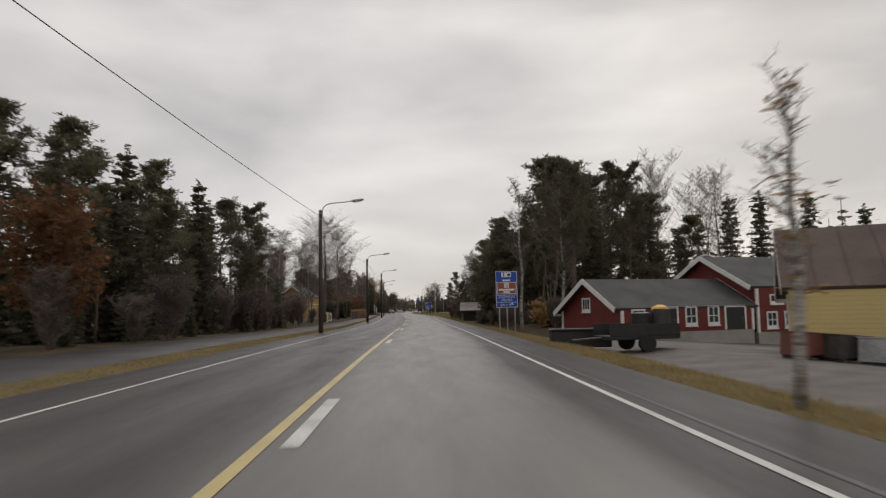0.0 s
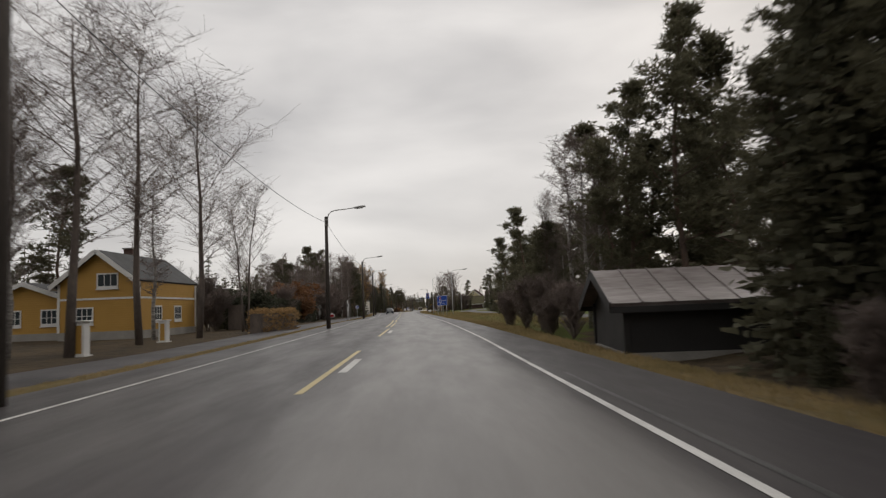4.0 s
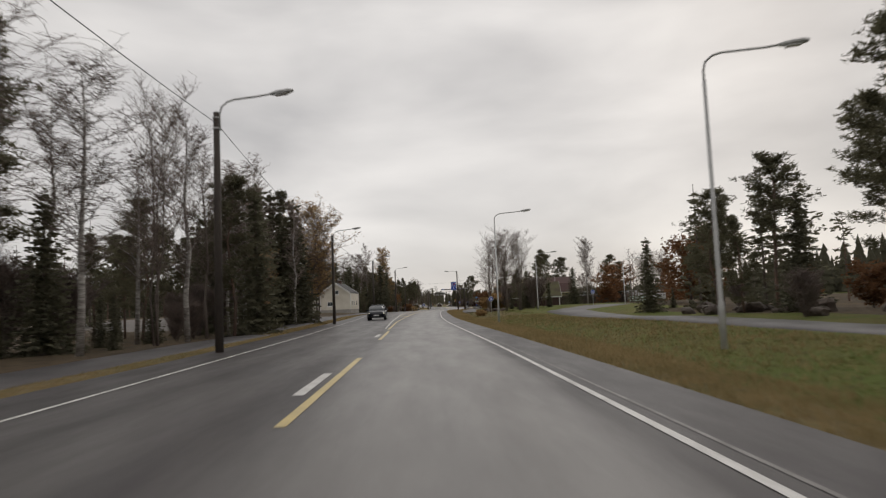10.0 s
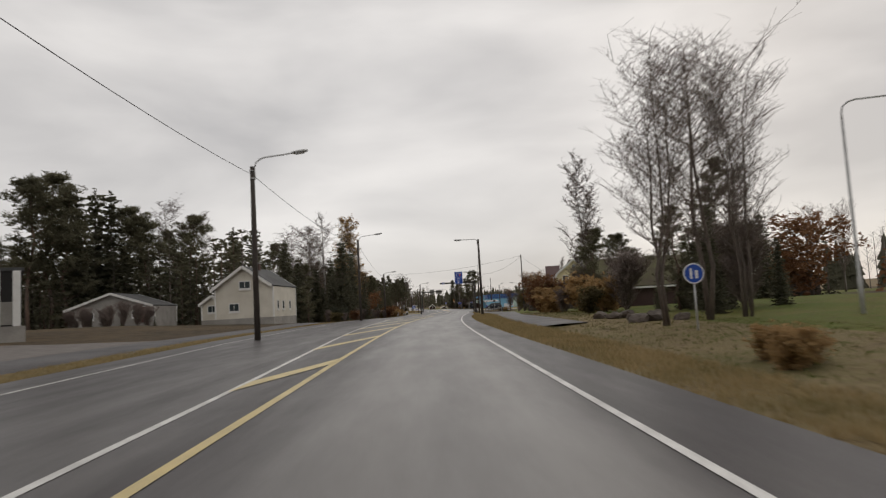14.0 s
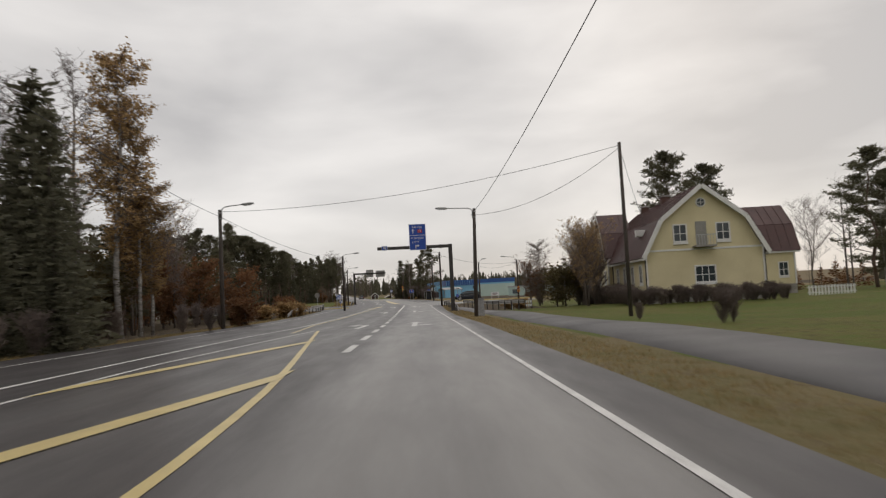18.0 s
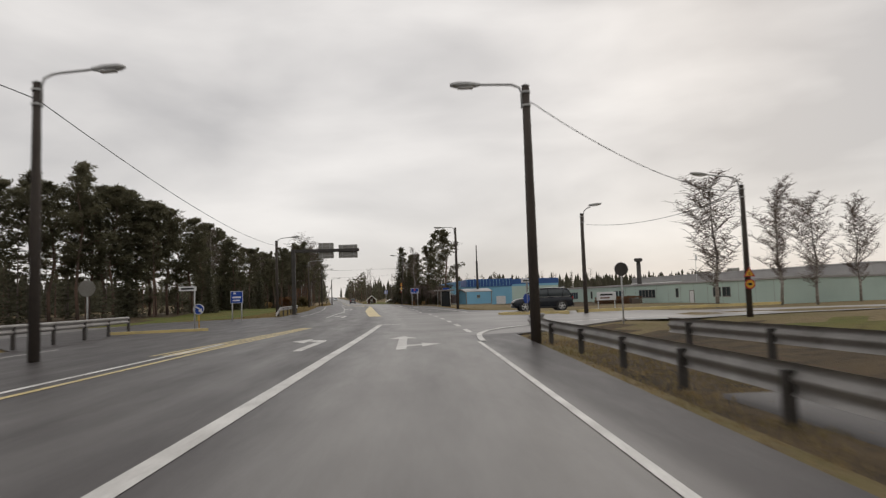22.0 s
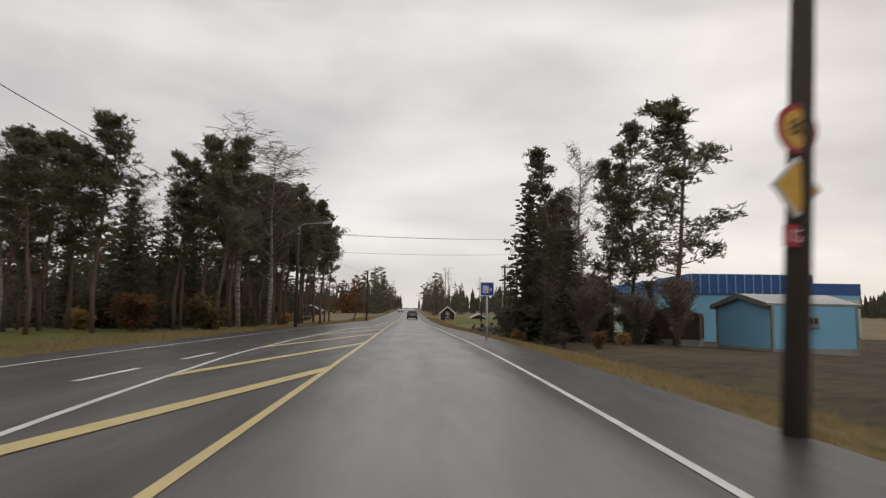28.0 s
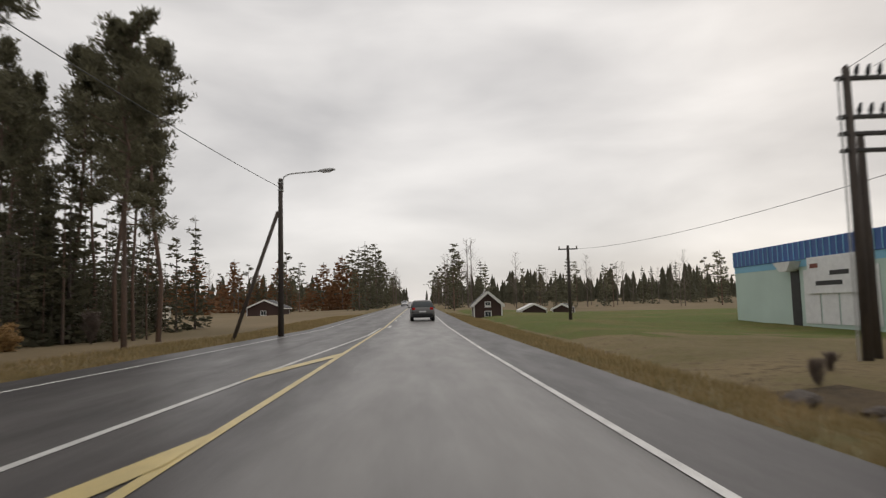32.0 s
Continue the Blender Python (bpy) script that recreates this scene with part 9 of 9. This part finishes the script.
kerb([(-11.1, 405.4), (-11.0, 404.7), (-10.4, 404.0), (-9.3, 403.5), (-7.9, 403.6), (-7.2, 404.2), (-7.1, 405.0), (-7.9, 405.6), (-9.4, 405.9), (-10.6, 405.9), (-11.1, 405.4)], "yellow-painted kerb round the traffic island")
kerb([(-6.1, 406.3), (-4.0, 406.6), (-1.85, 406.9), (2.6, 407.6), (8.5, 409.2)], "yellow-painted kerb along the side road")
kerb([(-29.72, 393.8), (-27.41, 394.6), (-25.80, 395.2)], "yellow-painted kerb at the crossing")
s = Shape()
isle = [(-10.9, 405.3), (-10.3, 404.2), (-9.3, 403.75), (-8.0, 403.85), (-7.35, 404.4), (-7.4, 404.95), (-8.0, 405.4), (-9.4, 405.7), (-10.5, 405.7)]
s.v += [(x, y, level(y) + 0.09) for x, y in isle] + [(x, y, level(y) - 0.05) for x, y in isle]
s.f += [tuple(range(9))] + [(k, k + 9, (k + 1) % 9 + 9, (k + 1) % 9) for k in range(9)]
tagged(part("traffic_island", s, EARTH), "low traffic island filled with dark soil", "traffic island")
# signs at the side road
island_at = Vector((-9.5, 404.8, level(404.8) + 0.09))
t = thing("island_sign_post", Matrix.Translation(island_at), "steel island post with a blue disc and an octagon", "road sign")
part("post", Shape().tube([(0, 0, -0.2), (0, 0, 2.3)], 0.035, 8), GALV, t, smooth=True)
part("octagon", Shape().tube([(0.0, -0.06, 1.62), (0.03, -0.06, 1.62)], 0.36, 8), SIGN_BACK, t)
part("disc", Shape().tube([(-0.05, -0.02, 0.85), (-0.02, -0.05, 0.85)], 0.3, 24), SIGN_BLUE, t)
part("post_base", Shape().tube([(0, 0, -0.02), (0, 0, 0.12)], [0.08, 0.05], 10), CONCRETE, t)
wx, wy = -1.54, 392.62
wz = land(wx, wy)
t = thing("warning_sign", Matrix.Translation((wx, wy, wz)) @ pose(0, 0, 0, 0, 0, -8), "orange warning triangle with a red rim on the lamp pole", "road sign", "signs at the side road")
d = part("triangle", Shape().prism([(-0.24, 1.75), (0.24, 1.75), (0, 2.17)], -0.01, 0.02), SIGN_RED, t)
chevron(d, [(-0.17, 1.79), (0.17, 1.79), (0, 2.09)], SIGN_YELLOW, -0.018, "sign_face")
bar(d, 0, 1.88, 0.05, 0.13, PLASTIC_BLACK, -0.024, "symbol")
t = thing("round_limit_sign", Matrix.Translation((wx, wy, wz)) @ pose(0, 0, 0, 0, 0, -8), "round orange sign with a red rim under the triangle", "road sign", "signs at the side road")
d = part("disc", Shape().tube([(0, 0.02, 1.42), (0, -0.006, 1.42)], 0.22, 24), SIGN_RED, t)
part("sign_face", Shape().tube([(0, -0.006, 1.42), (0, -0.012, 1.42)], 0.17, 24), SIGN_YELLOW, d)
bar(d, 0, 1.42, 0.16, 0.1, PLASTIC_BLACK, -0.018)
# numbers in white iron at the garden, a white post, golden shrubs
nx, ny = -6.4, 354.6
t = thing("number_frame", Matrix.Translation((nx, ny, land(nx, ny))), "dark iron frame with two rows of white bars", "sign")
for dx in (-0.28, 0.28):
    part("post", Shape().box(dx - 0.02, -0.02, -0.2, dx + 0.02, 0.02, 0.75), PLASTIC_BLACK, t)
for z in (0.6, 0.3):
    for dx, w in ((-0.2, 0.1), (-0.02, 0.14), (0.18, 0.14)):
        part("lettering_bar", Shape().box(dx - w / 2, -0.04, z - 0.1, dx + w / 2, -0.022, z + 0.1), SIGN_WHITE, t)
mx, my = -7.6, 356.2
t = thing("marker_post", Matrix.Translation((mx, my, land(mx, my))), "slim white marker post beside the cycle path", "marker post")
part("shaft", Shape().box(-0.05, -0.05, -0.2, 0.05, 0.05, 0.82, None, 0.012), SIGN_WHITE, t)
part("band", Shape().box(-0.054, -0.054, 0.6, 0.054, 0.054, 0.7), PLASTIC_BLACK, t)
for x, y, h in ((-7.4, 358.6, 0.95), (-6.4, 359.0, 1.0), (-29.2, 366, 1.7), (-30.6, 364, 1.5), (-28.4, 369, 1.5)):
    tree("shrub", 0, y, h, v=2, wide=1.4, x=x)


# ---- rocks ----
def rock_mesh(seed):
    rnd = random.Random(seed)
    bm = bmesh.new()
    bmesh.ops.create_icosphere(bm, subdivisions=2, radius=0.5)
    for v in bm.verts:
        v.co *= 1 + 0.45 * noise.noise(v.co * 2.2 + Vector((seed, 0, 0))) + rnd.uniform(-0.06, 0.06)
        v.co.z *= 0.7
    me = bpy.data.meshes.new("rock")
    bm.to_mesh(me)
    bm.free()
    me.materials.append(ROCK)
    return me


ROCKS = [rock_mesh(k) for k in range(5)]


def rocks(o0, o1, y0, y1, n, s0, s1, seed, label):
    rnd = random.Random(seed)
    for _ in range(n):
        y = rnd.uniform(y0, y1)
        x = road_x(y) + rnd.uniform(o0, o1)
        k = rnd.uniform(s0, s1)
        ob = new("rock", rnd.choice(ROCKS))
        ob.matrix_world = Matrix.Translation((x, y, land(x, y) + 0.12 * k)) @ pose(0, 0, 0, rnd.uniform(-20, 20), rnd.uniform(-20, 20), rnd.uniform(0, 360)) @ Matrix.Diagonal((k, k * rnd.uniform(0.7, 1.2), k * rnd.uniform(0.6, 1), 1))
        tagged(ob, label, "rock", "broken rocks")


rocks(5.6, 12, 500, 533, 180, 0.18, 0.65, 1, "grey-brown broken rock in a cleared bank")
rocks(8, 13, 508, 526, 12, 0.7, 1.2, 2, "large grey-brown boulder in a cleared bank")
rocks(18, 26, 200, 222, 16, 0.6, 2.0, 3, "mossy grey boulder beyond the lane")
rocks(8.5, 12, 258, 266, 14, 0.5, 1.1, 4, "mossy grey rock on the verge mound")
rocks(-15.5, -13, 238, 250, 14, 0.5, 1.2, 5, "mossy yard-wall boulder by the footway")


# ---- verge grasses and fallen leaves ----
def grass_stuff(name, label, y0, y1, o0, o1, n, h0, h1, material, seed):
    """Blades strewn over a strip beside the road, denser than one could count."""
    rnd = random.Random(seed)
    s = Shape()
    for _ in range(n):
        y = rnd.uniform(y0, y1)
        a, b = (o0(y) if callable(o0) else o0), (o1(y) if callable(o1) else o1)
        x = road_x(y) + rnd.uniform(a, b)
        z = land(x, y)
        for _ in range(4):
            h = rnd.uniform(h0, h1)
            t = rnd.uniform(0, 6.28)
            dx, dy = math.cos(t), math.sin(t)
            bx, by = x + rnd.uniform(-0.16, 0.16), y + rnd.uniform(-0.16, 0.16)
            w = 0.012 + 0.02 * h
            s.face((bx - dy * w, by + dx * w, z - 0.02), (bx + dy * w, by - dx * w, z - 0.02), (bx + dx * h * 0.5, by + dy * h * 0.5, z + h))
    return tagged(part(name, s, material), label, "grass", kind="stuff")


grass_stuff("verge_grass", "dry tawny grass along the roadside verge", 2, 100, lambda v: edge_right(v) + 0.15, lambda v: edge_right(v) + 2.2, 9000, 0.04, 0.13, VERGE, 1)
grass_stuff("verge_grass", "dry tawny grass along the roadside verge", 100, 300, lambda v: edge_right(v) + 0.15, lambda v: edge_right(v) + 2.4, 24000, 0.05, 0.17, VERGE, 2)
grass_stuff("verge_grass", "dry tawny grass along the roadside verge", 300, 385, lambda v: edge_right(v) + 0.15, lambda v: edge_right(v) + 2.0, 4000, 0.03, 0.09, VERGE, 3)
grass_stuff("verge_grass", "dry tawny grass along the roadside verge", 414, 600, lambda v: edge_right(v) + 0.1, lambda v: edge_right(v) + 3.2, 18000, 0.05, 0.18, VERGE, 4)
grass_stuff("tall_dry_grass", "tufts of tall dry grass across the meadow", 105, 235, lambda v: edge_right(v) + 2.4, lambda v: edge_right(v) + 9, 8000, 0.06, 0.18, VERGE, 5)
grass_stuff("lawn_grass", "short olive grass strip before the footway", 4, 205, lambda v: edge_left(v) - 1.9, lambda v: edge_left(v) - 0.15, 15000, 0.02, 0.07, VERGE, 6)
grass_stuff("verge_grass", "dry brown grass along the roadside verge", 205, 390, lambda v: edge_left(v) - 2.1, lambda v: edge_left(v) - 0.15, 12000, 0.03, 0.12, VERGE, 7)
grass_stuff("verge_grass", "dry brown grass along the roadside verge", 415, 600, lambda v: edge_left(v) - 4.0, lambda v: edge_left(v) - 0.15, 18000, 0.05, 0.2, VERGE, 8)
grass_stuff("meadow_grass", "green grass in the meadow strip", 105, 300, lambda v: edge_right(v) + 1.8, lambda v: edge_right(v) + 9, 16000, 0.03, 0.08, GRASS, 9)


# ---- distant woods ----
def far_woods(name, label, spots, seed):
    """Conifer and broadleaf silhouettes far off, each a ragged tapering crown."""
    rnd = random.Random(seed)
    s = Shape()
    for x, y, h in spots:
        z = land(x, y) - 0.5
        w = h * rnd.uniform(0.13, 0.24)
        levels = 6
        a0 = rnd.uniform(0, 6)
        for k in range(levels):
            u0, u1 = k / levels, (k + 1.7) / levels
            r0 = w * (1 - u0) ** 0.7 * rnd.uniform(0.8, 1.2)
            r1 = w * max(0.02, (1 - min(u1, 1)) ** 0.9) * 0.4
            n = 6
            ring0 = [(x + math.cos(a0 + k + j * 6.283 / n) * r0 * rnd.uniform(0.7, 1.25), y + math.sin(a0 + k + j * 6.283 / n) * r0, z + h * (0.08 + 0.9 * u0) + rnd.uniform(-0.3, 0.3)) for j in range(n)]
            ring1 = [(x + math.cos(a0 + k + j * 6.283 / n) * r1, y + math.sin(a0 + k + j * 6.283 / n) * r1, z + h * (0.08 + 0.9 * min(u1, 1.02))) for j in range(n)]
            i = len(s.v)
            s.v += ring0 + ring1
            for j in range(n):
                s.f.append((i + j, i + (j + 1) % n, i + n + (j + 1) % n, i + n + j))
        s.face((x - 0.12, y, z), (x + 0.12, y, z), (x, y, z + h * 0.6))
    return tagged(part(name, s, SPRUCE), label, "woods", kind="stuff")


rnd = random.Random(77)
spots = []
for _ in range(1500):
    y = rnd.uniform(-60, 640)
    spots.append((road_x(y) - rnd.uniform(85, 190), y, rnd.uniform(10, 15) + (4 if y < 200 else 0)))
far_woods("far_woods_west", "dark conifer woods beyond the left-hand gardens", spots, 1)["label"] = "dark conifer woods beyond the gardens and fields"
spots = []
for _ in range(900):
    y = rnd.uniform(-60, 430)
    spots.append((road_x(y) + rnd.uniform(85, 190), y, rnd.uniform(9, 13)))
far_woods("far_woods_east", "dark mixed woods beyond the meadow and lawns", spots, 2)
spots = []
for _ in range(1500):
    x, y = rnd.uniform(-420, 260), rnd.uniform(760, 1250)
    if abs(x - road_x(y)) < 9:
        continue
    spots.append((x, y, rnd.uniform(11, 15)))
far_woods("far_woods_north", "dark conifer woods at the far end of the road", spots, 3)
